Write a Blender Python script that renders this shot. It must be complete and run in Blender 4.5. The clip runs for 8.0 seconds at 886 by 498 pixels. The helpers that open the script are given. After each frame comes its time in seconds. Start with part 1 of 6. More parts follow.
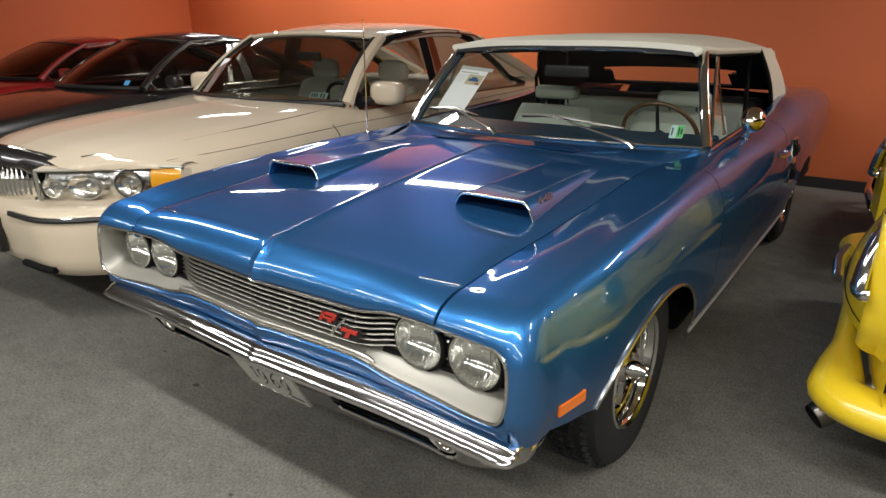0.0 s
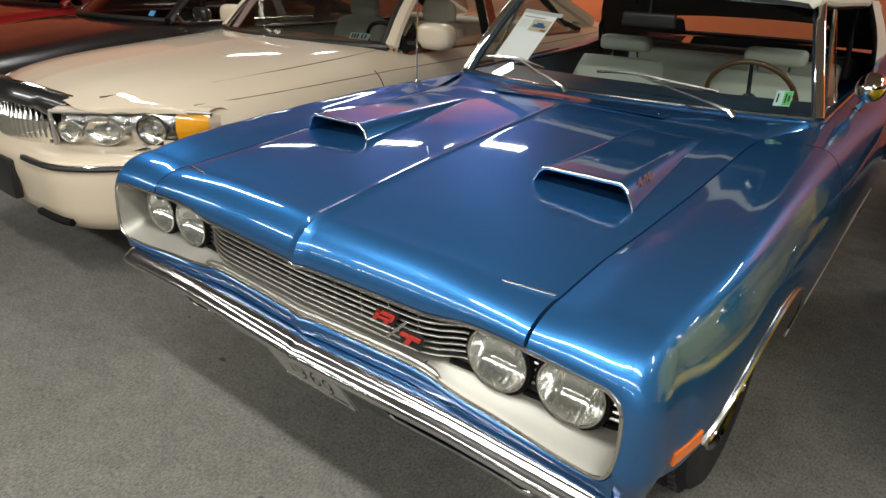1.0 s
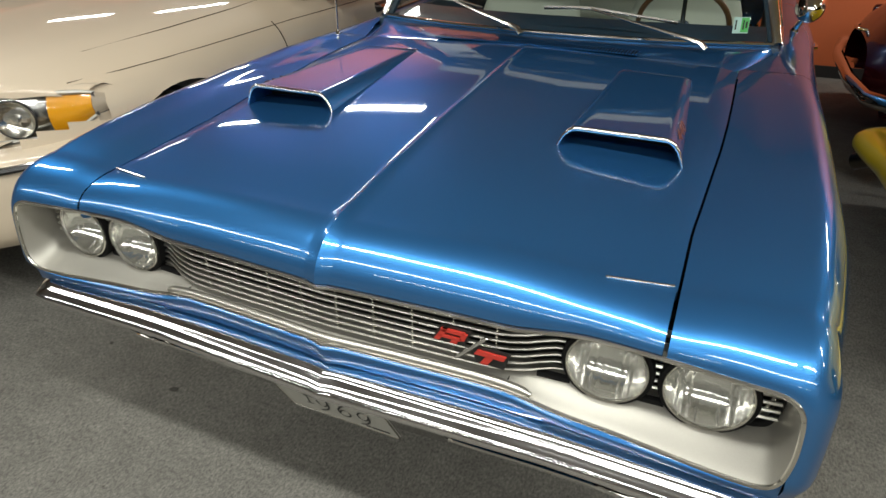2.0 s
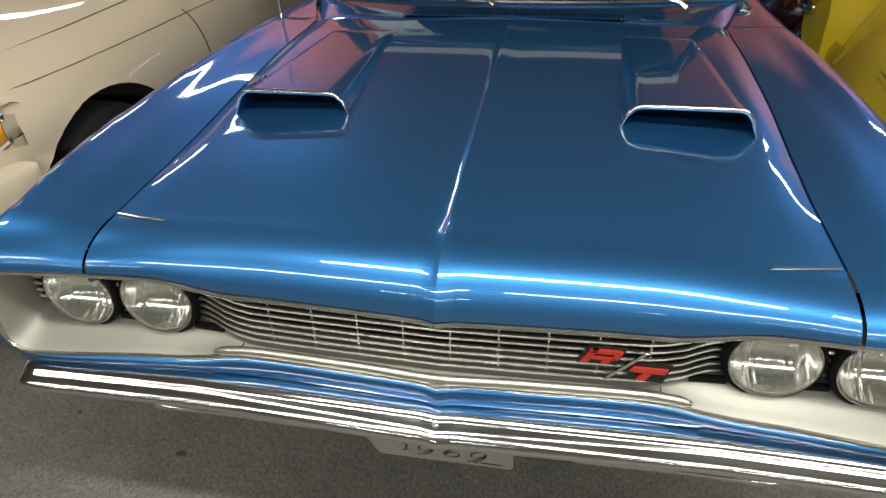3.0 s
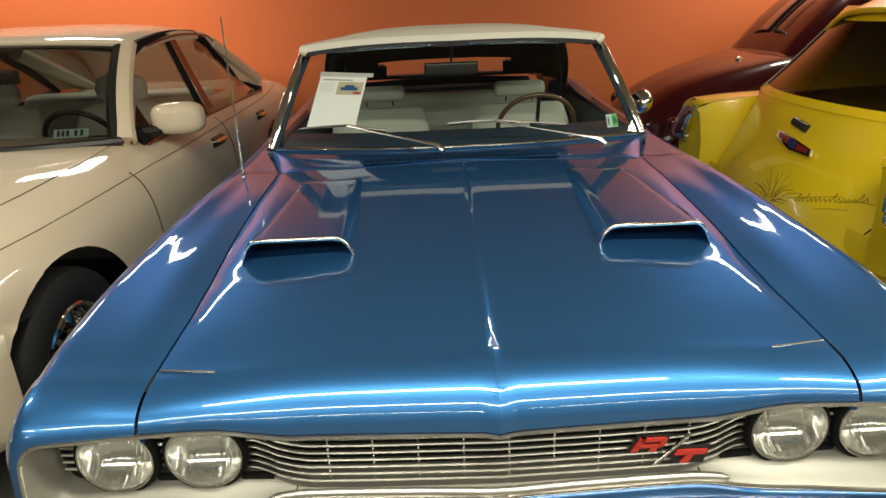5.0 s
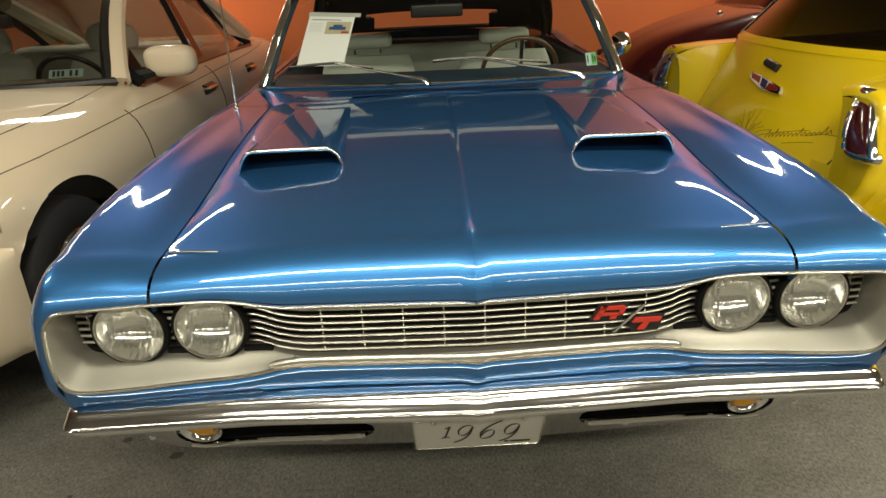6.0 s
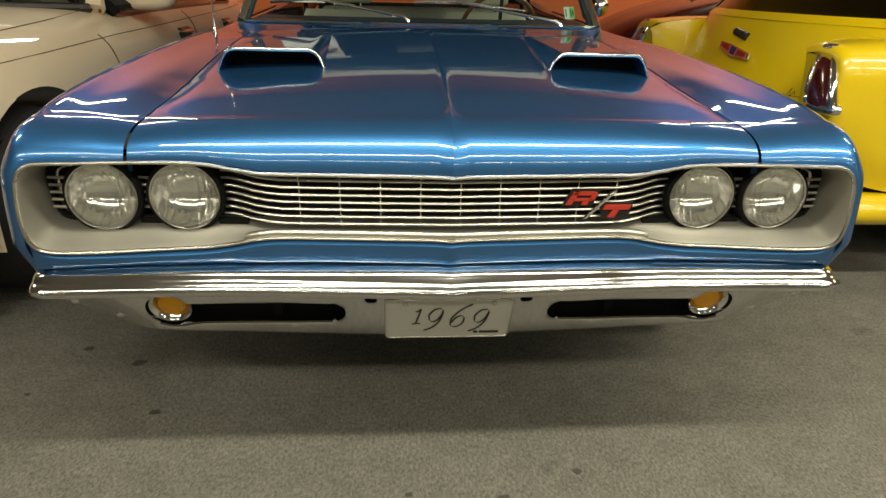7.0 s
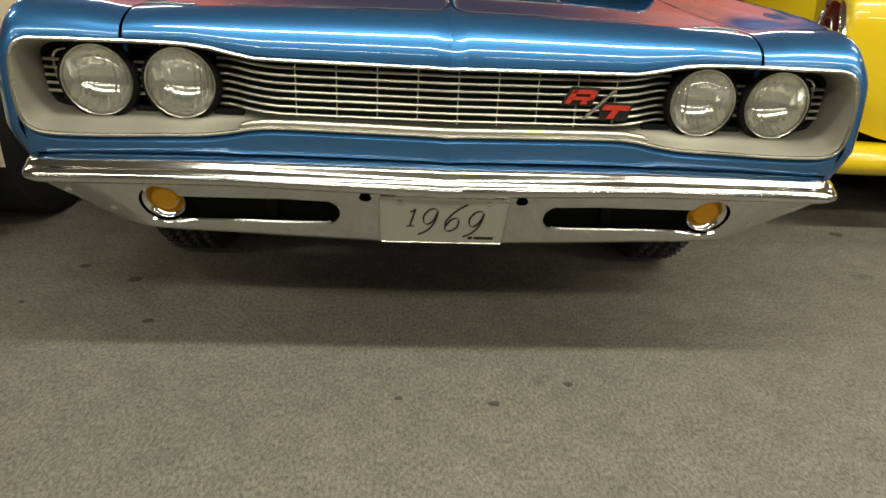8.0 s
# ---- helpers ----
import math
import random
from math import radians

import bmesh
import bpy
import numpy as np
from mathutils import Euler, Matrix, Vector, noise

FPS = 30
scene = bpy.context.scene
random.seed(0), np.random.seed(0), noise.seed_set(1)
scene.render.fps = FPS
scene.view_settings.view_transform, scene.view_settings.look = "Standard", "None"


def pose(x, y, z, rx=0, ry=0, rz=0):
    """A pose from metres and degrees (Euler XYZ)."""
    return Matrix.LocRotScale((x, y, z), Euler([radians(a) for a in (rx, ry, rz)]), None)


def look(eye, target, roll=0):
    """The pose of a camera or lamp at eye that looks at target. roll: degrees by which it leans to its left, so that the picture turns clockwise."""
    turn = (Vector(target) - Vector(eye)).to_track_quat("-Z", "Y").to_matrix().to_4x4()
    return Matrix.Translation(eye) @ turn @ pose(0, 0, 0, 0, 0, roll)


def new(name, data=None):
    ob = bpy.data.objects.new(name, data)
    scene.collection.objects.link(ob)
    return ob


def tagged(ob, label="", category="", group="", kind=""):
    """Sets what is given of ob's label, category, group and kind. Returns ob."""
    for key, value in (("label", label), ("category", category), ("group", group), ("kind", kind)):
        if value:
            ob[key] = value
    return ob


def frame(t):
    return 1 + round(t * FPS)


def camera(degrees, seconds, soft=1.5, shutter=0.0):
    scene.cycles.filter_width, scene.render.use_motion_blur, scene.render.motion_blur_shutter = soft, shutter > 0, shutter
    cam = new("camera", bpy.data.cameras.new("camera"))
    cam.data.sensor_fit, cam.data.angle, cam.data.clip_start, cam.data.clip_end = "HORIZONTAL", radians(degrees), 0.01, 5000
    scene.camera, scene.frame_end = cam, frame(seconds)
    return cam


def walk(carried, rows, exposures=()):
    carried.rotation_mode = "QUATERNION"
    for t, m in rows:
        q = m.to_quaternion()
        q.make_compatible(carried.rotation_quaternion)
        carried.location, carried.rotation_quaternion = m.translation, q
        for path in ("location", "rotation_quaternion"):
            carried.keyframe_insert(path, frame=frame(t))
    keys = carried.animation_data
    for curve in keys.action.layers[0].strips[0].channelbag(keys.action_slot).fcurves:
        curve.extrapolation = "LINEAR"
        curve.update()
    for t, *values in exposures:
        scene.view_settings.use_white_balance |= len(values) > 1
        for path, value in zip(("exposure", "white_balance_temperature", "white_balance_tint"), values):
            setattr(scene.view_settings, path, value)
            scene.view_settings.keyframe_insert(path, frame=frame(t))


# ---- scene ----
cam = camera(69.7, 8.0)
PATH = [
    (0, (1.468, -1.089, 1.429), (0.357, 0.439, 0.773), -0.5),
    (0.5, (1.372, -0.944, 1.426), (0.234, 0.51, 0.659), 1.8),
    (1, (1.154, -0.903, 1.419), (0.031, 0.536, 0.603), 1.5),
    (1.5, (0.923, -0.888, 1.411), (-0.029, 0.627, 0.517), 0.8),
    (3, (0.175, -0.841, 1.414), (-0.144, 0.824, 0.352), -1.3),
    (3.5, (0.044, -0.75, 1.44), (-0.138, 0.961, 0.42), -3.0),
    (4, (-0.032, -0.776, 1.479), (-0.069, 1.035, 0.631), -4.4),
    (5.5, (-0.1, -1.084, 1.419), (-0.084, 0.792, 0.726), -2.1),
    (6, (-0.086, -1.161, 1.339), (-0.049, 0.683, 0.564), -2.4),
    (6.5, (-0.114, -1.239, 1.229), (-0.022, 0.6, 0.448), -1.7),
    (7, (-0.116, -1.283, 1.107), (0.026, 0.558, 0.337), 1.4),
    (7.5, (-0.101, -1.326, 1.01), (0.051, 0.521, 0.258), 2.2),
    (8, (-0.092, -1.354, 0.916), (0.036, 0.476, 0.12), 2.9),
]
walk(cam, [(t, look(eye, target, roll)) for t, eye, target, roll in PATH],
     [(0.0, 0.2, 6200, 11), (1.5, 0.2, 6200, 9), (3.5, 0.04, 6500, 6), (5.5, 0.28, 7250, 4), (7.0, 0.05, 7550, 3), (8.0, 0.12, 7350, 2)])

# ---- light: an indoor hall lit by rows of fluorescent ceiling fixtures ----
CEIL = 3.05
world = bpy.data.worlds.new("world")
scene.world = world
world.use_nodes = True
world.node_tree.nodes["Background"].inputs[0].default_value = (1.0, 0.95, 0.86, 1)
world.node_tree.nodes["Background"].inputs[1].default_value = 0.02
# (x, y, length) of each fixture; rows at y 1.0 and -6.2 are added, unseen fill
TUBES = [(x, 4.6, 1.2) for x in (-6.6, -4.5, -2.8, 3.2, 5.6)] + [(x, 1.0, 1.2) for x in (-3.6, 3.45, 6.0)] \
    + [(x, -0.78, 2.4) for x in (0.0, 2.65)] + [(x, -2.7, 2.4) for x in (-3.9, -1.25, 1.4, 4.05, 6.7)] + [(x, -6.2, 2.4) for x in (-5.2, -1.25, 2.7, 6.4)]
TUBE_POWER = 34.0
for x, y, n in TUBES:
    lamp = bpy.data.lights.new("tube_and_fill_light", "AREA")
    lamp.shape, lamp.size, lamp.size_y = "RECTANGLE", n, 0.15
    lamp.energy, lamp.color = TUBE_POWER * n * {4.6: 0.85, 1.0: 0.75, -0.78: 0.72, -2.7: 0.57}.get(y, 0.62) * (0.6 if x < -6 or (x > 3 and y == 1.0) else 1.2 if x > 3 and y == 4.6 else 1.0), (1.0, 0.975, 0.90)
    new("tube_and_fill_light", lamp).matrix_world = pose(x, y, CEIL - 0.10)

# ---- materials ----
def mat(name, color, rough=0.5, metal=0.0, coat=0.0, spec=0.5, vary=0.12, scale=6.0, fine=0.0, fine_scale=250.0,
        bump=0.0, bump_scale=300.0, dark=None, trans=0.0, ior=1.45, emit=None, emit_power=0.0, rough_vary=0.08, coat_rough=0.03):
    """A principled surface whose colour and roughness vary at two scales."""
    m = bpy.data.materials.new(name)
    m.use_nodes = True
    nt = m.node_tree
    b = nt.nodes["Principled BSDF"]
    tex = nt.nodes.new("ShaderNodeTexCoord")
    big = nt.nodes.new("ShaderNodeTexNoise")
    big.inputs["Scale"].default_value, big.inputs["Detail"].default_value = scale, 6
    nt.links.new(tex.outputs["Object"], big.inputs["Vector"])
    ramp = nt.nodes.new("ShaderNodeMixRGB")
    low = dark or tuple(c * (1 - vary) for c in color)
    high = tuple(min(c * (1 + vary * 0.6), 1) for c in color)
    ramp.inputs[1].default_value, ramp.inputs[2].default_value = (*low, 1), (*high, 1)
    nt.links.new(big.outputs["Fac"], ramp.inputs[0])
    out = ramp.outputs[0]
    if fine:
        small = nt.nodes.new("ShaderNodeTexNoise")
        small.inputs["Scale"].default_value, small.inputs["Detail"].default_value = fine_scale, 3
        nt.links.new(tex.outputs["Object"], small.inputs["Vector"])
        mul = nt.nodes.new("ShaderNodeMixRGB")
        mul.blend_type = "OVERLAY"
        mul.inputs[0].default_value = fine
        nt.links.new(out, mul.inputs[1])
        nt.links.new(small.outputs["Fac"], mul.inputs[2])
        out = mul.outputs[0]
    nt.links.new(out, b.inputs["Base Color"])
    rr = nt.nodes.new("ShaderNodeMapRange")
    rr.inputs["To Min"].default_value, rr.inputs["To Max"].default_value = max(rough * (1 - rough_vary), 0), min(rough * (1 + rough_vary), 1)
    nt.links.new(big.outputs["Fac"], rr.inputs["Value"])
    nt.links.new(rr.outputs[0], b.inputs["Roughness"])
    b.inputs["Metallic"].default_value = metal
    b.inputs["Coat Weight"].default_value, b.inputs["Coat Roughness"].default_value = coat, coat_rough
    b.inputs["Specular IOR Level"].default_value = spec
    b.inputs["Transmission Weight"].default_value = trans
    b.inputs["IOR"].default_value = ior
    if emit:
        b.inputs["Emission Color"].default_value, b.inputs["Emission Strength"].default_value = (*emit, 1), emit_power
    if bump:
        n = nt.nodes.new("ShaderNodeTexNoise")
        n.inputs["Scale"].default_value, n.inputs["Detail"].default_value = bump_scale, 4
        nt.links.new(tex.outputs["Object"], n.inputs["Vector"])
        bp = nt.nodes.new("ShaderNodeBump")
        bp.inputs["Strength"].default_value, bp.inputs["Distance"].default_value = bump, 0.004
        nt.links.new(n.outputs["Fac"], bp.inputs["Height"])
        nt.links.new(bp.outputs[0], b.inputs["Normal"])
    return m


def glass(name, tint, alpha_mix=0.86):
    """Thin pane: mostly clear, tinted, with a mirror gloss by Fresnel."""
    m = bpy.data.materials.new(name)
    m.use_nodes = True
    nt = m.node_tree
    for n in list(nt.nodes):
        nt.nodes.remove(n)
    o = nt.nodes.new("ShaderNodeOutputMaterial")
    t = nt.nodes.new("ShaderNodeBsdfTransparent")
    t.inputs[0].default_value = (*tint, 1)
    g = nt.nodes.new("ShaderNodeBsdfGlossy")
    g.inputs["Roughness"].default_value = 0.02
    lw = nt.nodes.new("ShaderNodeLayerWeight")
    pw = nt.nodes.new("ShaderNodeMath")
    pw.operation = "POWER"
    pw.inputs[1].default_value = 4.0
    nt.links.new(lw.outputs["Facing"], pw.inputs[0])
    fr = nt.nodes.new("ShaderNodeMapRange")
    fr.inputs["To Min"].default_value, fr.inputs["To Max"].default_value = 0.05, 0.9
    nt.links.new(pw.outputs[0], fr.inputs["Value"])
    mx = nt.nodes.new("ShaderNodeMixShader")
    nt.links.new(fr.outputs[0], mx.inputs[0])
    nt.links.new(t.outputs[0], mx.inputs[1])
    nt.links.new(g.outputs[0], mx.inputs[2])
    nt.links.new(mx.outputs[0], o.inputs[0])
    return m


M_BLUE = mat("blue_metallic_paint", (0.038, 0.166, 0.408), rough=0.37, metal=0.78, coat=1.0, vary=0.05, scale=2.0, fine=0.12, fine_scale=1500, bump=0.012, bump_scale=1200)
M_BLUE.node_tree.nodes["Principled BSDF"].inputs["Coat IOR"].default_value = 1.62
M_BLUE.node_tree.nodes["Principled BSDF"].inputs["Specular Tint"].default_value = (0.14, 0.26, 0.48, 1)
M_CREAM = mat("cream_pearl_paint", (0.68, 0.565, 0.415), rough=0.62, metal=0.0, coat=1.0, vary=0.04, scale=2.0, fine=0.06, fine_scale=1200)
M_YELLOW = mat("yellow_paint", (0.80, 0.56, 0.015), rough=0.35, coat=1.0, vary=0.04, scale=2.0)
M_BLACKP = mat("black_paint", (0.010, 0.009, 0.009), rough=0.3, coat=1.0, vary=0.1, scale=2.0)
M_RED = mat("red_paint", (0.28, 0.012, 0.012), rough=0.35, coat=1.0, vary=0.06, scale=2.0)
M_MAROON = mat("maroon_paint", (0.040, 0.003, 0.005), rough=0.22, spec=0.3, coat=0.6, vary=0.1, scale=2.0)
M_CHROME = mat("chrome", (0.80, 0.79, 0.77), rough=0.07, metal=1.0, vary=0.06, scale=14, rough_vary=0.5)
M_BRUSH = mat("dull_argent_metal", (0.41, 0.393, 0.345), rough=0.52, metal=0.75, vary=0.1, scale=10, fine=0.1, fine_scale=700)
M_STEEL = mat("satin_bright_metal", (0.70, 0.68, 0.62), rough=0.22, metal=1.0, vary=0.08, scale=20, rough_vary=0.3)
# Near-black for dark parts; also stands for shade in mouths, slots and gaps.
M_DARK = mat("black_parts_and_recess_shade", (0.006, 0.006, 0.006), rough=0.8, vary=0.3, scale=12, spec=0.2)
M_RUBBER = mat("tyre_rubber", (0.016, 0.016, 0.017), rough=0.72, vary=0.25, scale=18, bump=0.15, bump_scale=180)
M_PLASTIC = mat("black_plastic", (0.018, 0.017, 0.016), rough=0.35, vary=0.2, scale=15)
M_VINYL = mat("white_vinyl_top", (0.74, 0.70, 0.58), rough=0.55, vary=0.06, scale=5, bump=0.25, bump_scale=900)
M_SEAT = mat("white_vinyl_seat", (0.50, 0.54, 0.46), rough=0.5, vary=0.07, scale=5, bump=0.15, bump_scale=500)
M_LEATHER = mat("pale_leather", (0.56, 0.55, 0.47), rough=0.5, vary=0.08, scale=6, bump=0.15, bump_scale=400)
M_DASH = mat("dark_blue_dash", (0.02, 0.045, 0.075), rough=0.5, vary=0.15, scale=6, bump=0.1, bump_scale=500)
M_CARPETIN = mat("dark_interior_trim", (0.03, 0.03, 0.032), rough=0.85, vary=0.2, scale=9)
M_GLASS = glass("clear_window_glass", (0.80, 0.85, 0.80))
M_SMOKE = glass("smoked_window_glass", (0.16, 0.145, 0.13))
M_AMBER = mat("amber_lens", (0.80, 0.36, 0.005), rough=0.25, coat=0.25, vary=0.12, scale=60)
M_REDLENS = mat("dark_red_lens", (0.055, 0.004, 0.005), rough=0.15, coat=1.0, vary=0.2, scale=40)
M_WALL = mat("orange_wall_paint", (0.72, 0.17, 0.055), rough=0.55, vary=0.07, scale=0.7, fine=0.06, fine_scale=90, bump=0.06, bump_scale=160)
M_BASE = mat("dark_vinyl_baseboard", (0.03, 0.027, 0.025), rough=0.5, vary=0.15, scale=4)
M_CEIL = mat("ceiling_panel_grey", (0.30, 0.29, 0.26), rough=0.85, vary=0.08, scale=2, bump=0.2, bump_scale=220)
M_PAPER = mat("white_paper", (0.92, 0.90, 0.91), rough=0.7, vary=0.03, scale=8)
M_INK = mat("black_ink", (0.02, 0.02, 0.02), rough=0.6)
M_REDINK = mat("red_enamel", (0.45, 0.032, 0.02), rough=0.3, coat=0.6)
M_LAMPWHITE = mat("white_lamp_enamel", (0.8, 0.79, 0.75), rough=0.4, vary=0.04)
M_PLATE = mat("plate_white_enamel", (0.42, 0.41, 0.365), rough=0.35, vary=0.1, scale=12, coat=0.3)


def carpet():
    """Short-pile carpet: fibre speckle, pulled-pile patches and faint soft stains."""
    m = mat("grey_carpet", (0.160, 0.153, 0.134), rough=0.95, vary=0.22, scale=1.3, fine=0.85, fine_scale=560, bump=0.35, bump_scale=800, spec=0.1)
    nt = m.node_tree
    b = nt.nodes["Principled BSDF"]
    old = b.inputs["Base Color"].links[0].from_socket
    tex = nt.nodes.new("ShaderNodeTexCoord")
    mid = nt.nodes.new("ShaderNodeTexNoise")
    mid.inputs["Scale"].default_value, mid.inputs["Detail"].default_value, mid.inputs["Roughness"].default_value = 135, 5, 0.85
    stain = nt.nodes.new("ShaderNodeTexNoise")
    stain.inputs["Scale"].default_value, stain.inputs["Detail"].default_value = 5.5, 4
    for n in (mid, stain):
        nt.links.new(tex.outputs["Object"], n.inputs["Vector"])
    a = nt.nodes.new("ShaderNodeMapRange")
    a.inputs["From Min"].default_value, a.inputs["From Max"].default_value = 0.30, 0.70
    a.inputs["To Min"].default_value, a.inputs["To Max"].default_value = 0.34, 1.66
    nt.links.new(mid.outputs["Fac"], a.inputs["Value"])
    c = nt.nodes.new("ShaderNodeMapRange")
    c.inputs["From Min"].default_value, c.inputs["From Max"].default_value = 0.66, 0.76
    c.inputs["To Min"].default_value, c.inputs["To Max"].default_value = 1.0, 0.62
    nt.links.new(stain.outputs["Fac"], c.inputs["Value"])
    grain = nt.nodes.new("ShaderNodeMapping")
    grain.inputs["Scale"].default_value = (1.0, 0.55, 1.0)
    nt.links.new(tex.outputs["Object"], grain.inputs["Vector"])
    nt.links.new(grain.outputs[0], mid.inputs["Vector"])
    patch = nt.nodes.new("ShaderNodeTexNoise")
    patch.inputs["Scale"].default_value, patch.inputs["Detail"].default_value, patch.inputs["Roughness"].default_value = 11, 7, 0.72
    nt.links.new(tex.outputs["Object"], patch.inputs["Vector"])
    d = nt.nodes.new("ShaderNodeMapRange")
    d.inputs["From Min"].default_value, d.inputs["From Max"].default_value = 0.30, 0.70
    d.inputs["To Min"].default_value, d.inputs["To Max"].default_value = 0.84, 1.16
    nt.links.new(patch.outputs["Fac"], d.inputs["Value"])
    mu = nt.nodes.new("ShaderNodeMath")
    mu.operation = "MULTIPLY"
    nt.links.new(a.outputs[0], mu.inputs[0])
    nt.links.new(c.outputs[0], mu.inputs[1])
    pile = mu
    mu = nt.nodes.new("ShaderNodeMath")
    mu.operation = "MULTIPLY"
    nt.links.new(pile.outputs[0], mu.inputs[0])
    nt.links.new(d.outputs[0], mu.inputs[1])
    mix = nt.nodes.new("ShaderNodeVectorMath")
    mix.operation = "SCALE"
    nt.links.new(old, mix.inputs[0])
    nt.links.new(mu.outputs[0], mix.inputs["Scale"])
    nt.links.new(mix.outputs[0], b.inputs["Base Color"])
    return m


M_FLOOR = carpet()

# ---- builders ----
def link(name, bm, material, parent=None, label="", smooth=True):
    me = bpy.data.meshes.new(name)
    bmesh.ops.recalc_face_normals(bm, faces=bm.faces)
    bm.to_mesh(me)
    bm.free()
    for m in (material if isinstance(material, (list, tuple)) else (material,)):
        me.materials.append(m)
    if smooth:
        me.polygons.foreach_set("use_smooth", [True] * len(me.polygons))
        me.set_sharp_from_angle(angle=radians(smooth if smooth is not True else 38))
    ob = new(name, me)
    if parent:
        ob.parent = parent
    if label:
        ob["label"] = label
    return ob


def part(name, bm, material, parent, label="", smooth=True):
    return link(name, bm, material, parent, label, smooth)


def thing(name, label, category, group="", m=None, kind=""):
    ob = new(name)
    if m is not None:
        ob.matrix_world = m
    return tagged(ob, label, category, group, kind)


def curve(xs, ys):
    """A smooth interpolation through the given points (cubic Hermite with limited slopes)."""
    xs, ys = np.asarray(xs, float), np.asarray(ys, float)
    d = np.diff(ys.T).T / (np.diff(xs) if ys.ndim == 1 else np.diff(xs)[:, None])
    s = np.zeros_like(ys)
    s[0], s[-1] = d[0], d[-1]
    a, b = d[:-1], d[1:]
    s[1:-1] = np.where(a * b > 0, 2 * a * b / np.where(np.abs(a + b) < 1e-9, 1, a + b), 0)

    def at(x):
        i = int(np.clip(np.searchsorted(xs, x) - 1, 0, len(xs) - 2))
        h = xs[i + 1] - xs[i]
        t = min(max((x - xs[i]) / h, 0), 1)
        return ((1 + 2 * t) * (1 - t) ** 2) * ys[i] + t * (1 - t) ** 2 * h * s[i] + t * t * (3 - 2 * t) * ys[i + 1] - t * t * (1 - t) * h * s[i + 1]
    return at


def spline(points, n):
    """n+1 points on a smooth curve through points, by chord length."""
    p = np.asarray(points, float)
    c = np.concatenate([[0], np.cumsum(np.maximum(np.linalg.norm(np.diff(p, axis=0), axis=1), 1e-6))])
    f = [curve(c, p[:, k]) for k in range(p.shape[1])]
    return [tuple(float(g(u)) for g in f) for u in np.linspace(0, c[-1], n + 1)]


def grid(rows, closed=False, mirror=False, cap=False):
    """A surface through rows of points, all of one length. closed: rows close up on themselves."""
    bm = bmesh.new()

    def lay(sign):
        vs = [[bm.verts.new((sign * p[0], p[1], p[2])) for p in r] for r in rows]
        n = len(rows[0])
        for a, b in zip(vs, vs[1:]):
            for i in range(n if closed else n - 1):
                j = (i + 1) % n
                q = [a[i], a[j], b[j], b[i]]
                try:
                    bm.faces.new(q if sign > 0 else q[::-1])
                except ValueError:
                    pass
        if cap and closed:
            bm.faces.new(vs[0][::-1])
            bm.faces.new(vs[-1])
    lay(1)
    if mirror:
        lay(-1)
        bmesh.ops.remove_doubles(bm, verts=bm.verts, dist=0.0004)
    return bm


def tube(points, r, sides=10, flat=1.0, caps=True):
    """A round bar along points; r is a number or a list; flat squeezes it upwards."""
    pts = [Vector(p) for p in points]
    rs = r if isinstance(r, (list, tuple)) else [r] * len(pts)
    rows = []
    up = Vector((0, 0, 1))
    for i, p in enumerate(pts):
        d = (pts[min(i + 1, len(pts) - 1)] - pts[max(i - 1, 0)]).normalized()
        ref = up if abs(d.dot(up)) < 0.95 else Vector((0, 1, 0))
        a = d.cross(ref).normalized()
        b = a.cross(d).normalized()
        rows.append([p + (a * math.cos(t) + b * math.sin(t) * flat) * rs[i] for t in (2 * math.pi * k / sides for k in range(sides))])
    return grid(rows, closed=True, cap=caps)


def block(x0, x1, y0, y1, z0, z1, bevel=0.0, seg=2):
    bm = bmesh.new()
    bmesh.ops.create_cube(bm, size=1)
    for v in bm.verts:
        v.co = Vector(((x0 + x1) / 2 + v.co.x * (x1 - x0), (y0 + y1) / 2 + v.co.y * (y1 - y0), (z0 + z1) / 2 + v.co.z * (z1 - z0)))
    if bevel:
        bmesh.ops.bevel(bm, geom=bm.edges[:], offset=bevel, segments=seg, affect="EDGES", profile=0.6)
    return bm


def lathe(profile, m=None, sides=40, squash=1.0):
    """Turns (radius, height) pairs about z, then moves the whole by m."""
    rows = [[(r * math.cos(t), r * math.sin(t) * squash, h) for t in (2 * math.pi * k / sides for k in range(sides))] for r, h in profile]
    bm = grid(rows, closed=True)
    bmesh.ops.remove_doubles(bm, verts=bm.verts, dist=1e-5)
    if m is not None:
        bm.transform(m)
    return bm


def join(*bms):
    """Several bmeshes as one."""
    out = bms[0]
    for b in bms[1:]:
        me = bpy.data.meshes.new("tmp")
        b.to_mesh(me)
        b.free()
        out.from_mesh(me)
        bpy.data.meshes.remove(me)
    return out


def slab(outline, depth, m=None, bevel=0.0):
    """A flat plate: outline of (u, v) pairs, given a thickness along its normal, then moved by m."""
    bm = bmesh.new()
    f = bm.faces.new([bm.verts.new((u, v, 0)) for u, v in outline])
    g = bmesh.ops.extrude_face_region(bm, geom=[f])
    for v in g["geom"]:
        if isinstance(v, bmesh.types.BMVert):
            v.co.z += depth
    if bevel:
        bmesh.ops.bevel(bm, geom=bm.edges[:], offset=bevel, segments=2, affect="EDGES")
    if m is not None:
        bm.transform(m)
    return bm


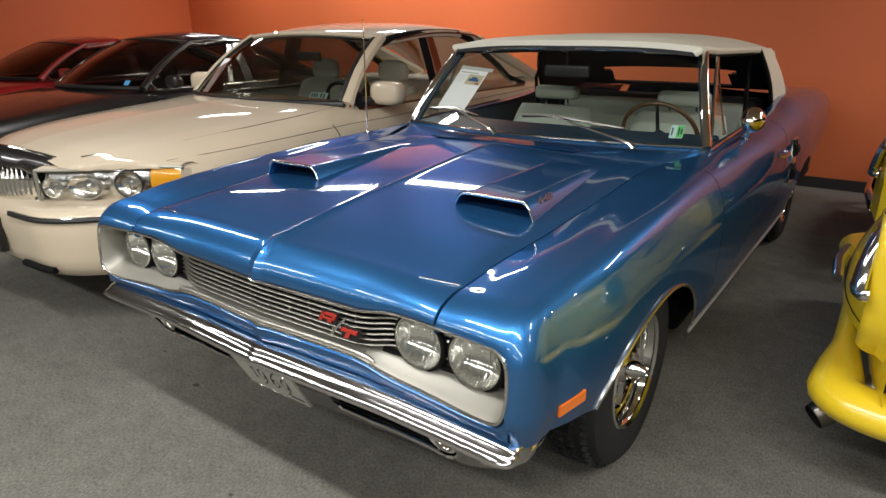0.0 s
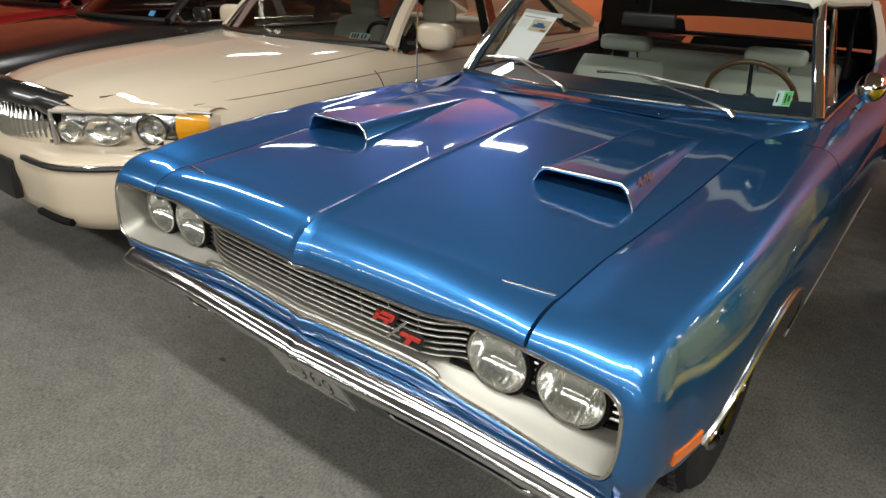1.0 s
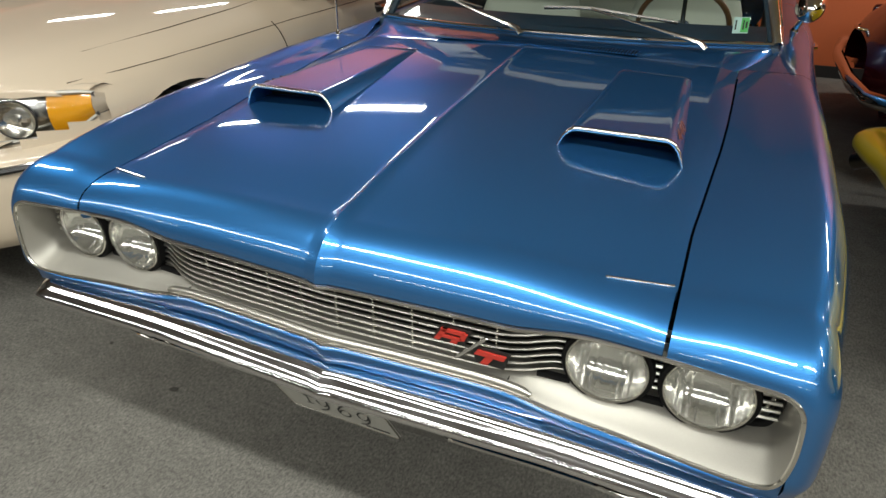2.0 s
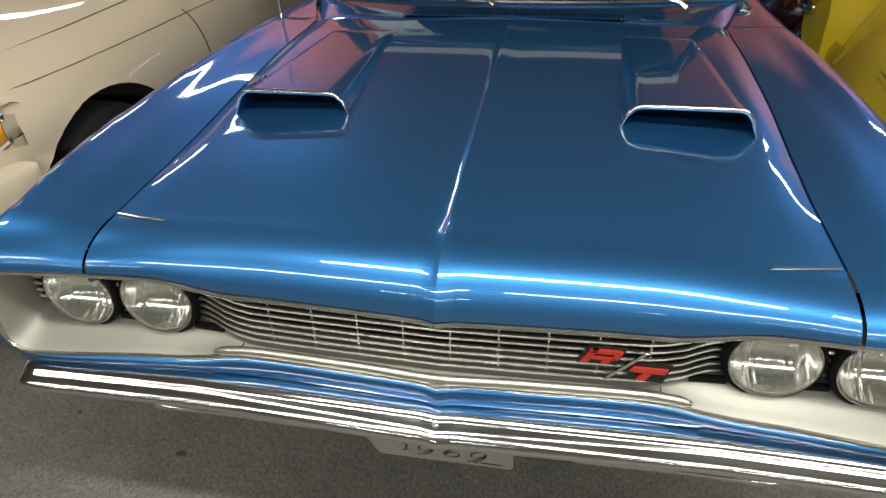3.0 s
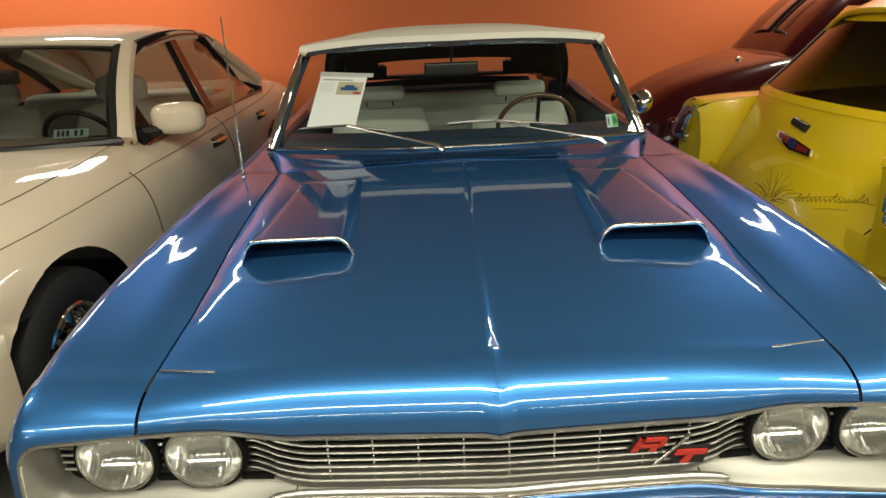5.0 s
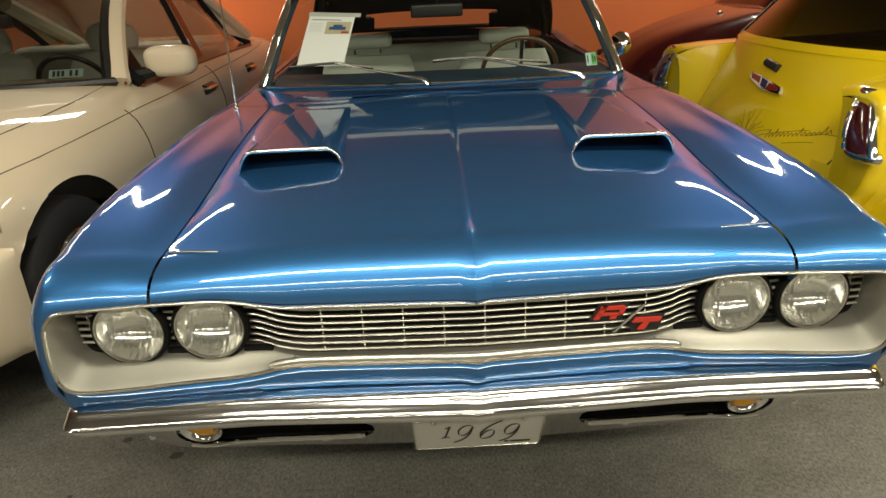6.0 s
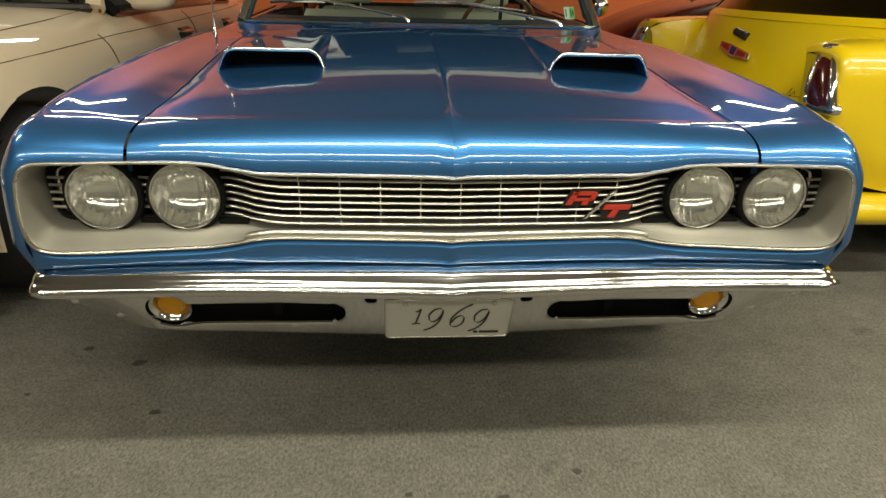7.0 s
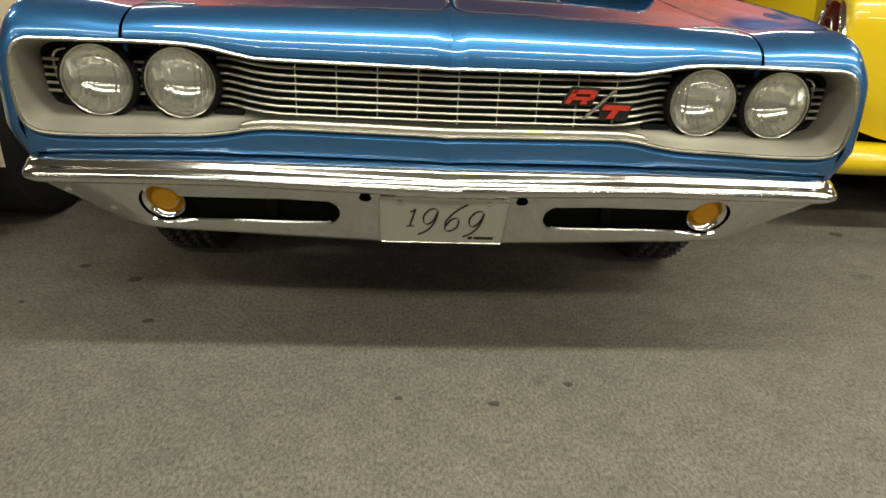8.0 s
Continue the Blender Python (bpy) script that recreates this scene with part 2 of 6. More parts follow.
def pen(points, width, m, slant=0.9):
    """A flat inked stroke through (u, v) points, broad or thin by its direction, laid on m."""
    pts = spline(points, 8 * (len(points) - 1))
    rows = []
    for k, (u, v) in enumerate(pts):
        a, b = pts[max(k - 1, 0)], pts[min(k + 1, len(pts) - 1)]
        d = Vector((b[0] - a[0], b[1] - a[1]))
        d = d.normalized() if d.length > 1e-7 else Vector((1, 0))
        w = width * (0.22 + 0.78 * abs(d.x * math.sin(slant) + d.y * math.cos(slant))) / 2
        rows.append([m @ Vector((u - d.y * w, v + d.x * w, 0.0040)), m @ Vector((u + d.y * w, v - d.x * w, 0.0040))])
    return grid(rows)


def cut_arches(bm, arches, inner=0.45):
    """Opens wheel arches: (y, z, radius y, radius z) ellipses through the flanks beyond |x| = inner."""
    for cy, cz, ry, rz in arches:
        def q(v):
            return math.hypot((v.co.y - cy) / ry, (v.co.z - cz) / rz)
        inside = {v for v in bm.verts if abs(v.co.x) > inner and q(v) < 1}
        gone = [f for f in bm.faces if all(v in inside for v in f.verts)]
        bmesh.ops.delete(bm, geom=gone, context="FACES")
        for v in [v for v in bm.verts if v.is_valid and abs(v.co.x) > inner and q(v) < 1]:
            k = 1 / max(q(v), 0.05)
            v.co.y, v.co.z = cy + (v.co.y - cy) * k, cz + (v.co.z - cz) * k
        bmesh.ops.delete(bm, geom=[v for v in bm.verts if not v.link_faces], context="VERTS")
    return bm


def text_mesh(words, size, depth, m, shear=0.0, offset=0.0):
    cu = bpy.data.curves.new("words", "FONT")
    cu.body, cu.size, cu.extrude, cu.shear, cu.offset = words, size, depth, shear, offset
    cu.align_x = "CENTER"
    ob = bpy.data.objects.new("words", cu)
    me = bpy.data.meshes.new_from_object(ob)
    bm = bmesh.new()
    bm.from_mesh(me)
    bpy.data.objects.remove(ob)
    bpy.data.curves.remove(cu)
    bpy.data.meshes.remove(me)
    bm.transform(m)
    return bm

# ---- the hall ----
WALL_Y, WALL_X = 5.62, -8.6
link_floor = tagged(link("floor", block(-9.2, 9.2, -9.2, 6.2, -0.1, 0.0), M_FLOOR, smooth=False), "worn grey carpet floor with dark spots", "floor", kind="structure")
tagged(link("wall_north", block(-9.2, 9.2, WALL_Y, WALL_Y + 0.15, 0, CEIL), M_WALL, smooth=False), "orange painted wall behind the cars", "wall", kind="structure")
tagged(link("wall_west", block(WALL_X - 0.15, WALL_X, 1.0, WALL_Y, 0, CEIL), M_WALL, smooth=False), "orange painted side wall", "wall", kind="structure")
# Three unseen walls, added grey for what chrome and paint reflect.
tagged(link("unseen_wall_west", block(WALL_X - 0.15, WALL_X, -9.2, 1.0, 0, CEIL), M_CEIL, smooth=False), "plain grey side wall, unseen, added for reflections", "wall", kind="structure")
tagged(link("unseen_wall_east", block(9.0, 9.15, -9.2, WALL_Y, 0, CEIL), M_CEIL, smooth=False), "plain grey side wall, unseen, added for reflections", "wall", kind="structure")
tagged(link("unseen_wall_south", block(-9.2, 9.2, -9.2, -9.05, 0, CEIL), M_CEIL, smooth=False), "plain grey end wall, unseen, added for reflections", "wall", kind="structure")
tagged(link("ceiling", block(-9.2, 9.2, -9.2, 6.2, CEIL, CEIL + 0.1), M_CEIL, smooth=False), "off-white panel ceiling", "ceiling", kind="structure")
tagged(link("baseboard", block(WALL_X, 9.0, WALL_Y - 0.012, WALL_Y, 0, 0.1), M_BASE, smooth=False), "dark vinyl baseboard", "baseboard", kind="structure")
for x, y, n in TUBES:
    fx = thing("ceiling_light", "white fluorescent strip fixture on the ceiling, some rows added as fill", "ceiling light", "ceiling lights", pose(x, y, CEIL))
    part("housing", block(-n / 2 - 0.02, n / 2 + 0.02, -0.09, 0.09, -0.09, 0.0, 0.01), M_LAMPWHITE, fx, smooth=False)

# ---- the blue convertible: x across, y rearwards from the nose, z up ----
HOOD_Z = curve([0.0, 0.03, 0.08, 0.13, 0.3, 0.57, 0.9, 1.25, 1.5, 1.8], [0.812, 0.824, 0.834, 0.841, 0.866, 0.894, 0.921, 0.945, 0.950, 0.950])
GAP_X = curve([0.0, 0.13, 0.28, 0.43, 0.59, 0.75, 0.9, 1.1, 1.25, 1.40], [0.655, 0.657, 0.657, 0.664, 0.672, 0.680, 0.684, 0.686, 0.686, 0.692])
ROLL = 0.115          # depth of the rounded leading edge
FRONT = curve([0.0, 0.18, 0.36, 0.5, 0.65, 0.8, 0.9, 1.0], [-0.012, -0.003, 0.003, 0.001, -0.008, -0.022, -0.030, -0.032])
LIP_Z = curve([0.0, 0.38, 0.46, 0.54, 0.70, 1.0], [0.738, 0.741, 0.752, 0.764, 0.766, 0.766])


def front_y(u):
    """How far back the leading edge lies at u metres from the centre line."""
    return float(FRONT(min(u, 0.97))) - 0.008 * max(0.0, 1 - u / 0.03)


def back_y(u):
    """The same for the recessed inner edge of the lamp surround."""
    return 0.034 * (u / 0.86) ** 1.5


def hood_z(u, y):
    ridge = float(np.interp(y, [0, 0.10, 0.25, 0.6, 1.3], [0.0075, 0.0065, 0.0035, 0.0020, 0.0014])) * max(0.0, 1 - u / 0.036) ** 2.4 + 0.0022 * min(max((y - 0.10) / 0.08, 0), 1) * max(0.0, 1 - u / 0.011)
    g = GAP_X(min(y, 1.4))
    edge = min(max((u - (g - 0.065)) / 0.065, 0), 1)
    k = u / 0.65
    return HOOD_Z(y) - float(np.interp(y, [0, 0.12, 0.5], [0.005, 0.011, 0.026])) * (0.70 * k * k + 0.30 * k) + ridge - 0.010 * min(1, y / 0.35) * edge * edge


SECTIONS = [
    (0.06, [(0.663, 0.815), (0.74, 0.824), (0.82, 0.830), (0.856, 0.830), (0.888, 0.808), (0.911, 0.71), (0.914, 0.60), (0.893, 0.520)]),
    (0.23, [(0.660, 0.833), (0.74, 0.842), (0.82, 0.852), (0.870, 0.855), (0.905, 0.831), (0.940, 0.71), (0.942, 0.58), (0.924, 0.49)]),
    (0.50, [(0.638, 0.860), (0.72, 0.862), (0.82, 0.870), (0.884, 0.875), (0.922, 0.850), (0.964, 0.71), (0.952, 0.54), (0.925, 0.40)]),
    (1.00, [(0.640, 0.888), (0.72, 0.884), (0.82, 0.893), (0.882, 0.900), (0.924, 0.870), (0.968, 0.71), (0.960, 0.50), (0.930, 0.32)]),
    (1.40, [(0.700, 0.912), (0.76, 0.908), (0.82, 0.912), (0.864, 0.912), (0.918, 0.880), (0.970, 0.72), (0.960, 0.48), (0.920, 0.28)]),
    (1.75, [(0.800, 0.925), (0.82, 0.924), (0.845, 0.921), (0.880, 0.910), (0.926, 0.880), (0.972, 0.72), (0.960, 0.48), (0.920, 0.27)]),
    (2.40, [(0.790, 0.945), (0.83, 0.944), (0.875, 0.934), (0.935, 0.902), (0.965, 0.855), (0.972, 0.70), (0.955, 0.48), (0.920, 0.27)]),
    (3.00, [(0.790, 0.968), (0.83, 0.972), (0.870, 0.962), (0.925, 0.926), (0.960, 0.868), (0.974, 0.72), (0.960, 0.50), (0.920, 0.27)]),
    (3.45, [(0.780, 1.010), (0.82, 1.010), (0.862, 0.998), (0.920, 0.952), (0.965, 0.880), (0.980, 0.74), (0.965, 0.50), (0.920, 0.29)]),
    (4.20, [(0.740, 0.995), (0.79, 1.000), (0.845, 0.988), (0.910, 0.945), (0.955, 0.870), (0.970, 0.74), (0.950, 0.52), (0.910, 0.36)]),
    (4.95, [(0.700, 0.945), (0.77, 0.950), (0.835, 0.938), (0.890, 0.905), (0.928, 0.840), (0.938, 0.72), (0.920, 0.56), (0.880, 0.44)]),
    (5.14, [(0.690, 0.925), (0.76, 0.930), (0.815, 0.918), (0.865, 0.885), (0.898, 0.825), (0.905, 0.72), (0.890, 0.58), (0.850, 0.48)]),
]
SEC_Y = [s[0] for s in SECTIONS]
SEC_F = [[curve(SEC_Y, [s[1][k][a] for s in SECTIONS]) for a in (0, 1)] for k in range(8)]


def flank(y0, y1, n, across=34):
    rows = []
    for y in np.linspace(y0, y1, n + 1):
        ctl = [(float(SEC_F[k][0](y)), float(SEC_F[k][1](y))) for k in range(8)]
        if y < 1.40:
            g = float(GAP_X(y)) + 0.0025
            z0, zp = float(hood_z(g - 0.006, y)), ctl[2][1]
            ctl[0:2] = [(g, z0), (g + 0.028, z0 + 0.22 * (zp - z0)), (g + 0.072, z0 + 0.68 * (zp - z0)), (g + 0.112, zp - 0.0012)]
        else:
            c0, c1, c2 = ctl[:3]
            ctl[0:2] = [c0, ((c0[0] + c1[0]) / 2, (c0[1] + c1[1]) / 2), c1, ((c1[0] + c2[0]) / 2, (c1[1] + c2[1]) / 2)]
        pts = spline(ctl, across)
        row = [(x, float(y), z) for x, z in pts]
        rows.append(([(row[0][0] - 0.0006, row[0][1], row[0][2] - 0.03)] if y < 1.40 else [(row[0][0] - 0.001, row[0][1], row[0][2] - 0.002)]) + row)
    return rows


FRONT_ARCH, REAR_ARCH = (0.765, 0.31, 0.460, 0.338), (3.75, 0.30, 0.41, 0.30)


def mirrored(bm):
    c = bm.copy()
    for v in c.verts:
        v.co.x *= -1
    bmesh.ops.reverse_faces(c, faces=c.faces)
    return c


def sample(points, per):
    """Points along a polyline of control points, softened, with a fixed count for every control span."""
    p = np.asarray(points, float)
    n = len(p)
    c = np.arange(n)
    f = [curve(c, p[:, k]) for k in range(p.shape[1])]
    return [tuple(float(g(u)) for g in f) for u in np.linspace(0, n - 1, (n - 1) * per + 1)]


BEZEL_OUT = [(0, 0.736), (0.38, 0.738), (0.44, 0.746), (0.50, 0.758), (0.56, 0.763), (0.70, 0.765), (0.818, 0.765), (0.851, 0.754), (0.866, 0.72), (0.869, 0.668),
             (0.864, 0.62), (0.850, 0.592), (0.818, 0.579), (0.70, 0.574), (0.54, 0.576), (0.47, 0.583), (0.41, 0.594), (0.36, 0.597), (0, 0.595)]
BEZEL_IN = [(0, 0.729), (0.38, 0.731), (0.43, 0.735), (0.49, 0.746), (0.55, 0.750), (0.70, 0.748), (0.818, 0.745), (0.844, 0.738), (0.854, 0.72), (0.853, 0.68),
            (0.848, 0.65), (0.836, 0.627), (0.80, 0.619), (0.70, 0.617), (0.54, 0.618), (0.47, 0.618), (0.41, 0.616), (0.36, 0.613), (0, 0.611)]
REAR_Y = lambda u: 1.305 + 0.075 * (u / 0.68) ** 2 - 0.018 * max(0.0, 1 - u / 0.045)
BASE_Y = lambda u: 1.585 + 0.145 * (u / 0.783) ** 2
BASE_Z = lambda u: 0.940 - 0.004 * (u / 0.783) ** 2


def both(bm_maker):
    """The mesh of one side and its mirror image, as two separate meshes."""
    a = bm_maker()
    return a, mirrored(a)


def cut_capsules(bm, holes, test):
    """Opens rounded slots (u0, u1, z, r) in the faces whose verts pass test."""
    def dist(v, h):
        u = abs(v.co.x)
        return math.hypot(u - min(max(u, h[0]), h[1]), v.co.z - h[2]) / h[3]
    for h in holes:
        inside = {v for v in bm.verts if test(v) and dist(v, h) < 1}
        bmesh.ops.delete(bm, geom=[f for f in bm.faces if all(v in inside for v in f.verts)], context="FACES")
        for v in [v for v in bm.verts if test(v) and dist(v, h) < 1]:
            u, sg = abs(v.co.x), (1 if v.co.x > 0 else -1)
            c = min(max(u, h[0]), h[1])
            d = Vector((u - c, v.co.z - h[2]))
            d = d.normalized() * h[3] if d.length > 1e-5 else Vector((0, h[3]))
            v.co.x, v.co.z = sg * (c + d.x), h[2] + d.y
        bmesh.ops.delete(bm, geom=[v for v in bm.verts if not v.link_faces], context="VERTS")


def lamp_lens_mat():
    """Fluted clear glass of a sealed headlamp."""
    m = glass("fluted_headlamp_glass", (0.93, 0.94, 0.92))
    nt = m.node_tree
    tex = nt.nodes.new("ShaderNodeTexCoord")
    wave = nt.nodes.new("ShaderNodeTexWave")
    wave.inputs["Scale"].default_value, wave.inputs["Distortion"].default_value = 60, 0.2
    bp = nt.nodes.new("ShaderNodeBump")
    bp.inputs["Strength"].default_value, bp.inputs["Distance"].default_value = 0.25, 0.001
    nt.links.new(tex.outputs["Object"], wave.inputs["Vector"])
    nt.links.new(wave.outputs["Fac"], bp.inputs["Height"])
    for n in nt.nodes:
        if n.type == "BSDF_GLOSSY":
            nt.links.new(bp.outputs[0], n.inputs["Normal"])
            n.inputs["Roughness"].default_value = 0.06
        if n.type == "MIX_SHADER":
            mx = n
    # moulded flutes scatter part of the light
    sc, df = nt.nodes.new("ShaderNodeMixShader"), nt.nodes.new("ShaderNodeBsdfTranslucent")
    df2 = nt.nodes.new("ShaderNodeBsdfDiffuse")
    df.inputs[0].default_value = df2.inputs[0].default_value = (0.82, 0.83, 0.80, 1)
    ad = nt.nodes.new("ShaderNodeMixShader")
    nt.links.new(df.outputs[0], ad.inputs[1])
    nt.links.new(df2.outputs[0], ad.inputs[2])
    sc.inputs[0].default_value = 0.10
    src = mx.inputs[1].links[0].from_socket
    nt.links.new(src, sc.inputs[1])
    nt.links.new(ad.outputs[0], sc.inputs[2])
    nt.links.new(sc.outputs[0], mx.inputs[1])
    return m


def reflector_mat():
    m = mat("silvered_reflector", (0.90, 0.89, 0.86), rough=0.13, metal=1.0, vary=0.05, scale=30)
    nt = m.node_tree
    tex = nt.nodes.new("ShaderNodeTexCoord")
    wave = nt.nodes.new("ShaderNodeTexWave")
    wave.inputs["Scale"].default_value, wave.inputs["Distortion"].default_value, wave.inputs["Detail"].default_value = 22, 2.0, 2
    bp = nt.nodes.new("ShaderNodeBump")
    bp.inputs["Strength"].default_value, bp.inputs["Distance"].default_value = 0.25, 0.003
    nt.links.new(tex.outputs["Object"], wave.inputs["Vector"])
    nt.links.new(wave.outputs["Fac"], bp.inputs["Height"])
    nt.links.new(bp.outputs[0], nt.nodes["Principled BSDF"].inputs["Normal"])
    return m


# Slightly darker and rougher than the other chrome.
M_BUMPER = mat("soft_bumper_chrome", (0.70, 0.69, 0.69), rough=0.12, metal=1.0, vary=0.06, scale=9, rough_vary=0.4)
M_MARKER = mat("orange_marker_lens", (0.80, 0.19, 0.015), rough=0.2, coat=0.6, vary=0.12, scale=60)
M_OXIDE = mat("dull_red_enamel", (0.10, 0.035, 0.03), rough=0.4)
M_BAR = mat("satin_grille_metal", (0.62, 0.60, 0.54), rough=0.32, metal=0.95, vary=0.1, scale=30, rough_vary=0.3)
M_LENS, M_REFLECT = lamp_lens_mat(), reflector_mat()
FACE = pose(0, 0, 0, 90, 0, 0)          # turns a z-up shape so that it looks to -y


def wheel(name, parent, x, y, r, rim_r, width, side, spokes, label, hub_cone=True, tread=True):
    """A wheel on the ground at x, y; side +1 shows its face towards +x."""
    m = pose(x, y, r) @ (pose(0, 0, 0, 0, 90, 0) if side > 0 else pose(0, 0, 0, 0, -90, 0))
    w = width / 2
    ob = part("wheel", lathe([(rim_r * 0.99, -w * 0.9), (rim_r + 0.02, -w), (r - 0.03, -w), (r - 0.008, -w * 0.86), (r, -w * 0.6), (r, w * 0.6), (r - 0.008, w * 0.86),
                              (r - 0.03, w), (rim_r + 0.045, w * 1.02), (rim_r + 0.015, w * 0.95), (rim_r * 0.99, w * 0.86)], m, 56), M_RUBBER, parent, label)
    if tread:
        bms = []
        for k in range(60):
            a = 2 * math.pi * k / 60
            for zz in (-0.55, -0.18, 0.18, 0.55):
                b = block(-0.009, 0.009, -w * 0.15, w * 0.15, -0.004, 0.004)
                b.transform(m @ Matrix.Rotation(a + (0.04 if zz > 0 else 0), 4, "Z") @ pose(r + 0.001, 0, zz * w, 0, 90, 0) @ pose(0, 0, 0, 90, 0, 0) @ pose(0, 0, 0, 0, 0, 0))
                bms.append(b)
        part("tread", join(*bms), M_RUBBER, ob, smooth=False)["kind"] = "stuff"
    part("rim", lathe([(rim_r * 0.55, -w * 0.3), (rim_r * 0.86, -w * 0.25), (rim_r * 0.89, w * 0.0), (rim_r * 0.895, w * 0.18), (rim_r * 0.915, w * 0.22), (rim_r * 0.92, w * 0.42), (rim_r * 0.94, w * 0.46), (rim_r * 0.945, w * 0.64), (rim_r * 1.0, w * 0.86), (rim_r * 1.03, w * 0.93), (rim_r * 1.0, w * 0.98), (rim_r * 0.95, w * 0.9)], m, 56),
         M_CHROME, ob, "polished chrome rim")
    part("hub", lathe([(0.062, w * 0.1), (0.060, w * 0.55), (0.050, w * 0.66), (0.036, w * 0.70), (0.030, w * 0.95), (0.012, w * (1.25 if hub_cone else 0.96)), (0.0, w * (1.27 if hub_cone else 0.97))], m, 28), M_CHROME, ob)
    for k in range(spokes):
        a = 2 * math.pi * k / spokes
        b = grid([[(rr, -ww, hh), (rr, -ww * 0.5, hh + 0.012), (rr, ww * 0.5, hh + 0.012), (rr, ww, hh)] for rr, ww, hh in
                  ((0.045, 0.030, w * 0.48), (rim_r * 0.5, 0.024, w * 0.5), (rim_r * 0.8, 0.030, w * 0.42), (rim_r * 0.9, 0.040, w * 0.30))])
        b.transform(m @ Matrix.Rotation(a, 4, "Z"))
        part("spoke", b, M_CHROME, ob)
    return ob


def blue_car():
    car = thing("convertible_car", "metallic blue two-door convertible, white folding top raised", "car")
    # hood with a rounded leading edge and a raised centre crease
    us = sorted(set(np.round(np.concatenate([np.linspace(0, 0.014, 5), np.linspace(0.02, 0.08, 9), np.linspace(0.08, 1, 30)]), 4)))
    rows = []
    for k in us:
        u = k * 0.652
        lip, roll = LIP_Z(u), ROLL + 0.05 * max(0.0, 1 - u / 0.045) ** 2
        row = [(u, front_y(u) + 0.022, lip - 0.008), (u, front_y(u) + 0.006, lip - 0.003)]
        for a in np.linspace(0, math.pi / 2, 19)[:-1]:
            row.append((u, front_y(u) + roll * (1 - math.cos(a)), lip + 0.004 + (hood_z(u, roll) - lip - 0.004) * math.sin(a)))
        for t in np.linspace(0, 1, 46):
            y = roll + t * (REAR_Y(u) - roll)
            u2 = k * (GAP_X(y) - 0.003)
            row.append((u2, y + front_y(u2) * max(0, 1 - t / 0.3), hood_z(u2, y)))
        row.append((row[-1][0], row[-1][1] + 0.002, row[-1][2] - 0.02))
        rows.append(row)
    rows.append([(x + 0.001, y, z - 0.018) for x, y, z in rows[-1]])
    hood = part("hood", grid(rows, mirror=True), M_BLUE, car, smooth=30)
    for s in (1, -1):
        # hood tip trim strips
        part("trim_strip", tube([(s * u, y + front_y(u), hood_z(u, y) + 0.003) for u, y in ((0.535, 0.092), (0.60, 0.105), (0.648, 0.120))], 0.0024, 8), M_STEEL, hood)
    # front fenders: flank, rounded front rim, and return into the lamp bezel
    bez_out = sample(BEZEL_OUT, 40)
    bez_top = [p for p in bez_out if p[1] > 0.73]
    bez_side = [p for p in bez_out if p[0] > 0.78]
    for s in (1, -1):
        rows = flank(ROLL, 1.42, 60)
        bm = cut_arches(grid(rows), [FRONT_ARCH])
        edge = rows[0][1:]
        ends = []
        for x, y, z in edge:
            if z < 0.60:
                ends.append((0.862 + 0.010 * (z - 0.52) / 0.08, z))
            elif x < 0.80:
                ends.append((x, float(np.interp(x, [p[0] for p in bez_top], [p[1] for p in bez_top]))))
            else:
                ends.append(min(bez_side, key=lambda p: math.hypot(p[0] - x, p[1] - z)))
        ends = [ends[0]] + [tuple((np.array(ends[q - 1]) + 2 * np.array(ends[q]) + np.array(ends[q + 1])) / 4) for q in range(1, len(ends) - 1)] + [ends[-1]]
        rim = [list(edge)]
        for a, back, tuck in [(a, 0, 0) for a in np.linspace(math.pi / 2, 0, 15)] + [(0, 0.004, -0.0005), (0, 0.014, -0.003)]:
            ring = []
            for (x, y, z), (ex, ez) in zip(edge, ends):
                top = min(max((z - 0.74) / 0.08, 0), 1)
                depth = 0.058 + (ROLL - 0.058) * top * top * (3 - 2 * top)
                k = math.sin(a)
                f = front_y(ex) - 0.012 * min(max((ex - 0.6) / 0.25, 0), 1) * min(max((0.765 - ez) / 0.16, 0), 1) + 0.5 * max(0.0, 0.60 - ez)
                dy = depth * (1 - math.cos(a))
                d = Vector((x - ex, z - ez)).normalized()
                ring.append((ex + (x - ex) * k - d.x * tuck, f * (1 - dy / depth) + dy + back, ez + (z - ez) * k - d.y * tuck))
            rim.append(ring)
        bm = join(bm, grid(rim))
        bmesh.ops.remove_doubles(bm, verts=bm.verts, dist=0.0005)
        part("front_fender", bm if s > 0 else mirrored(bm), M_BLUE, car, smooth=55)
        arch = [(0.962 if 0.35 < y < 1.2 else 0.955, y, z) for y, z in ((0.765 - 0.462 * math.cos(a), 0.31 + 0.340 * math.sin(a)) for a in np.linspace(0.44, math.pi - 0.15, 28))]
        part("arch_trim", tube([(s * (float(edge_x(y, z)) + 0.002), y, z) for x, y, z in arch], 0.006, 8), M_STEEL, car, "thin chrome wheel-arch trim")
        bm = grid(flank(1.426, 2.72, 30))
        door = part("door", bm if s > 0 else mirrored(bm), M_BLUE, car)
        bm = cut_arches(grid(flank(2.727, 5.14, 80)), [REAR_ARCH])
        q = part("quarter_panel", bm if s > 0 else mirrored(bm), M_BLUE, car)
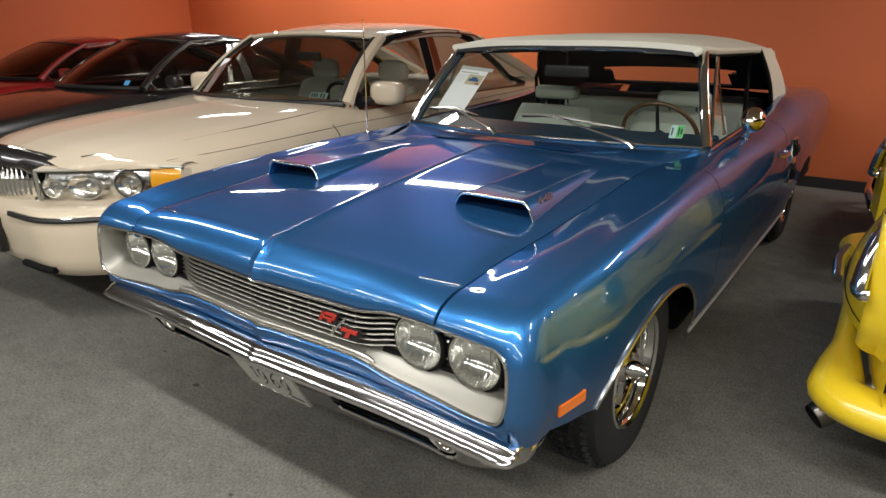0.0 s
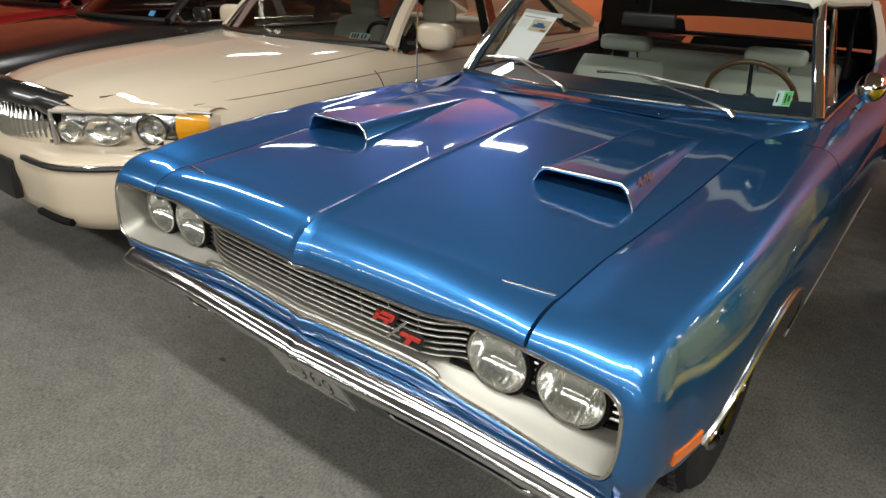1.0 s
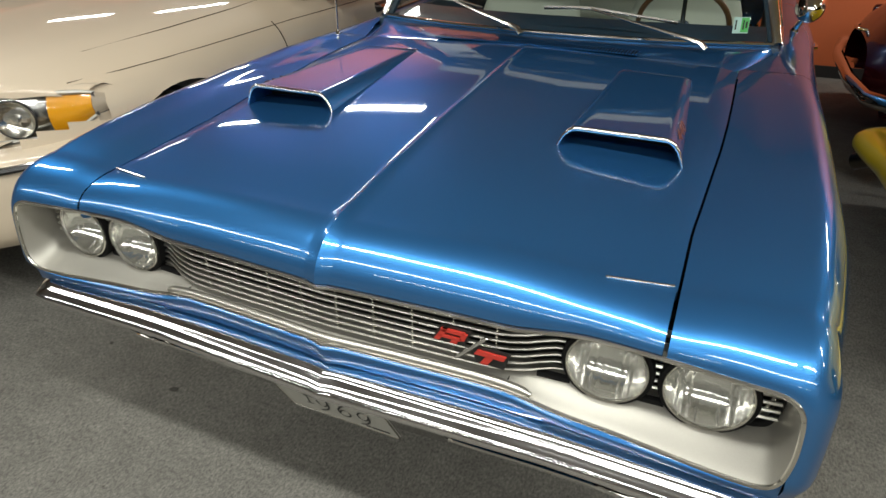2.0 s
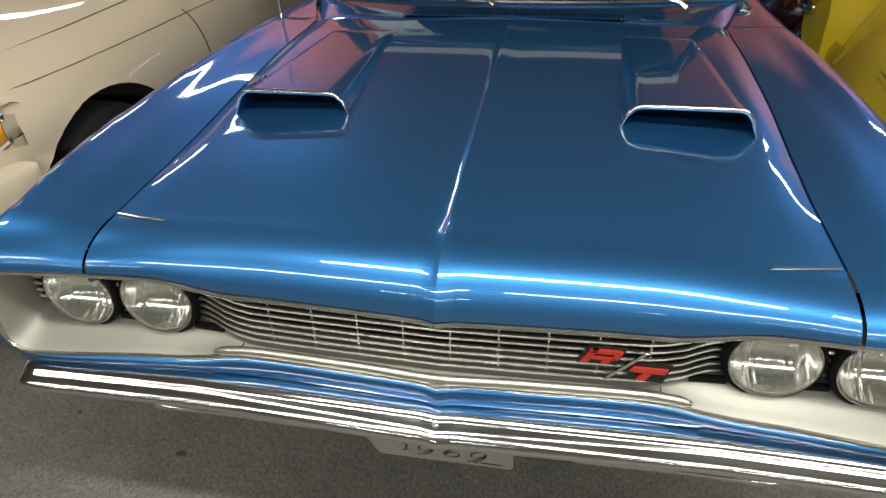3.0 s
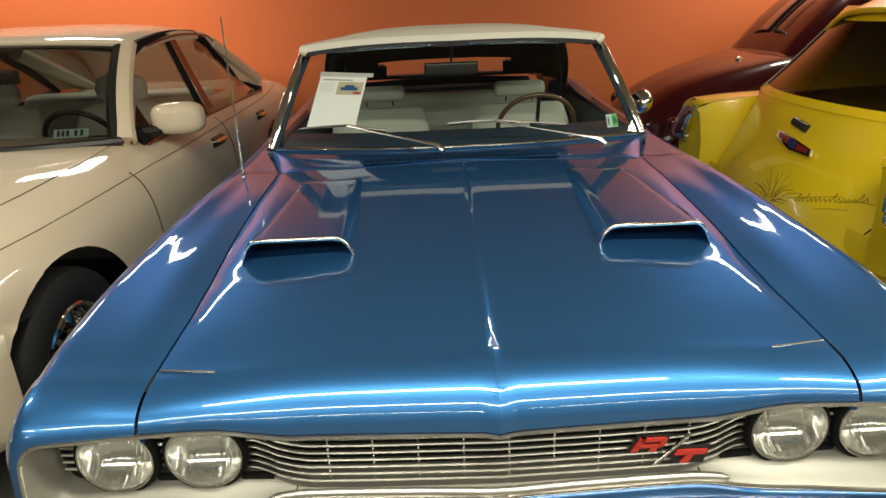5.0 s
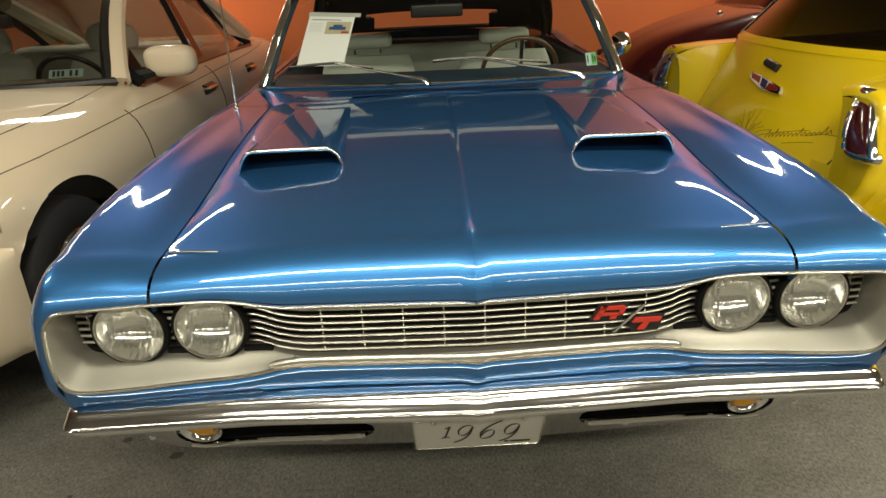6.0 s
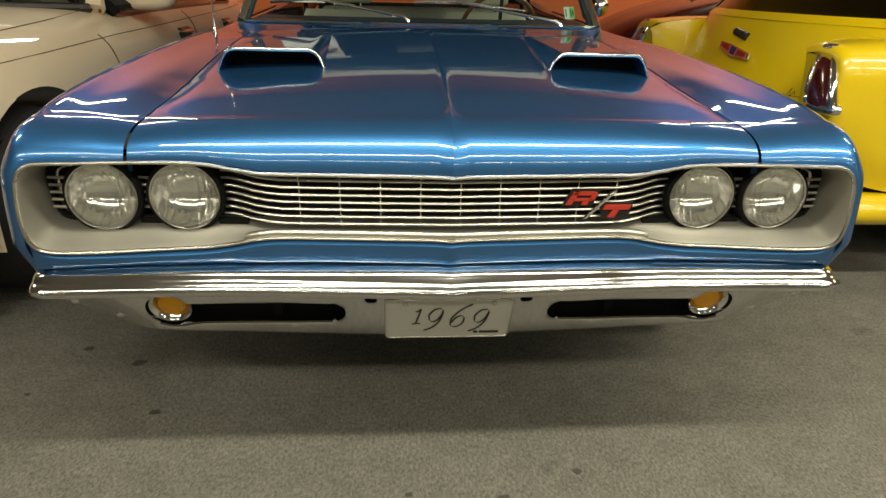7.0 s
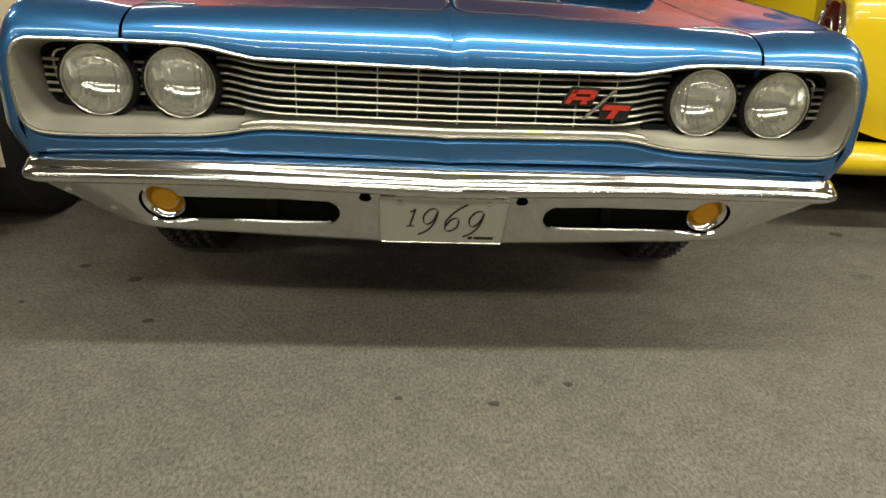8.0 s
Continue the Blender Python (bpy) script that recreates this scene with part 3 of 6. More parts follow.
        for y, z in ((2.90, 0.765), (2.93, 0.628)):
            part("vent_frame", tube([(s * (float(edge_x(y + dy, z + dz)) + 0.003), y + dy, z + dz) for dy, dz in ((0, -.055), (0.03, 0.058), (0.13, 0.058), (0.145, -0.02), (0.11, -0.055), (0, -0.055))], 0.009, 8), M_STEEL, q)
            part("vent_recess", tube([(s * (float(edge_x(y, z)) - 0.001), y + 0.02, z), (s * (float(edge_x(y, z)) - 0.001), y + 0.09, z)], 0.035, 8, 1.1), M_DARK, q)
        part("door_handle", tube([(s * (float(edge_x(y, 0.80)) + dx), y, 0.80) for y, dx in ((2.50, 0.0), (2.52, 0.028), (2.60, 0.032), (2.66, 0.02), (2.67, 0.0))], 0.009, 8, 0.8), M_CHROME, door)
        part("rocker_trim", tube([(s * (float(edge_x(y, 0.31)) + 0.002), y, 0.31) for y in np.linspace(1.26, 3.34, 10)], 0.0045, 8), M_BRUSH, car)
        part("side_marker", slab([(-0.055, -0.016), (0.055, -0.016), (0.055, 0.016), (-0.055, 0.016)], 0.008, pose(s * (float(edge_x(0.174, 0.567)) - 0.004), 0.174, 0.567, 90, 0, 80 * s), 0.002), M_MARKER, car, "orange side marker lamp", smooth=False)
        part("tail_edge_trim", tube([(s * (x + 0.002), 5.138, z) for x, y, z in flank(5.10, 5.138, 1)[1][1:26]], 0.006, 8), M_STEEL, q)
        part("inner_wheel_well", liner(s * 0.72, 0.765), M_DARK, car)
        part("inner_wheel_well", liner(s * 0.72, 3.75), M_DARK, car)
    # black blocks behind grille and under the sheet metal, added so gaps read as shade
    part("radiator_support", block(-0.80, 0.80, 0.13, 0.17, 0.34, 0.75, 0.01), M_DARK, car)
    part("bay_shade_block", block(-0.56, 0.56, 0.17, 1.36, 0.30, 0.76, 0.03), M_DARK, car)
    part("underbody", block(-0.86, 0.86, 1.36, 5.05, 0.24, 0.40, 0.04), M_DARK, car)
    for s in (1, -1):
        part("gap_shade_block", block(s * 0.635 - 0.065, s * 0.635 + 0.065, 0.3, 1.4, 0.74, 0.80), M_DARK, car)
    # lamp and grille bezel
    out, inn = sample(BEZEL_OUT, 16), sample(BEZEL_IN, 16)

    def lerp(t, dy):
        return [(a[0] + (b[0] - a[0]) * t, (front_y(a[0]) - 0.012 * min(max((a[0] - 0.6) / 0.25, 0), 1) * min(max((0.765 - a[1]) / 0.16, 0), 1)) * (1 - t) + back_y(a[0]) * t + dy, a[1] + (b[1] - a[1]) * t) for a, b in zip(out, inn)]
    rows = [[(x, y + 0.02, z) for x, y, z in lerp(0, 0)], lerp(0.0, 0.002), lerp(0.06, -0.001), lerp(0.16, 0.003), lerp(0.24, 0.010), lerp(0.55, 0.026), lerp(0.9, 0.040), lerp(1.0, 0.046), lerp(1.0, 0.075)]
    bm = grid(rows, mirror=True)
    lamps_at = ((0.566, 0.677), (0.736, 0.677))
    bmesh.ops.delete(bm, geom=[f for f in bm.faces if any(math.hypot(abs(f.calc_center_median().x) - u, f.calc_center_median().z - z) < 0.068 for u, z in lamps_at)], context="FACES")
    bez = part("bezel", bm, M_BRUSH, car, "dull silver headlamp and grille surround")
    loop = lerp(0.04, -0.002)
    loop = loop + [(-x, y, z) for x, y, z in loop[::-1]][1:]
    part("bright_edge", tube(loop, 0.0042, 8, caps=False), M_STEEL, bez)
    strip = [(x, front_y(x) + 0.004, z + 0.010) for x, z in out if z < 0.60 and x < 0.445][::4]
    strip = strip + [(-x, y, z) for x, y, z in strip[::-1]]
    part("lower_strip", tube(strip, [0.004] + [0.0085] * (len(strip) - 2) + [0.004], 10), M_BAR, bez, "rounded satin metal strip under the grille")
    pocket = [(x, y, z) for x, y, z in lerp(1.0, 0.046) if x > 0.44]
    runs = [[]]
    for p in pocket:
        if min(math.hypot(p[0] - u, p[2] - z) for u, z in lamps_at) > 0.084:
            runs[-1].append(p)
        elif runs[-1]:
            runs.append([])
    corner = [p for p in pocket if p[0] > 0.81]
    for s in (1, -1):
        for run in runs:
            if len(run) > 2:
                part("pocket_edge", tube([(s * (x - 0.002), y - 0.007, z) for x, y, z in run], 0.0075, 8), M_DARK, bez)
        part("pocket_insert", tube([(s * (x - 0.012 if x > 0.7 else x), y + 0.008, z + (0.010 if z < 0.68 else -0.010)) for x, y, z in corner], 0.0055, 8), M_STEEL, bez)
        part("joint", block(s * 0.392 - 0.0007, s * 0.392 + 0.0007, 0.021, 0.035, 0.597, 0.606), M_DARK, bez)
    # grille: backing, seven long bars, thin dividers
    back = [[(u, 0.088 + back_y(u) * 0.8, z) for z in (0.600, 0.65, 0.70, 0.755)] for u in np.linspace(0, 0.862, 12)]
    gr = part("grille", grid(back, mirror=True), M_DARK, car, "black grille with thin bright horizontal bars")
    bar_y = curve([0, 0.36, 0.42, 0.47, 0.52, 0.84], [0.012, 0.024, 0.036, 0.058, 0.064, 0.072])
    for i in range(7):
        t = i / 6
        bar_z = curve([0, 0.36, 0.42, 0.47, 0.84], [0.623 + t * 0.095, 0.624 + t * 0.096, 0.629 + t * 0.096, 0.634 + t * 0.096, 0.633 + t * 0.097])
        half = [(u, float(bar_y(u)), float(bar_z(u))) for u in (*np.linspace(0, 0.36, 6), 0.39, 0.42, 0.445, 0.47, 0.492)]
        path = [(-x, y, z) for x, y, z in half[::-1]][:-1] + half
        part("bar", tube(path, 0.0044, 8, 0.72), M_BAR, gr)
        if 0 < i < 6:
            for s in (1, -1):
                for u0, u1 in ((0.634, 0.668), (0.806, 0.848)):
                    part("short_bar", tube([(s * u0, 0.056, float(bar_z(u0))), (s * u1, 0.060, float(bar_z(u1)))], 0.0042, 6, 0.8), M_BAR, gr)
    for i in range(-4, 5):
        u = i * 0.086 + 0.02
        if abs(u) < 0.37:
            part("divider", block(u - 0.0012, u + 0.0012, float(bar_y(abs(u))) + 0.003, float(bar_y(abs(u))) + 0.02, 0.616, 0.726), M_STEEL, gr, smooth=False)
    BADGE = pose(0.316, 0.006, 0.670) @ FACE @ Matrix.Diagonal((1.2, 1.2, 1, 1))
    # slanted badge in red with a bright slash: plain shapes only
    bd = part("badge", join(*[slab(o, 0.004, BADGE @ pose(0, 0, -0.005)) for o in ([(-0.064, -0.003), (-0.046, 0.030), (0.006, 0.030), (-0.008, -0.003)], [(0.006, 0.005), (0.070, 0.005), (0.060, -0.027), (0.012, -0.027)])]), M_PLASTIC, car, "red and silver slanted badge", smooth=False)

    def plate(pts, dx, dz):
        return slab([(x + dx, z + dz) for x, z in pts], 0.005, BADGE, 0.0006)
    part("red_mark", join(plate([(-0.058, 0.001), (-0.043, 0.026), (-0.033, 0.026), (-0.048, 0.001)], 0, 0), plate([(-0.045, 0.026), (-0.004, 0.026), (-0.006, 0.019), (-0.047, 0.019)], 0, 0),
                          plate([(-0.009, 0.026), (0.000, 0.024), (-0.006, 0.010), (-0.015, 0.010)], 0, 0), plate([(-0.050, 0.014), (-0.008, 0.014), (-0.012, 0.008), (-0.052, 0.008)], 0, 0),
                          plate([(-0.026, 0.010), (-0.016, 0.010), (-0.018, 0.001), (-0.030, 0.001)], 0, 0)), M_REDINK, bd, "red enamel", smooth=False)
    part("red_mark", join(plate([(0.016, 0.001), (0.064, 0.001), (0.060, -0.008), (0.011, -0.008)], 0, 0), plate([(0.032, -0.006), (0.044, -0.006), (0.034, -0.023), (0.021, -0.023)], 0, 0)), M_REDINK, bd, "red enamel", smooth=False)
    part("slash", plate([(-0.024, -0.026), (-0.017, -0.026), (0.035, 0.028), (0.028, 0.028)], 0, 0), M_CHROME, bd, "silver slash", smooth=False)
    # four headlamps
    for s in (1, -1):
        for u in (0.566, 0.736):
            m = pose(s * u, 0.054, 0.677) @ FACE @ Matrix.Diagonal((0.955, 0.955, 1, 1))
            lamp = part("headlamp", lathe([(0.0785, -0.035), (0.0785, 0.012), (0.0765, 0.017), (0.0735, 0.016), (0.0725, 0.010)], m, 48), M_STEEL, car, "round sealed-beam headlamp, fluted glass")
            part("gasket", lathe([(0.0865, -0.02), (0.0865, 0.008), (0.084, 0.012), (0.078, 0.012)], m, 40), M_DARK, lamp)
            part("lens", lathe([(0.073, 0.010), (0.070, 0.018), (0.058, 0.028), (0.04, 0.034), (0.02, 0.037), (0.0, 0.0375)], m, 48), M_LENS, lamp)
            part("reflector", lathe([(0.073, 0.008), (0.064, -0.014), (0.046, -0.034), (0.024, -0.044), (0.0, -0.047)], m, 48), M_REFLECT, lamp)
    # painted valance between bezel and bumper
    low = [p for p in out if p[1] < 0.64][::-1]
    low = [p for p in low if p[0] < 0.874]
    rows = [[(x, front_y(x) + dy, min(z + dz, 0.60) if f is None else f) for x, z in low] for dy, dz, f in ((0.012, -0.002, None), (0.004, -0.006, None), (-0.002, -0.014, None), (0.000, -0.026, None), (0.010, 0, 0.536), (0.030, 0, 0.526), (0.06, 0, 0.522))]
    val = part("valance", grid(rows, mirror=True), M_BLUE, car)
    for s in (1, -1):
        part("seam", block(s * 0.642 - 0.0008, s * 0.642 + 0.0008, 0.020, 0.05, 0.532, 0.562), M_DARK, val)
    # chrome bumper
    ZB = curve([0, 0.3, 0.55, 0.69, 0.75, 0.82, 0.85, 0.875], [0.306, 0.312, 0.322, 0.334, 0.350, 0.402, 0.434, 0.462])
    prof = [(0.075, 0.520), (0.040, 0.528), (0.006, 0.531), (-0.014, 0.529), (-0.026, 0.524), (-0.033, 0.517), (-0.037, 0.509), (-0.044, 0.503), (-0.052, 0.496), (-0.057, 0.488), (-0.058, 0.480), (-0.054, 0.472), (-0.044, 0.466), (-0.030, 0.463), (-0.016, 0.462)]
    rows = []
    ulist = np.concatenate([np.linspace(0, 0.84, 110), [0.852, 0.863, 0.871, 0.877]])
    for u in ulist:
        yo = 0.014 * min(u / 0.5, 1) - 0.008 * max(0, (u - 0.45) / 0.43) ** 1.4 - 0.004 * max(0, 1 - u / 0.03)
        k = min(max((u - 0.84) / 0.037, 0), 1)
        zb = min(ZB(min(u, 0.875)), 0.464)
        row = []
        for y, z in prof:
            z += 0.009 * min(u / 0.45, 1) * min(max((0.525 - z) / 0.04, 0), 1)
            row.append((u, y + yo + 0.006 * k * k, z + (0.495 - z) * 0.22 * k * k))
        y0, z0 = row[-1][1], row[-1][2]
        for t in np.linspace(0, 1, 27)[1:]:
            z = z0 + (zb - z0) * t
            row.append((u, y0 + (z0 - z) * (0.62 + 0.75 * min(max((u - 0.68) / 0.2, 0), 1) ** 1.5), z))
        yl, zl = row[-1][1], row[-1][2]
        row += [(u, yl + 0.006, zl - 0.003), (u, yl + 0.016, zl - 0.001), (u, yl + 0.03, zl + 0.012)]
        rows.append(row)
    end = rows[-1]
    for dx, dy, q in ((0.004, 0.003, 0.02), (0.008, 0.009, 0.05), (0.012, 0.020, 0.10), (0.014, 0.040, 0.2), (0.014, 0.075, 0.35), (0.008, 0.12, 0.5)):
        rows.append([(x + dx, y + dy, z + (0.497 - z) * q) for x, y, z in end])
    bm = grid(rows, mirror=True)
    cut_capsules(bm, [(0.270, 0.60, 0.398, 0.033), (0.634, 0.634, 0.408, 0.050)], lambda v: v.co.z < 0.4615 and v.co.y < 0.2 and abs(v.co.x) < 0.83)
    cut_capsules(bm, [(0.172, 0.182, 0.448, 0.010)], lambda v: v.co.z < 0.4585)
    bump = part("bumper", bm, M_BUMPER, car, "chrome front bumper with turn-signal slots", smooth=32)
    for s in (1, -1):
        def panel(u, z):
            lean = 0.62 + 0.75 * min(max((u - 0.68) / 0.2, 0), 1) ** 1.5
            return -0.016 + 0.014 * min(u / 0.5, 1) - 0.008 * max(0, (u - 0.45) / 0.43) ** 1.4 + (0.471 - z) * lean
        part("slot_lip", tube([(s * u, panel(u, 0.364 + dz) - 0.005, 0.364 + dz) for u, dz in ((0.258, 0.012), (0.268, 0.002), (0.34, 0), (0.46, 0), (0.56, 0.0), (0.585, -0.003), (0.61, -0.010), (0.64, -0.011), (0.668, 0.0))], 0.0058, 8), M_CHROME, bump)
        # Black block behind the opening, coloured for the shade within.
        part("slot_shade", block(s * 0.43 - 0.23, s * 0.43 + 0.23, 0.100, 0.120, 0.34, 0.46), M_DARK, bump)
        part("slot_bracket", block(s * 0.40 - 0.012, s * 0.40 + 0.012, 0.075, 0.101, 0.37, 0.43, 0.003), M_DARK, bump)
        m = pose(s * 0.634, panel(0.634, 0.412) + 0.012, 0.412, 20, 0, 0) @ FACE
        sig = part("turn_signal", lathe([(0.050, -0.03), (0.050, -0.004), (0.047, 0.002), (0.041, -0.003), (0.034, -0.018)], m, 36), M_CHROME, bump, "round chrome turn-signal ring")
        part("lens", lathe([(0.034, -0.018), (0.032, -0.010), (0.029, -0.004), (0.026, -0.003), (0.012, 0.001), (0.0, 0.001)], m, 32), M_AMBER, sig, "amber plastic lens")
        part("lens_screw", lathe([(0.004, 0), (0.003, 0.003), (0, 0.0035)], m @ pose(0.030, 0.0, 0.0), 10), M_STEEL, sig)
        for u, z in ((0.36, 0.342), (0.755, 0.385), (0.830, 0.440)):
            part("bolt", lathe([(0.010, -0.004), (0.010, 0.001), (0.006, 0.005), (0.0, 0.006)], pose(s * u, panel(u, z), z, 34, 0, 0) @ FACE, 16), M_BUMPER, bump)
    # show plate with the year, mounted where the number plate goes
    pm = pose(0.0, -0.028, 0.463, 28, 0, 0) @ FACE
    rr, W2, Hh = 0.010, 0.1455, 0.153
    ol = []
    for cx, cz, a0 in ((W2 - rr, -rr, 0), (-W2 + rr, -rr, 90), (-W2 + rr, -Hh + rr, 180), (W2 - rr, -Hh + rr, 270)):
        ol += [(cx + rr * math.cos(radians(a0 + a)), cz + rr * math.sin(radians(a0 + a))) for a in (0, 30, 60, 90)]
    plate_ob = part("year_plate", slab(ol, 0.003, pm), M_PLATE, bump, "off-white show plate lettered 1969, in the number-plate mount", smooth=False)
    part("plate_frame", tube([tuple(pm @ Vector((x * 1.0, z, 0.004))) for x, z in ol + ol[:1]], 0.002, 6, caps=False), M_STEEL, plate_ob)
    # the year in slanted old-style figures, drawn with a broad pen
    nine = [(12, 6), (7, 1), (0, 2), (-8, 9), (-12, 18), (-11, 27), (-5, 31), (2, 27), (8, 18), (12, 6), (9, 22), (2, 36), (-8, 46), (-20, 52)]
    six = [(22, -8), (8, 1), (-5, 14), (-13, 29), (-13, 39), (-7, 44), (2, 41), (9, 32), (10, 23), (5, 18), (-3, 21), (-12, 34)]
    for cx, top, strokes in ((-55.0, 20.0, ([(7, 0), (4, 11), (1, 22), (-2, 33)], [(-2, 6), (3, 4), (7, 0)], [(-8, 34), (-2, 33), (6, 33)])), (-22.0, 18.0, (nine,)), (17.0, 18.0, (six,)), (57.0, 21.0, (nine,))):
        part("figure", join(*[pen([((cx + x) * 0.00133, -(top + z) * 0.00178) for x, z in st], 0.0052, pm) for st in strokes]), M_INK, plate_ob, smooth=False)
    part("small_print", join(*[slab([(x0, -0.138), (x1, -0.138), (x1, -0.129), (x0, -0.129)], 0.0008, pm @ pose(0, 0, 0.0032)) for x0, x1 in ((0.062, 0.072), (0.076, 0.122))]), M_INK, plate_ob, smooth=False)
    for x in (-0.10, 0.10):
        part("screw", lathe([(0.006, 0), (0.005, 0.004), (0, 0.005)], pm @ pose(x, -0.013, 0.003), 12), M_STEEL, plate_ob)
    # hood scoops
    for s in (1, -1):
        rows = []
        for t in np.linspace(0, 1, 26):
            y = 0.560 + t * 0.63
            a, b = 0.318 + 0.030 * t, 0.606 - 0.046 * t
            top = 0.931 + 0.007 * t
            sec = []
            for k in np.linspace(0, 1, 25):
                u = a + (b - a) * k
                hz = hood_z(u, y) - 0.001
                e = min(k, 1 - k)
                w = min(e / 0.15, 1)
                rise = math.sin(w * math.pi / 2) ** 0.62
                z = hz + max(0.0, top - hz) * rise * (1 - max(0, (t - 0.90) / 0.1) ** 2)
                sec.append((u, y, z))
            rows.append(sec)
        bm = grid(rows)
        sc = part("hood_scoop", bm if s > 0 else mirrored(bm), M_BLUE, car)
        # Black sheet across the mouth; its colour stands for the shade inside.
        part("scoop_shade", grid([[(s * x, 0.66, z - 0.002) for x, y, z in rows[4]], [(s * x, 0.66, hood_z(x, 0.66) - 0.004) for x, y, z in rows[4]]]), M_DARK, sc)
        part("scoop_rim", tube([(s * x, y - 0.001, z) for x, y, z in rows[0]], [0.0030 + 0.0028 * min(1, min(k, 24 - k) / 3) for k in range(25)], 10), M_CHROME, sc, "chrome scoop lip")
        mid = rows[4][-3]
        m = Matrix(((0, -0.62 * s, 0.785 * s, s * mid[0] + 0.016 * s), (s * 2.0, 0, 0, mid[1] + 0.01), (0, 0.785, 0.62, mid[2] - 0.014), (0, 0, 0, 1)))
        part("engine_figure", text_mesh("440", 0.036, 0.0008, m, shear=0.3), M_OXIDE, sc, "small dull red engine figures", smooth=False)
    # cowl with louvres
    rows = []
    for u in np.linspace(0, 0.80, 40):
        y0 = (REAR_Y(u) + 0.006) if u < 0.69 else 1.40 + (u - 0.69) * 3.0
        y1 = BASE_Y(u)
        rows.append([(u, y0 + (y1 - y0) * t, float(np.interp(t, [0, 0.12, 0.6, 1], [hood_z(min(u, 0.68), 1.30) - 0.012, hood_z(min(u, 0.68), 1.30) - 0.002, 0.942 - 0.012 * (u / 0.8) ** 2, BASE_Z(u) - 0.004]))) for t in np.linspace(0, 1, 14)])
    cowl = part("cowl", grid(rows, mirror=True), M_BLUE, car)
    for s in (1, -1):
        part("cowl_corner", grid([[(s * x, y, 0.906 - 0.05 * max(0, 1.40 - y)) for x in (0.66, 0.70, 0.76, 0.82)] for y in (1.33, 1.42, 1.52, 1.66)]), M_BLUE, cowl)
    # Black strip under the slats paints the shade between them.
    part("louvre_shade", grid([[(u, 1.352, 0.9455 - 0.012 * (u / 0.65) ** 2), (u, 1.415, 0.9465 - 0.010 * (u / 0.65) ** 2)] for u in np.linspace(-0.365, 0.365, 30)]), M_DARK, cowl)
    part("louvre_slats", join(*[block(u - 0.003, u + 0.003, 1.350, 1.417, 0.944 - 0.011 * (u / 0.65) ** 2, 0.9485 - 0.011 * (u / 0.65) ** 2) for u in np.linspace(-0.366, 0.366, 68)]), M_BLUE, cowl, smooth=False)
    tagged([o for o in cowl.children if o.name.startswith("louvre_slats")][0], kind="stuff")
    # windscreen
    base = [(u, BASE_Y(abs(u)) + 0.006, BASE_Z(abs(u)) + 0.004) for u in np.linspace(-0.783, 0.783, 25)]
    topc = [(u, 1.955 + 0.085 * (abs(u) / 0.645) ** 2, 1.351 - 0.020 * (abs(u) / 0.645) ** 2) for u in np.linspace(-0.645, 0.645, 25)]
    rows = [[(b[0] + (t_[0] - b[0]) * t, b[1] + (t_[1] - b[1]) * t - 0.020 * math.sin(math.pi * t), b[2] + (t_[2] - b[2]) * t + 0.012 * math.sin(math.pi * t)) for b, t_ in zip(base, topc)] for t in np.linspace(0, 1, 9)]
    ws = part("windscreen", grid(rows), M_GLASS, car, "clear curved windscreen glass")
    ws.visible_shadow = False
    part("base_moulding", tube(base, 0.010, 8, 0.8), M_CHROME, ws)
    part("header_moulding", tube([(x, y - 0.022, z - 0.022) for x, y, z in topc], 0.008, 8), M_CHROME, ws)
    for s, k in ((1, -1), (-1, 0)):
        side = [r[k] for r in rows]
        part("pillar", tube([(x + s * 0.014, y + 0.006, z) for x, y, z in side], 0.019, 10, 0.8), M_CHROME, ws, "bright chrome windscreen pillar")
        part("pillar_post", tube([(x + s * 0.004, y + 0.035, z) for x, y, z in side], 0.022, 8), M_DASH, ws)
        # quarter vent window
        v = [(s * 0.800, 1.785, 0.945), (s * 0.704, 2.115, 1.290), (s * 0.806, 1.985, 0.965)]
        part("vent_window", slab_tri(v), M_GLASS, door_of(car, s)).visible_shadow = False
        part("vent_frame_bar", tube([v[0], v[1], v[2]], 0.008, 8), M_CHROME, door_of(car, s))
        part("belt_moulding", tube([(s * 0.815, y, z + 0.004) for y, z in ((1.74, 0.930), (2.1, 0.942), (2.72, 0.962))], 0.006, 8), M_STEEL, door_of(car, s))
    # wipers parked low on the glass
    def on_glass(u, z, back=0.02):
        t = (z - 0.944) / (1.34 - 0.944)
        return (u, BASE_Y(abs(u)) + 0.006 + t * (1.955 + 0.085 * (abs(u) / 0.645) ** 2 - BASE_Y(abs(u)) - 0.006) - 0.02 * math.sin(math.pi * t) + back, z)
    for piv, tip, b0, b1 in (((-0.062, 1.435, 0.962), (-0.455, 1.034), (-0.665, 1.020), (-0.295, 1.012)), ((0.572, 1.488, 0.952), (0.140, 1.036), (-0.040, 1.030), (0.455, 1.004))):
        e = Vector(on_glass(*tip, -0.030))
        p0 = Vector(piv)
        wp = part("wiper", tube([p0, p0.lerp(e, 0.05) + Vector((0, 0, 0.014)), p0.lerp(e, 0.22) + Vector((0, 0, 0.012)), p0.lerp(e, 0.6) + Vector((0, -0.01, 0.006)), e], [0.013, 0.015, 0.011, 0.007, 0.006], 8, 0.7), M_STEEL, car, "silver wiper arm")
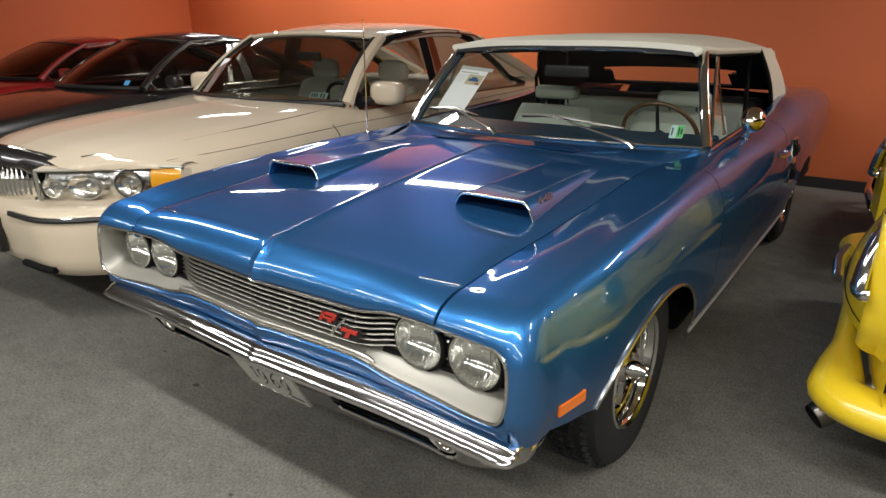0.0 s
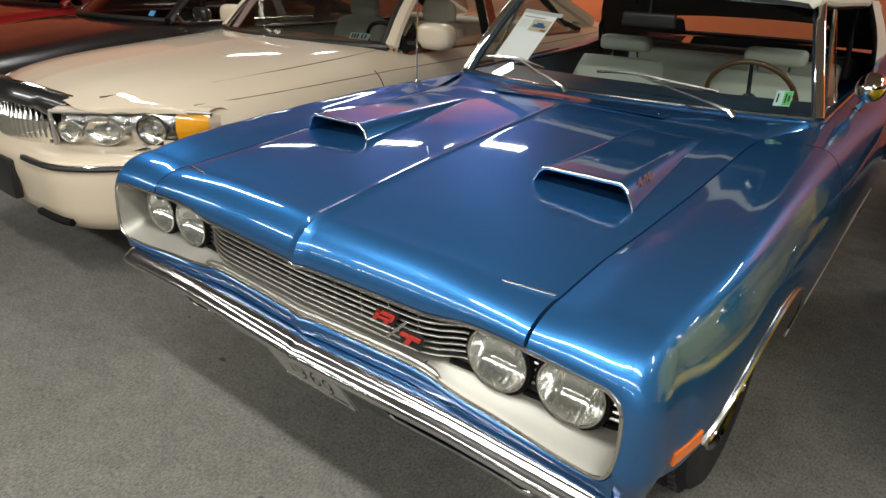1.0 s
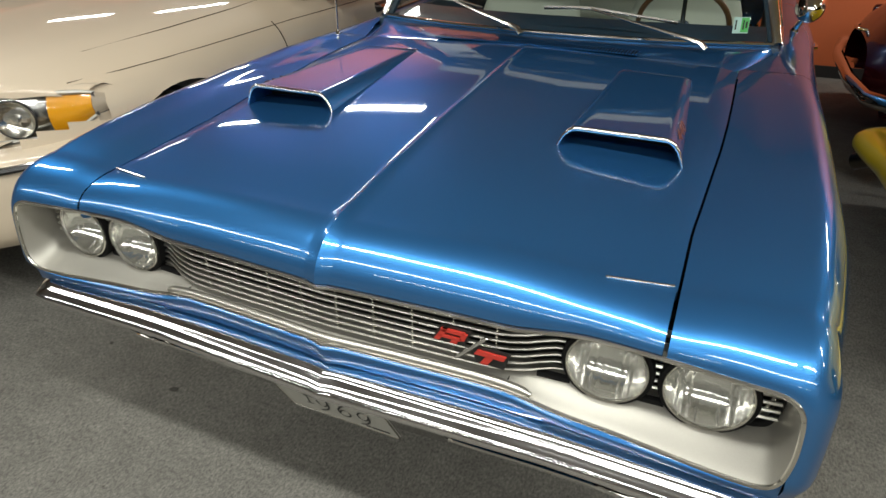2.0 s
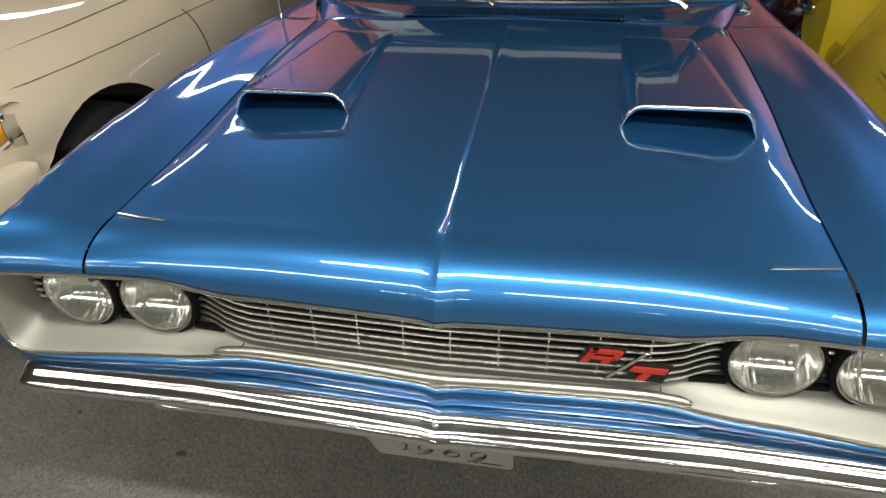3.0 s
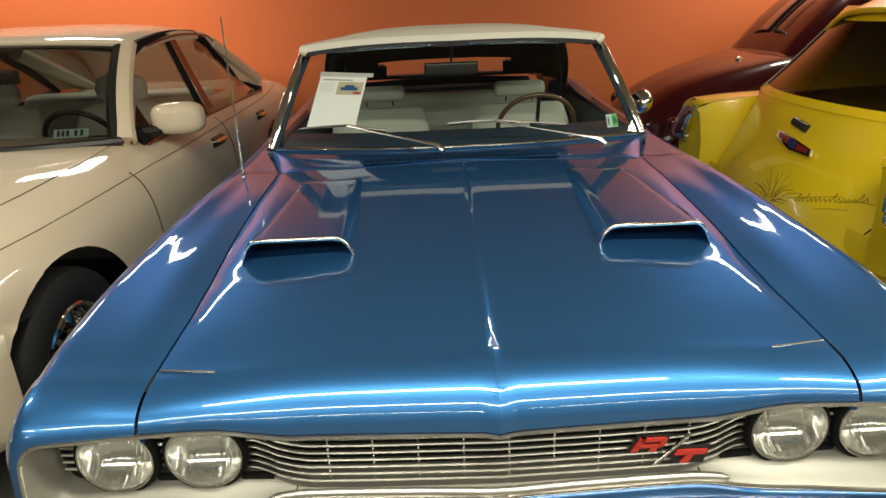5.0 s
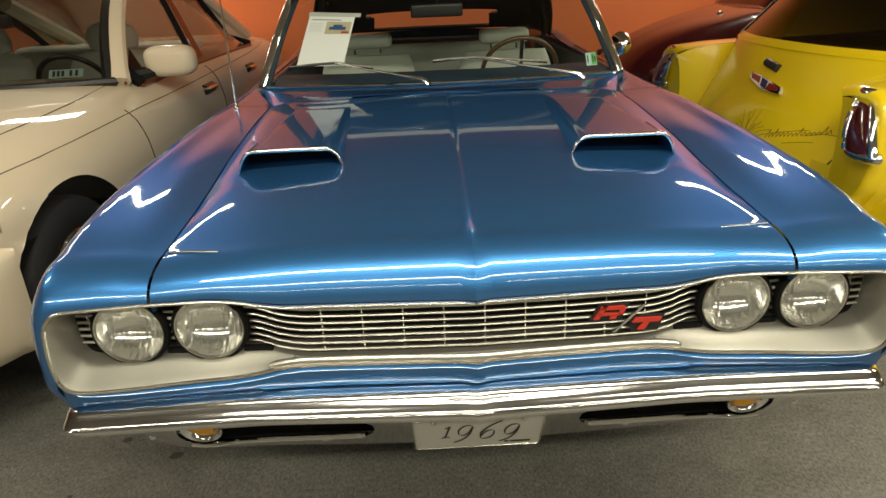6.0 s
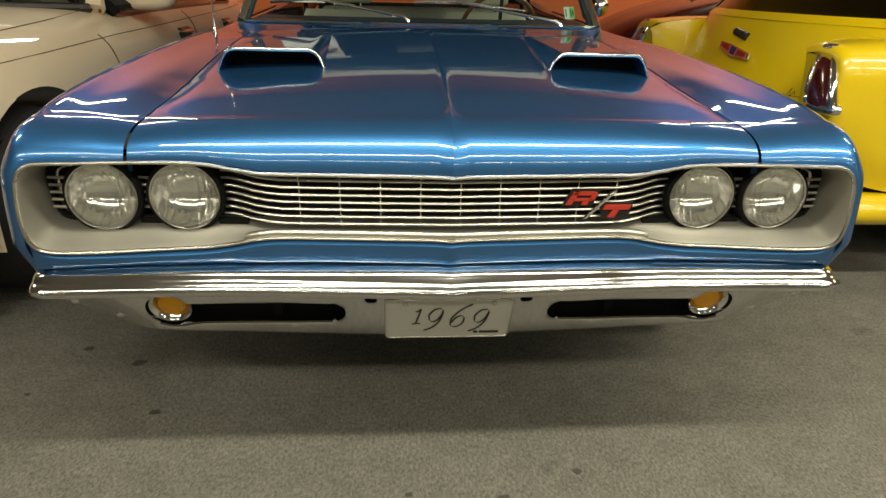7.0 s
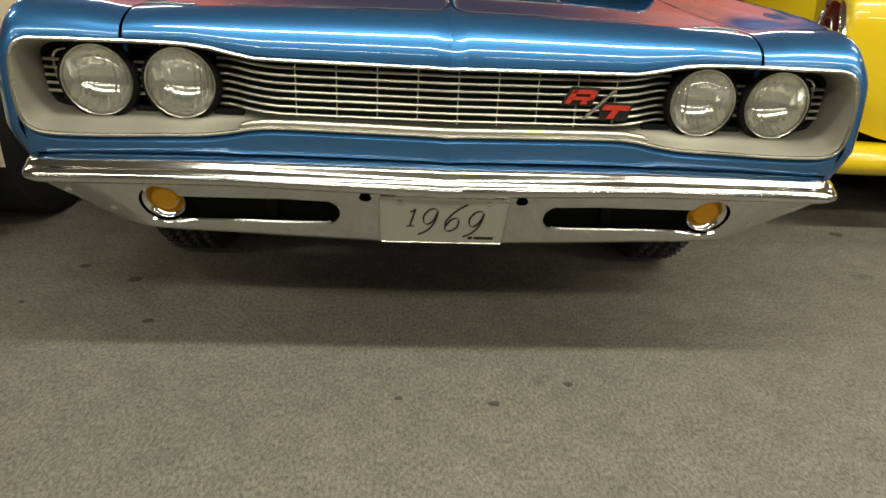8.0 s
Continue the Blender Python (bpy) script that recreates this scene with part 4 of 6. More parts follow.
        part("blade", tube([on_glass(*b0, -0.016), on_glass((b0[0] + tip[0]) / 2, (b0[1] + tip[1]) / 2 + 0.002, -0.022), on_glass(*tip, -0.026), on_glass((b1[0] + tip[0]) / 2, (b1[1] + tip[1]) / 2, -0.022), on_glass(*b1, -0.016)], [0.004, 0.006, 0.007, 0.006, 0.004], 6, 1.0), M_STEEL, wp)
        part("rubber_edge", tube([on_glass(b0[0], b0[1] - 0.006, -0.008), on_glass(*tip, -0.010), on_glass(b1[0], b1[1] - 0.006, -0.008)], 0.004, 6), M_RUBBER, wp)
    # folding top
    def roof_row(y, ze, zc, ue):
        return [(u, y + 0.05 * (1 - (1 - abs(u / ue)) ** 2) * max(0, 1 - (y - 1.95) / 0.5), ze + (zc - ze) * (1 - abs(u / ue) ** 3.2)) for u in np.linspace(-ue, ue, 25)]
    prof_roof = [(1.915, 1.326, 1.346, 0.652), (1.915, 1.340, 1.368, 0.668), (2.0, 1.342, 1.388, 0.676), (2.2, 1.330, 1.392, 0.685), (2.6, 1.322, 1.394, 0.695), (2.95, 1.314, 1.390, 0.702), (3.15, 1.304, 1.386, 0.708), (3.32, 1.294, 1.378, 0.712), (3.45, 1.278, 1.358, 0.714), (3.53, 1.245, 1.316, 0.71)]
    shell = [roof_row(*r) for r in prof_roof]
    low_rows = [[(u * 0.985, y, z - 0.022) for u, y, z in r] for r in shell]
    top = part("folding_top", grid([low_rows[0]] + shell), M_VINYL, car, "white vinyl convertible top")
    part("headliner", grid([[(x, y, z - 0.004) for x, y, z in r] for r in low_rows]), M_CARPETIN, top)
    for s in (1, -1):
        edge = [(s * r[-1][0], r[-1][1], r[-1][2]) for r in shell]
        part("roof_rail", tube([(x * 0.985, y, z - 0.014) for x, y, z in edge], 0.018, 8), M_VINYL, top)
        part("rail_seal", tube([(x * 0.965, y, z - 0.034) for x, y, z in edge[1:]], 0.011, 8), M_DARK, top)
        # quarter flap down to the belt
        rows = []
        for t in np.linspace(0, 1, 10):
            zt = 1.30 + (0.985 - 1.30) * t
            xt = 0.712 + 0.07 * t + 0.018 * math.sin(math.pi * t)
            yf, yr = 3.08 + 0.20 * t ** 1.2, 3.53 + 0.36 * t ** 1.3
            rows.append([(s * (xt - 0.05 * max(0, (k - 0.7) / 0.3) ** 2), yf + (yr - yf) * k, zt - 0.065 * (1 - t) * max(0, (k - 0.5) / 0.5) ** 2) for k in np.linspace(0, 1, 9)])
        part("quarter_flap", grid(rows), M_VINYL, top)
        part("flap_lining", grid([[(x * 0.982, y, z) for x, y, z in r] for r in rows]), M_CARPETIN, top)
        part("flap_seal", tube([(x * 0.985, y - 0.012, z) for x, y, z in [r[0] for r in rows]], 0.011, 8), M_DARK, top)
        part("folding_frame", tube([(s * 0.66, 3.05, 1.30), (s * 0.68, 2.98, 1.10), (s * 0.68, 3.02, 0.93)], 0.013, 8), M_DARK, top)
    # back curtain with a clear window
    rows = []
    for t in np.linspace(0, 1, 12):
        y, z = 3.52 + 0.34 * t, 1.320 - 0.300 * t - 0.02 * math.sin(math.pi * t)
        w = 0.70 + 0.07 * t
        rows.append([(u * w, y - 0.02 * u * u, z - 0.08 * abs(u) ** 3 * (1 - t)) for u in np.linspace(-1, 1, 25)])
    bm = grid(rows)
    hole = [f for f in bm.faces if abs(f.calc_center_median().x) < 0.46 and 1.05 < f.calc_center_median().z < 1.16]
    bmesh.ops.delete(bm, geom=hole, context="FACES")
    lining = bm.copy()
    for v in lining.verts:
        v.co.x *= 0.95
        v.co.y -= 0.014
        v.co.z -= 0.010
    part("back_curtain", bm, M_VINYL, top)
    part("curtain_lining", lining, M_CARPETIN, top)
    # rear deck and interior shell
    deck = [[(u * (0.745 - 0.05 * t), 3.70 + 1.42 * t, 1.0 - 0.07 * t + 0.02 * (1 - u * u)) for u in np.linspace(-1, 1, 15)] for t in np.linspace(0, 1, 12)]
    part("trunk_lid", grid(deck), M_BLUE, car)
    tail = [[(u * (0.77 + 0.09 * math.sin(math.pi * t)), 5.12 + 0.05 * math.sin(t * 3.1), 0.93 - 0.48 * t) for u in np.linspace(-1, 1, 15)] for t in np.linspace(0, 1, 8)]
    part("tail_panel", grid(tail), M_BLUE, car)
    part("cabin_floor", block(-0.78, 0.78, 1.45, 3.7, 0.36, 0.42), M_CARPETIN, car)
    part("firewall", block(-0.70, 0.70, 1.50, 1.54, 0.4, 0.90), M_CARPETIN, car)
    for s in (1, -1):
        part("door_card", block(s * 0.79 - 0.015, s * 0.79 + 0.015, 1.7, 3.6, 0.42, 0.935, 0.01), M_DASH, car, "dark blue inner door trim")
    dash = [[(u, 1.62 + BASE_Y(abs(u)) - 1.585 + t * (0.42 - 0.10 * abs(u)), z) for u in np.linspace(-0.76, 0.76, 21)] for t, z in ((0.0, 0.925), (0.3, 0.945), (0.8, 0.952), (1.0, 0.935), (1.06, 0.88), (1.0, 0.72))]
    part("dashboard", grid(dash), M_DASH, car, "dark blue padded dashboard")
    # seats
    for s in (1, -1):
        x = s * 0.40
        back_rows = []
        for t in np.linspace(0, 1, 9):
            w = 0.29 - 0.02 * t - 0.05 * max(0, t - 0.8) * 5 * 0.6
            z = 0.50 + 0.455 * t
            y = 2.52 + 0.20 * t
            d = 0.08 * (1 - 0.3 * t) * (1 if t < 0.95 else 0.6)
            back_rows.append([(x + w * math.cos(a), y + d * math.sin(a), z) for a in np.linspace(0, 2 * math.pi, 25)[:-1]])
        seat = part("front_seat", grid(back_rows, closed=True, cap=True), M_SEAT, car, "white vinyl bucket seat")
        part("cushion", block(x - 0.27, x + 0.27, 2.05, 2.58, 0.42, 0.58, 0.06, 4), M_SEAT, seat)
        part("headrest", block(x - 0.145, x + 0.145, 2.70, 2.80, 0.992, 1.075, 0.035, 4), M_SEAT, seat)
        for dx in (-0.075, 0.075):
            part("headrest_rod", tube([(x + dx, 2.75, 0.92), (x + dx, 2.75, 1.0)], 0.006, 8), M_CHROME, seat)
    rs = part("rear_seat", block(-0.62, 0.62, 3.30, 3.46, 0.55, 0.955, 0.05, 4), M_SEAT, car, "white vinyl rear bench")
    part("cushion", block(-0.62, 0.62, 2.88, 3.36, 0.42, 0.60, 0.06, 4), M_SEAT, rs)
    part("top_well", block(-0.66, 0.66, 3.47, 3.72, 0.86, 0.972, 0.04, 3), M_CARPETIN, car)
    # steering wheel
    sm = pose(0.425, 2.28, 0.890, -62, 0, 0)
    ring = [tuple(sm @ Vector((0.195 * math.cos(a), 0.195 * math.sin(a), 0))) for a in np.linspace(0, 2 * math.pi, 49)]
    M_WOODRIM = mat("dark_wood_rim", (0.10, 0.055, 0.025), rough=0.3, coat=0.5, vary=0.3, scale=30)
    sw = part("steering_wheel", tube(ring, 0.012, 10, caps=False), M_WOODRIM, car, "thin dark wood steering wheel")
    for a in (0.0, math.pi, -math.pi / 2):
        part("spoke", tube([tuple(sm @ Vector((0.03 * math.cos(a), 0.03 * math.sin(a), -0.02))), tuple(sm @ Vector((0.19 * math.cos(a), 0.19 * math.sin(a), 0)))], 0.010, 8, 0.5), M_STEEL, sw)
    part("column", tube([tuple(sm @ Vector((0, 0, 0.0))), tuple(sm @ Vector((0, 0.0, -0.34)))], 0.035, 14), M_DASH, sw)
    # inside mirror
    im = part("inside_mirror", block(-0.128, 0.118, 2.02, 2.045, 1.185, 1.245, 0.012, 3), M_PLASTIC, car, "dark rear-view mirror")
    part("stalk", tube([(-0.005, 2.035, 1.24), (0.0, 2.02, 1.325)], 0.006, 8), M_PLASTIC, im)
    # outside mirror on the driver's door
    mm = pose(0.897, 2.09, 1.024, -86, 0, -6) @ Matrix.Diagonal((0.88, 0.96, 1.35, 1))
    dm = part("door_mirror", lathe([(0.0, -0.062), (0.020, -0.058), (0.040, -0.044), (0.054, -0.022), (0.060, 0.000), (0.060, 0.006), (0.056, 0.010)], mm, 32), M_CHROME, car, "round chrome door mirror")
    part("mirror_glass", lathe([(0.0, 0.007), (0.057, 0.007)], mm, 32), M_CHROME, dm)
    part("mirror_stalk", tube([(0.862, 2.13, 0.915), (0.868, 2.13, 0.94), (0.888, 2.11, 0.985)], [0.022, 0.012, 0.011], 10), M_CHROME, dm)
    # antenna
    an = part("antenna", tube([(-0.826, 1.40, 0.908), (-0.824, 1.40, 1.15), (-0.822, 1.40, 1.475)], [0.0042, 0.0034, 0.0024], 8), M_CHROME, car, "thin whip aerial on fender")
    part("antenna_base", lathe([(0.018, 0), (0.016, 0.006), (0.009, 0.01), (0.007, 0.03), (0.005, 0.034), (0, 0.036)], pose(-0.826, 1.40, 0.896), 18), M_CHROME, an)
    # info sheet behind the glass and inspection sticker
    c = [on_glass(-0.640, 1.018), on_glass(-0.428, 1.018), on_glass(-0.372, 1.215), on_glass(-0.580, 1.225)]

    def quad(u0, v0, u1, v1, lift):
        def P(u, v):
            a = Vector(c[0]).lerp(Vector(c[1]), u)
            b = Vector(c[3]).lerp(Vector(c[2]), u)
            return a.lerp(b, v) + Vector((0, -0.85, 0.6)) * lift
        return grid([[P(u0, v0), P(u1, v0)], [P(u0, v1), P(u1, v1)]])
    sheet = part("info_sheet", quad(0, 0, 1, 0.97, 0.0), M_PAPER, car, "printed white paper sheet behind windscreen", smooth=False)
    part("clear_sleeve", quad(-0.02, 0.96, 1.12, 1.04, 0.001), mat("clear_sleeve_plastic", (0.55, 0.55, 0.53), rough=0.15, vary=0.05), sheet, smooth=False)
    part("heading_bar", quad(0.08, 0.885, 0.72, 0.905, 0.001), mat("grey_print", (0.32, 0.32, 0.33), rough=0.7), sheet, smooth=False)
    part("photo", quad(0.42, 0.62, 0.96, 0.86, 0.001), mat("photo_ground", (0.60, 0.52, 0.36), rough=0.5, vary=0.3, scale=60), sheet, "small photo with a blue shape", smooth=False)
    part("photo_shape", join(quad(0.50, 0.70, 0.86, 0.76, 0.002), quad(0.58, 0.76, 0.78, 0.80, 0.002)), mat("photo_blue", (0.03, 0.09, 0.25), rough=0.5), sheet, smooth=False)
    part("red_stamp", quad(0.78, 0.635, 0.94, 0.67, 0.002), M_REDINK, sheet, smooth=False)
    part("text_bars", join(*[quad(0.06, v, 0.06 + w, v + 0.008, 0.001) for v, w in ((0.82, 0.28), (0.79, 0.30), (0.76, 0.26), (0.73, 0.30), (0.70, 0.24), (0.67, 0.29))]), mat("pale_print", (0.62, 0.62, 0.63), rough=0.7), sheet, smooth=False)
    c = [on_glass(0.640, 0.972, 0.006), on_glass(0.692, 0.972, 0.012), on_glass(0.690, 1.022, 0.012), on_glass(0.638, 1.022, 0.006)]
    stk = part("inspection_sticker", quad(0, 0, 1, 1, 0.0), mat("sticker_pale_blue", (0.45, 0.62, 0.60), rough=0.5), car, "small blue and green inspection sticker", smooth=False)
    part("green_half", quad(0.5, 0.05, 0.98, 0.95, 0.0012), mat("sticker_green", (0.10, 0.45, 0.12), rough=0.5), stk, smooth=False)
    part("figure_bars", join(quad(0.12, 0.2, 0.22, 0.8, 0.002), quad(0.6, 0.2, 0.7, 0.8, 0.002), quad(0.78, 0.3, 0.9, 0.7, 0.002)), M_INK, stk, smooth=False)
    # wheels
    for y in (0.825, 3.77):
        for s in (1, -1):
            wheel("wheel", car, s * 0.780, y, 0.334, 0.202, 0.215, s, 5, "black tyre on chrome spoked wheel")
    return car


def liner(x, y, r=0.410, w=0.13):
    """The dark upper half of a wheel well."""
    return grid([[(x + dx, y - rr * math.cos(a), 0.34 + rr * 0.72 * math.sin(a)) for a in np.linspace(0, math.pi, 25)] for dx, rr in ((-w, r), (0, r + 0.005), (w, r))])


def edge_x(y, z):
    """Where the flank lies at y and height z."""
    pts = spline([(float(SEC_F[k][0](y)), float(SEC_F[k][1](y))) for k in range(8)], 40)
    zs = [p[1] for p in pts][::-1]
    xs = [p[0] for p in pts][::-1]
    return np.interp(z, zs, xs)


def slab_tri(v):
    bm = bmesh.new()
    bm.faces.new([bm.verts.new(p) for p in v])
    return bm


def door_of(car, s):
    return [o for o in car.children if o.name.startswith("door") and "_" not in o.name][0 if s > 0 else 1]


BLUE = blue_car()


# ---- the neighbouring cars ----
def shell(stations, n, across, arches=()):
    """Half a car body through stations (y, control points from the centre line down to the sill), with wheel openings."""
    ys = [s[0] for s in stations]
    k = len(stations[0][1])
    f = [[curve(ys, [s[1][i][a] for s in stations]) for a in (0, 1)] for i in range(k)]
    rows = []
    for y in np.linspace(ys[0], ys[-1], n + 1):
        rows.append([(x, float(y), z) for x, z in spline([(float(f[i][0](y)), float(f[i][1](y))) for i in range(k)], across)])
    return rows


def greenhouse(car, g, paint, glass_mat, trim, liner_mat):
    """Roof, pillars and panes over a body. g: belt and roof measures in metres."""
    base = lambda u: (u, g["y0"] + (g["y0c"] - g["y0"]) * (abs(u) / g["wb"]) ** 2, g["zb"] - 0.01 * (abs(u) / g["wb"]) ** 2)
    head = lambda u: (u, g["y1"] + (g["y1c"] - g["y1"]) * (abs(u) / g["wt"]) ** 2, g["zf"] - 0.03 * (abs(u) / g["wt"]) ** 2)
    ks = np.linspace(-1, 1, 17)
    rows = [[tuple(Vector(base(k * g["wb"])).lerp(Vector(head(k * g["wt"])), t) + Vector((0, -0.03, 0.02)) * math.sin(math.pi * t)) for k in ks] for t in np.linspace(0, 1, 8)]
    ws = part("windscreen", grid(rows), glass_mat, car, "curved windscreen")
    ws.visible_shadow = False
    part("screen_seal", tube([(x, y + 0.004, z + 0.006) for x, y, z in rows[0]], 0.022, 8), M_PLASTIC, ws)
    for k in (0, -1):
        part("screen_edge", tube([(r[k][0] * (0.965 if "dark" in g else 0.985), r[k][1] + 0.006, r[k][2]) for r in rows], 0.036 if "dark" in g else 0.020, 8, 0.6), M_PLASTIC, ws)
    part("screen_edge", tube([(x * 0.98, y + 0.002, z - 0.014) for x, y, z in rows[-1]], 0.013 if "dark" in g else 0.022, 8), M_PLASTIC, ws)
    part("header_trim", tube([(x, y, z + 0.004) for x, y, z in rows[-1]], 0.016 if "dark" in g else 0.012, 8), paint if "dark" in g else trim, ws)
    # roof
    ys = [g["y1"], g["y1"] + 0.10, (g["y1"] + g["y2"]) / 2, g["y2"] - 0.15, g["y2"]]
    zs = [g["zf"], g["zf"] + 0.03, g["zr"], g["zr"] - 0.025, g["zr"] - 0.07]
    yz = curve(ys, zs)
    roof = []
    for y in np.linspace(ys[0], ys[-1], 18):
        zc, e = float(yz(y)), (y - ys[0]) / (ys[-1] - ys[0])
        w = g["wt"] + 0.02 * math.sin(math.pi * e)
        dy = (g["y1c"] - g["y1"]) * (1 - e)
        roof.append([(k * w, y + dy * k * k, zc - 0.05 * abs(k) ** 3 - (0.02 if abs(k) > 0.99 else 0)) for k in np.linspace(-1, 1, 21)])
    rf = part("roof", grid(roof), paint, car)
    part("headliner", grid([[(x * 0.97, y, z - 0.03) for x, y, z in r] for r in roof]), liner_mat, rf)
    # backlight
    rb = [(k * g["wb"] * 0.86, g["y3"], g["zb"] + 0.02) for k in ks]
    rt = [(k * g["wt"] * 0.95, roof[-1][0][1], g["zr"] - 0.075 - 0.04 * abs(k) ** 3) for k in ks]
    bl = part("rear_window", grid([rb, [tuple(Vector(a).lerp(Vector(b), 0.5) + Vector((0, 0.03, 0.03))) for a, b in zip(rb, rt)], rt]), glass_mat, car)
    bl.visible_shadow = False
    for s in (1, -1):
        k = -1 if s > 0 else 0
        edge = [(r[k][0], r[k][1], r[k][2]) for r in roof]
        a_side = [r[k] for r in rows]
        part("pillar", tube([(x + s * 0.012, y + 0.02, z) for x, y, z in a_side], [0.046] + [0.040 if "dark" in g else 0.030] * (len(a_side) - 1), 8, 0.8), paint, rf)
        rail = [a_side[-1]] + edge[1:]
        part("roof_rail", tube([(x + s * 0.006, y, z - 0.012) for x, y, z in rail], 0.030, 8), paint, rf)
        part("drip_trim", tube([(x + s * 0.034, y + 0.02, z - 0.01) for x, y, z in a_side + edge[2:]], 0.007, 6), trim, rf)
        # side glass from the pillar to the rear quarter
        n = 14
        bot = [(s * g["ws"], g["y0c"] + 0.10 + (g["yq"] - g["y0c"] - 0.10) * t, g.get("zs", g["zb"] - 0.012) + g.get("rise", 0) * t) for t in np.linspace(0, 1, n)]
        tops = []
        for b in bot:
            y = b[1]
            if y < a_side[-1][1] + 0.02:
                t = (y - a_side[0][1]) / (a_side[-1][1] - a_side[0][1])
                t = min(max(t, 0.04), 1)
                tops.append(tuple(Vector(a_side[0]).lerp(Vector(a_side[-1]), t)))
            else:
                q = max(0.0, (y - g["y2"] + 0.35) / max(g["yq"] - g["y2"] + 0.35, 0.01))
                zc = float(yz(min(y, g["y2"]))) - 0.075
                tops.append((s * (g["wt"] + 0.02), y, zc + (g["zb"] + 0.03 - zc) * min(q, 1) ** 1.6 if y > g["y2"] - 0.35 else zc))
        sg = part("side_window", grid([bot, tops]), g.get("side", glass_mat), car)
        sg.visible_shadow = False
        part("belt_trim", tube([(x + s * 0.008, y, z - 0.004) for x, y, z in bot], 0.010, 6), trim, sg)
        part("window_frame", tube([(x + s * 0.004, y, z) for x, y, z in [bot[0]] + tops + [bot[-1]]], 0.027 if "dark" in g else 0.014, 6), M_DARK if "dark" in g else trim, sg)
        yb = g["yb"]
        part("door_pillar", grid([[(s * (g["ws"] + 0.004), yb, g["zb"]), (s * (g["ws"] + 0.004), yb + 0.10, g["zb"])], [(s * (g["wt"] + 0.026), yb + 0.03, g["zr"] - 0.075), (s * (g["wt"] + 0.026), yb + 0.11, g["zr"] - 0.075)]]), g.get("bpillar", M_PLASTIC), sg)
        if "dark" in g:
            part("door_pillar", grid([[(s * (g["ws"] + 0.003), yb - g["dark"], g["zb"] - 0.03), (s * (g["ws"] + 0.003), yb, g["zb"] - 0.03)], [(s * (g["wt"] + 0.025), yb - g["dark"] * 0.7, g["zr"] - 0.078), (s * (g["wt"] + 0.025), yb + 0.03, g["zr"] - 0.078)]]), M_DARK, sg, "black door pillar")
        # rear quarter
        j = max(i for i, b in enumerate(bot) if b[1] < g["y2"] - 0.3)
        m = len(tops) - j
        low = [(s * (g["wt"] + (g["wb"] * 0.9 - g["wt"]) * i / max(m - 1, 1)), edge[-1][1] + (g["y3"] - edge[-1][1]) * i / max(m - 1, 1), edge[-1][2] - 0.01 + (g["zb"] + 0.02 - edge[-1][2]) * i / max(m - 1, 1)) for i in range(m)]
        part("rear_quarter", grid([list(tops[j:]), low]), paint, rf)
        part("rear_pillar", tube([tuple(p) for p in low], 0.05, 8), paint, rf)
        part("pillar_lining", tube([(p[0] * 0.94, p[1] - 0.03, p[2] - 0.01) for p in low], 0.056, 8), liner_mat, rf)


def car_seats(car, material, xs, y, ytop, zb, ztop):
    for x in xs:
        lean = [(0.5, 0.25, -0.06, 0.10), (zb - 0.32, 0.28, -0.02, 0.11), (zb - 0.12, 0.275, 0.03, 0.10), (zb - 0.03, 0.24, 0.05, 0.085), (zb, 0.17, 0.06, 0.05), (zb + 0.004, 0.0, 0.06, 0.0)]
        ring = [[(x + w * math.copysign(abs(math.cos(a)) ** 0.6, math.cos(a)), y + 0.10 + dy + d * math.copysign(abs(math.sin(a)) ** 0.7, math.sin(a)), z) for a in np.linspace(0, 2 * math.pi, 33)] for z, w, dy, d in lean]
        s = part("seat", grid(ring), material, car, "padded front seat")
        hr = [(zb - 0.01, 0.10, 0.03), (zb + 0.02, 0.145, 0.055), ((zb + ztop) / 2, 0.155, 0.06), (ztop - 0.025, 0.135, 0.05), (ztop, 0.08, 0.025), (ztop + 0.003, 0.0, 0.0)]
        part("headrest", grid([[(x + w * math.copysign(abs(math.cos(a)) ** 0.7, math.cos(a)), ytop + 0.055 + d * math.sin(a), z) for a in np.linspace(0, 2 * math.pi, 29)] for z, w, d in hr]), material, s)


M_SILVER = mat("lamp_silver", (0.80, 0.80, 0.78), rough=0.22, metal=1.0, vary=0.35, scale=22)
M_CLEAR = glass("clear_lamp_cover", (0.93, 0.93, 0.92))


# Brown for panel gaps and for the shade drawn along the crease.
M_SEAM = mat("panel_gap_and_crease_shade", (0.10, 0.075, 0.05), rough=0.7, vary=0.2, scale=12, spec=0.2)


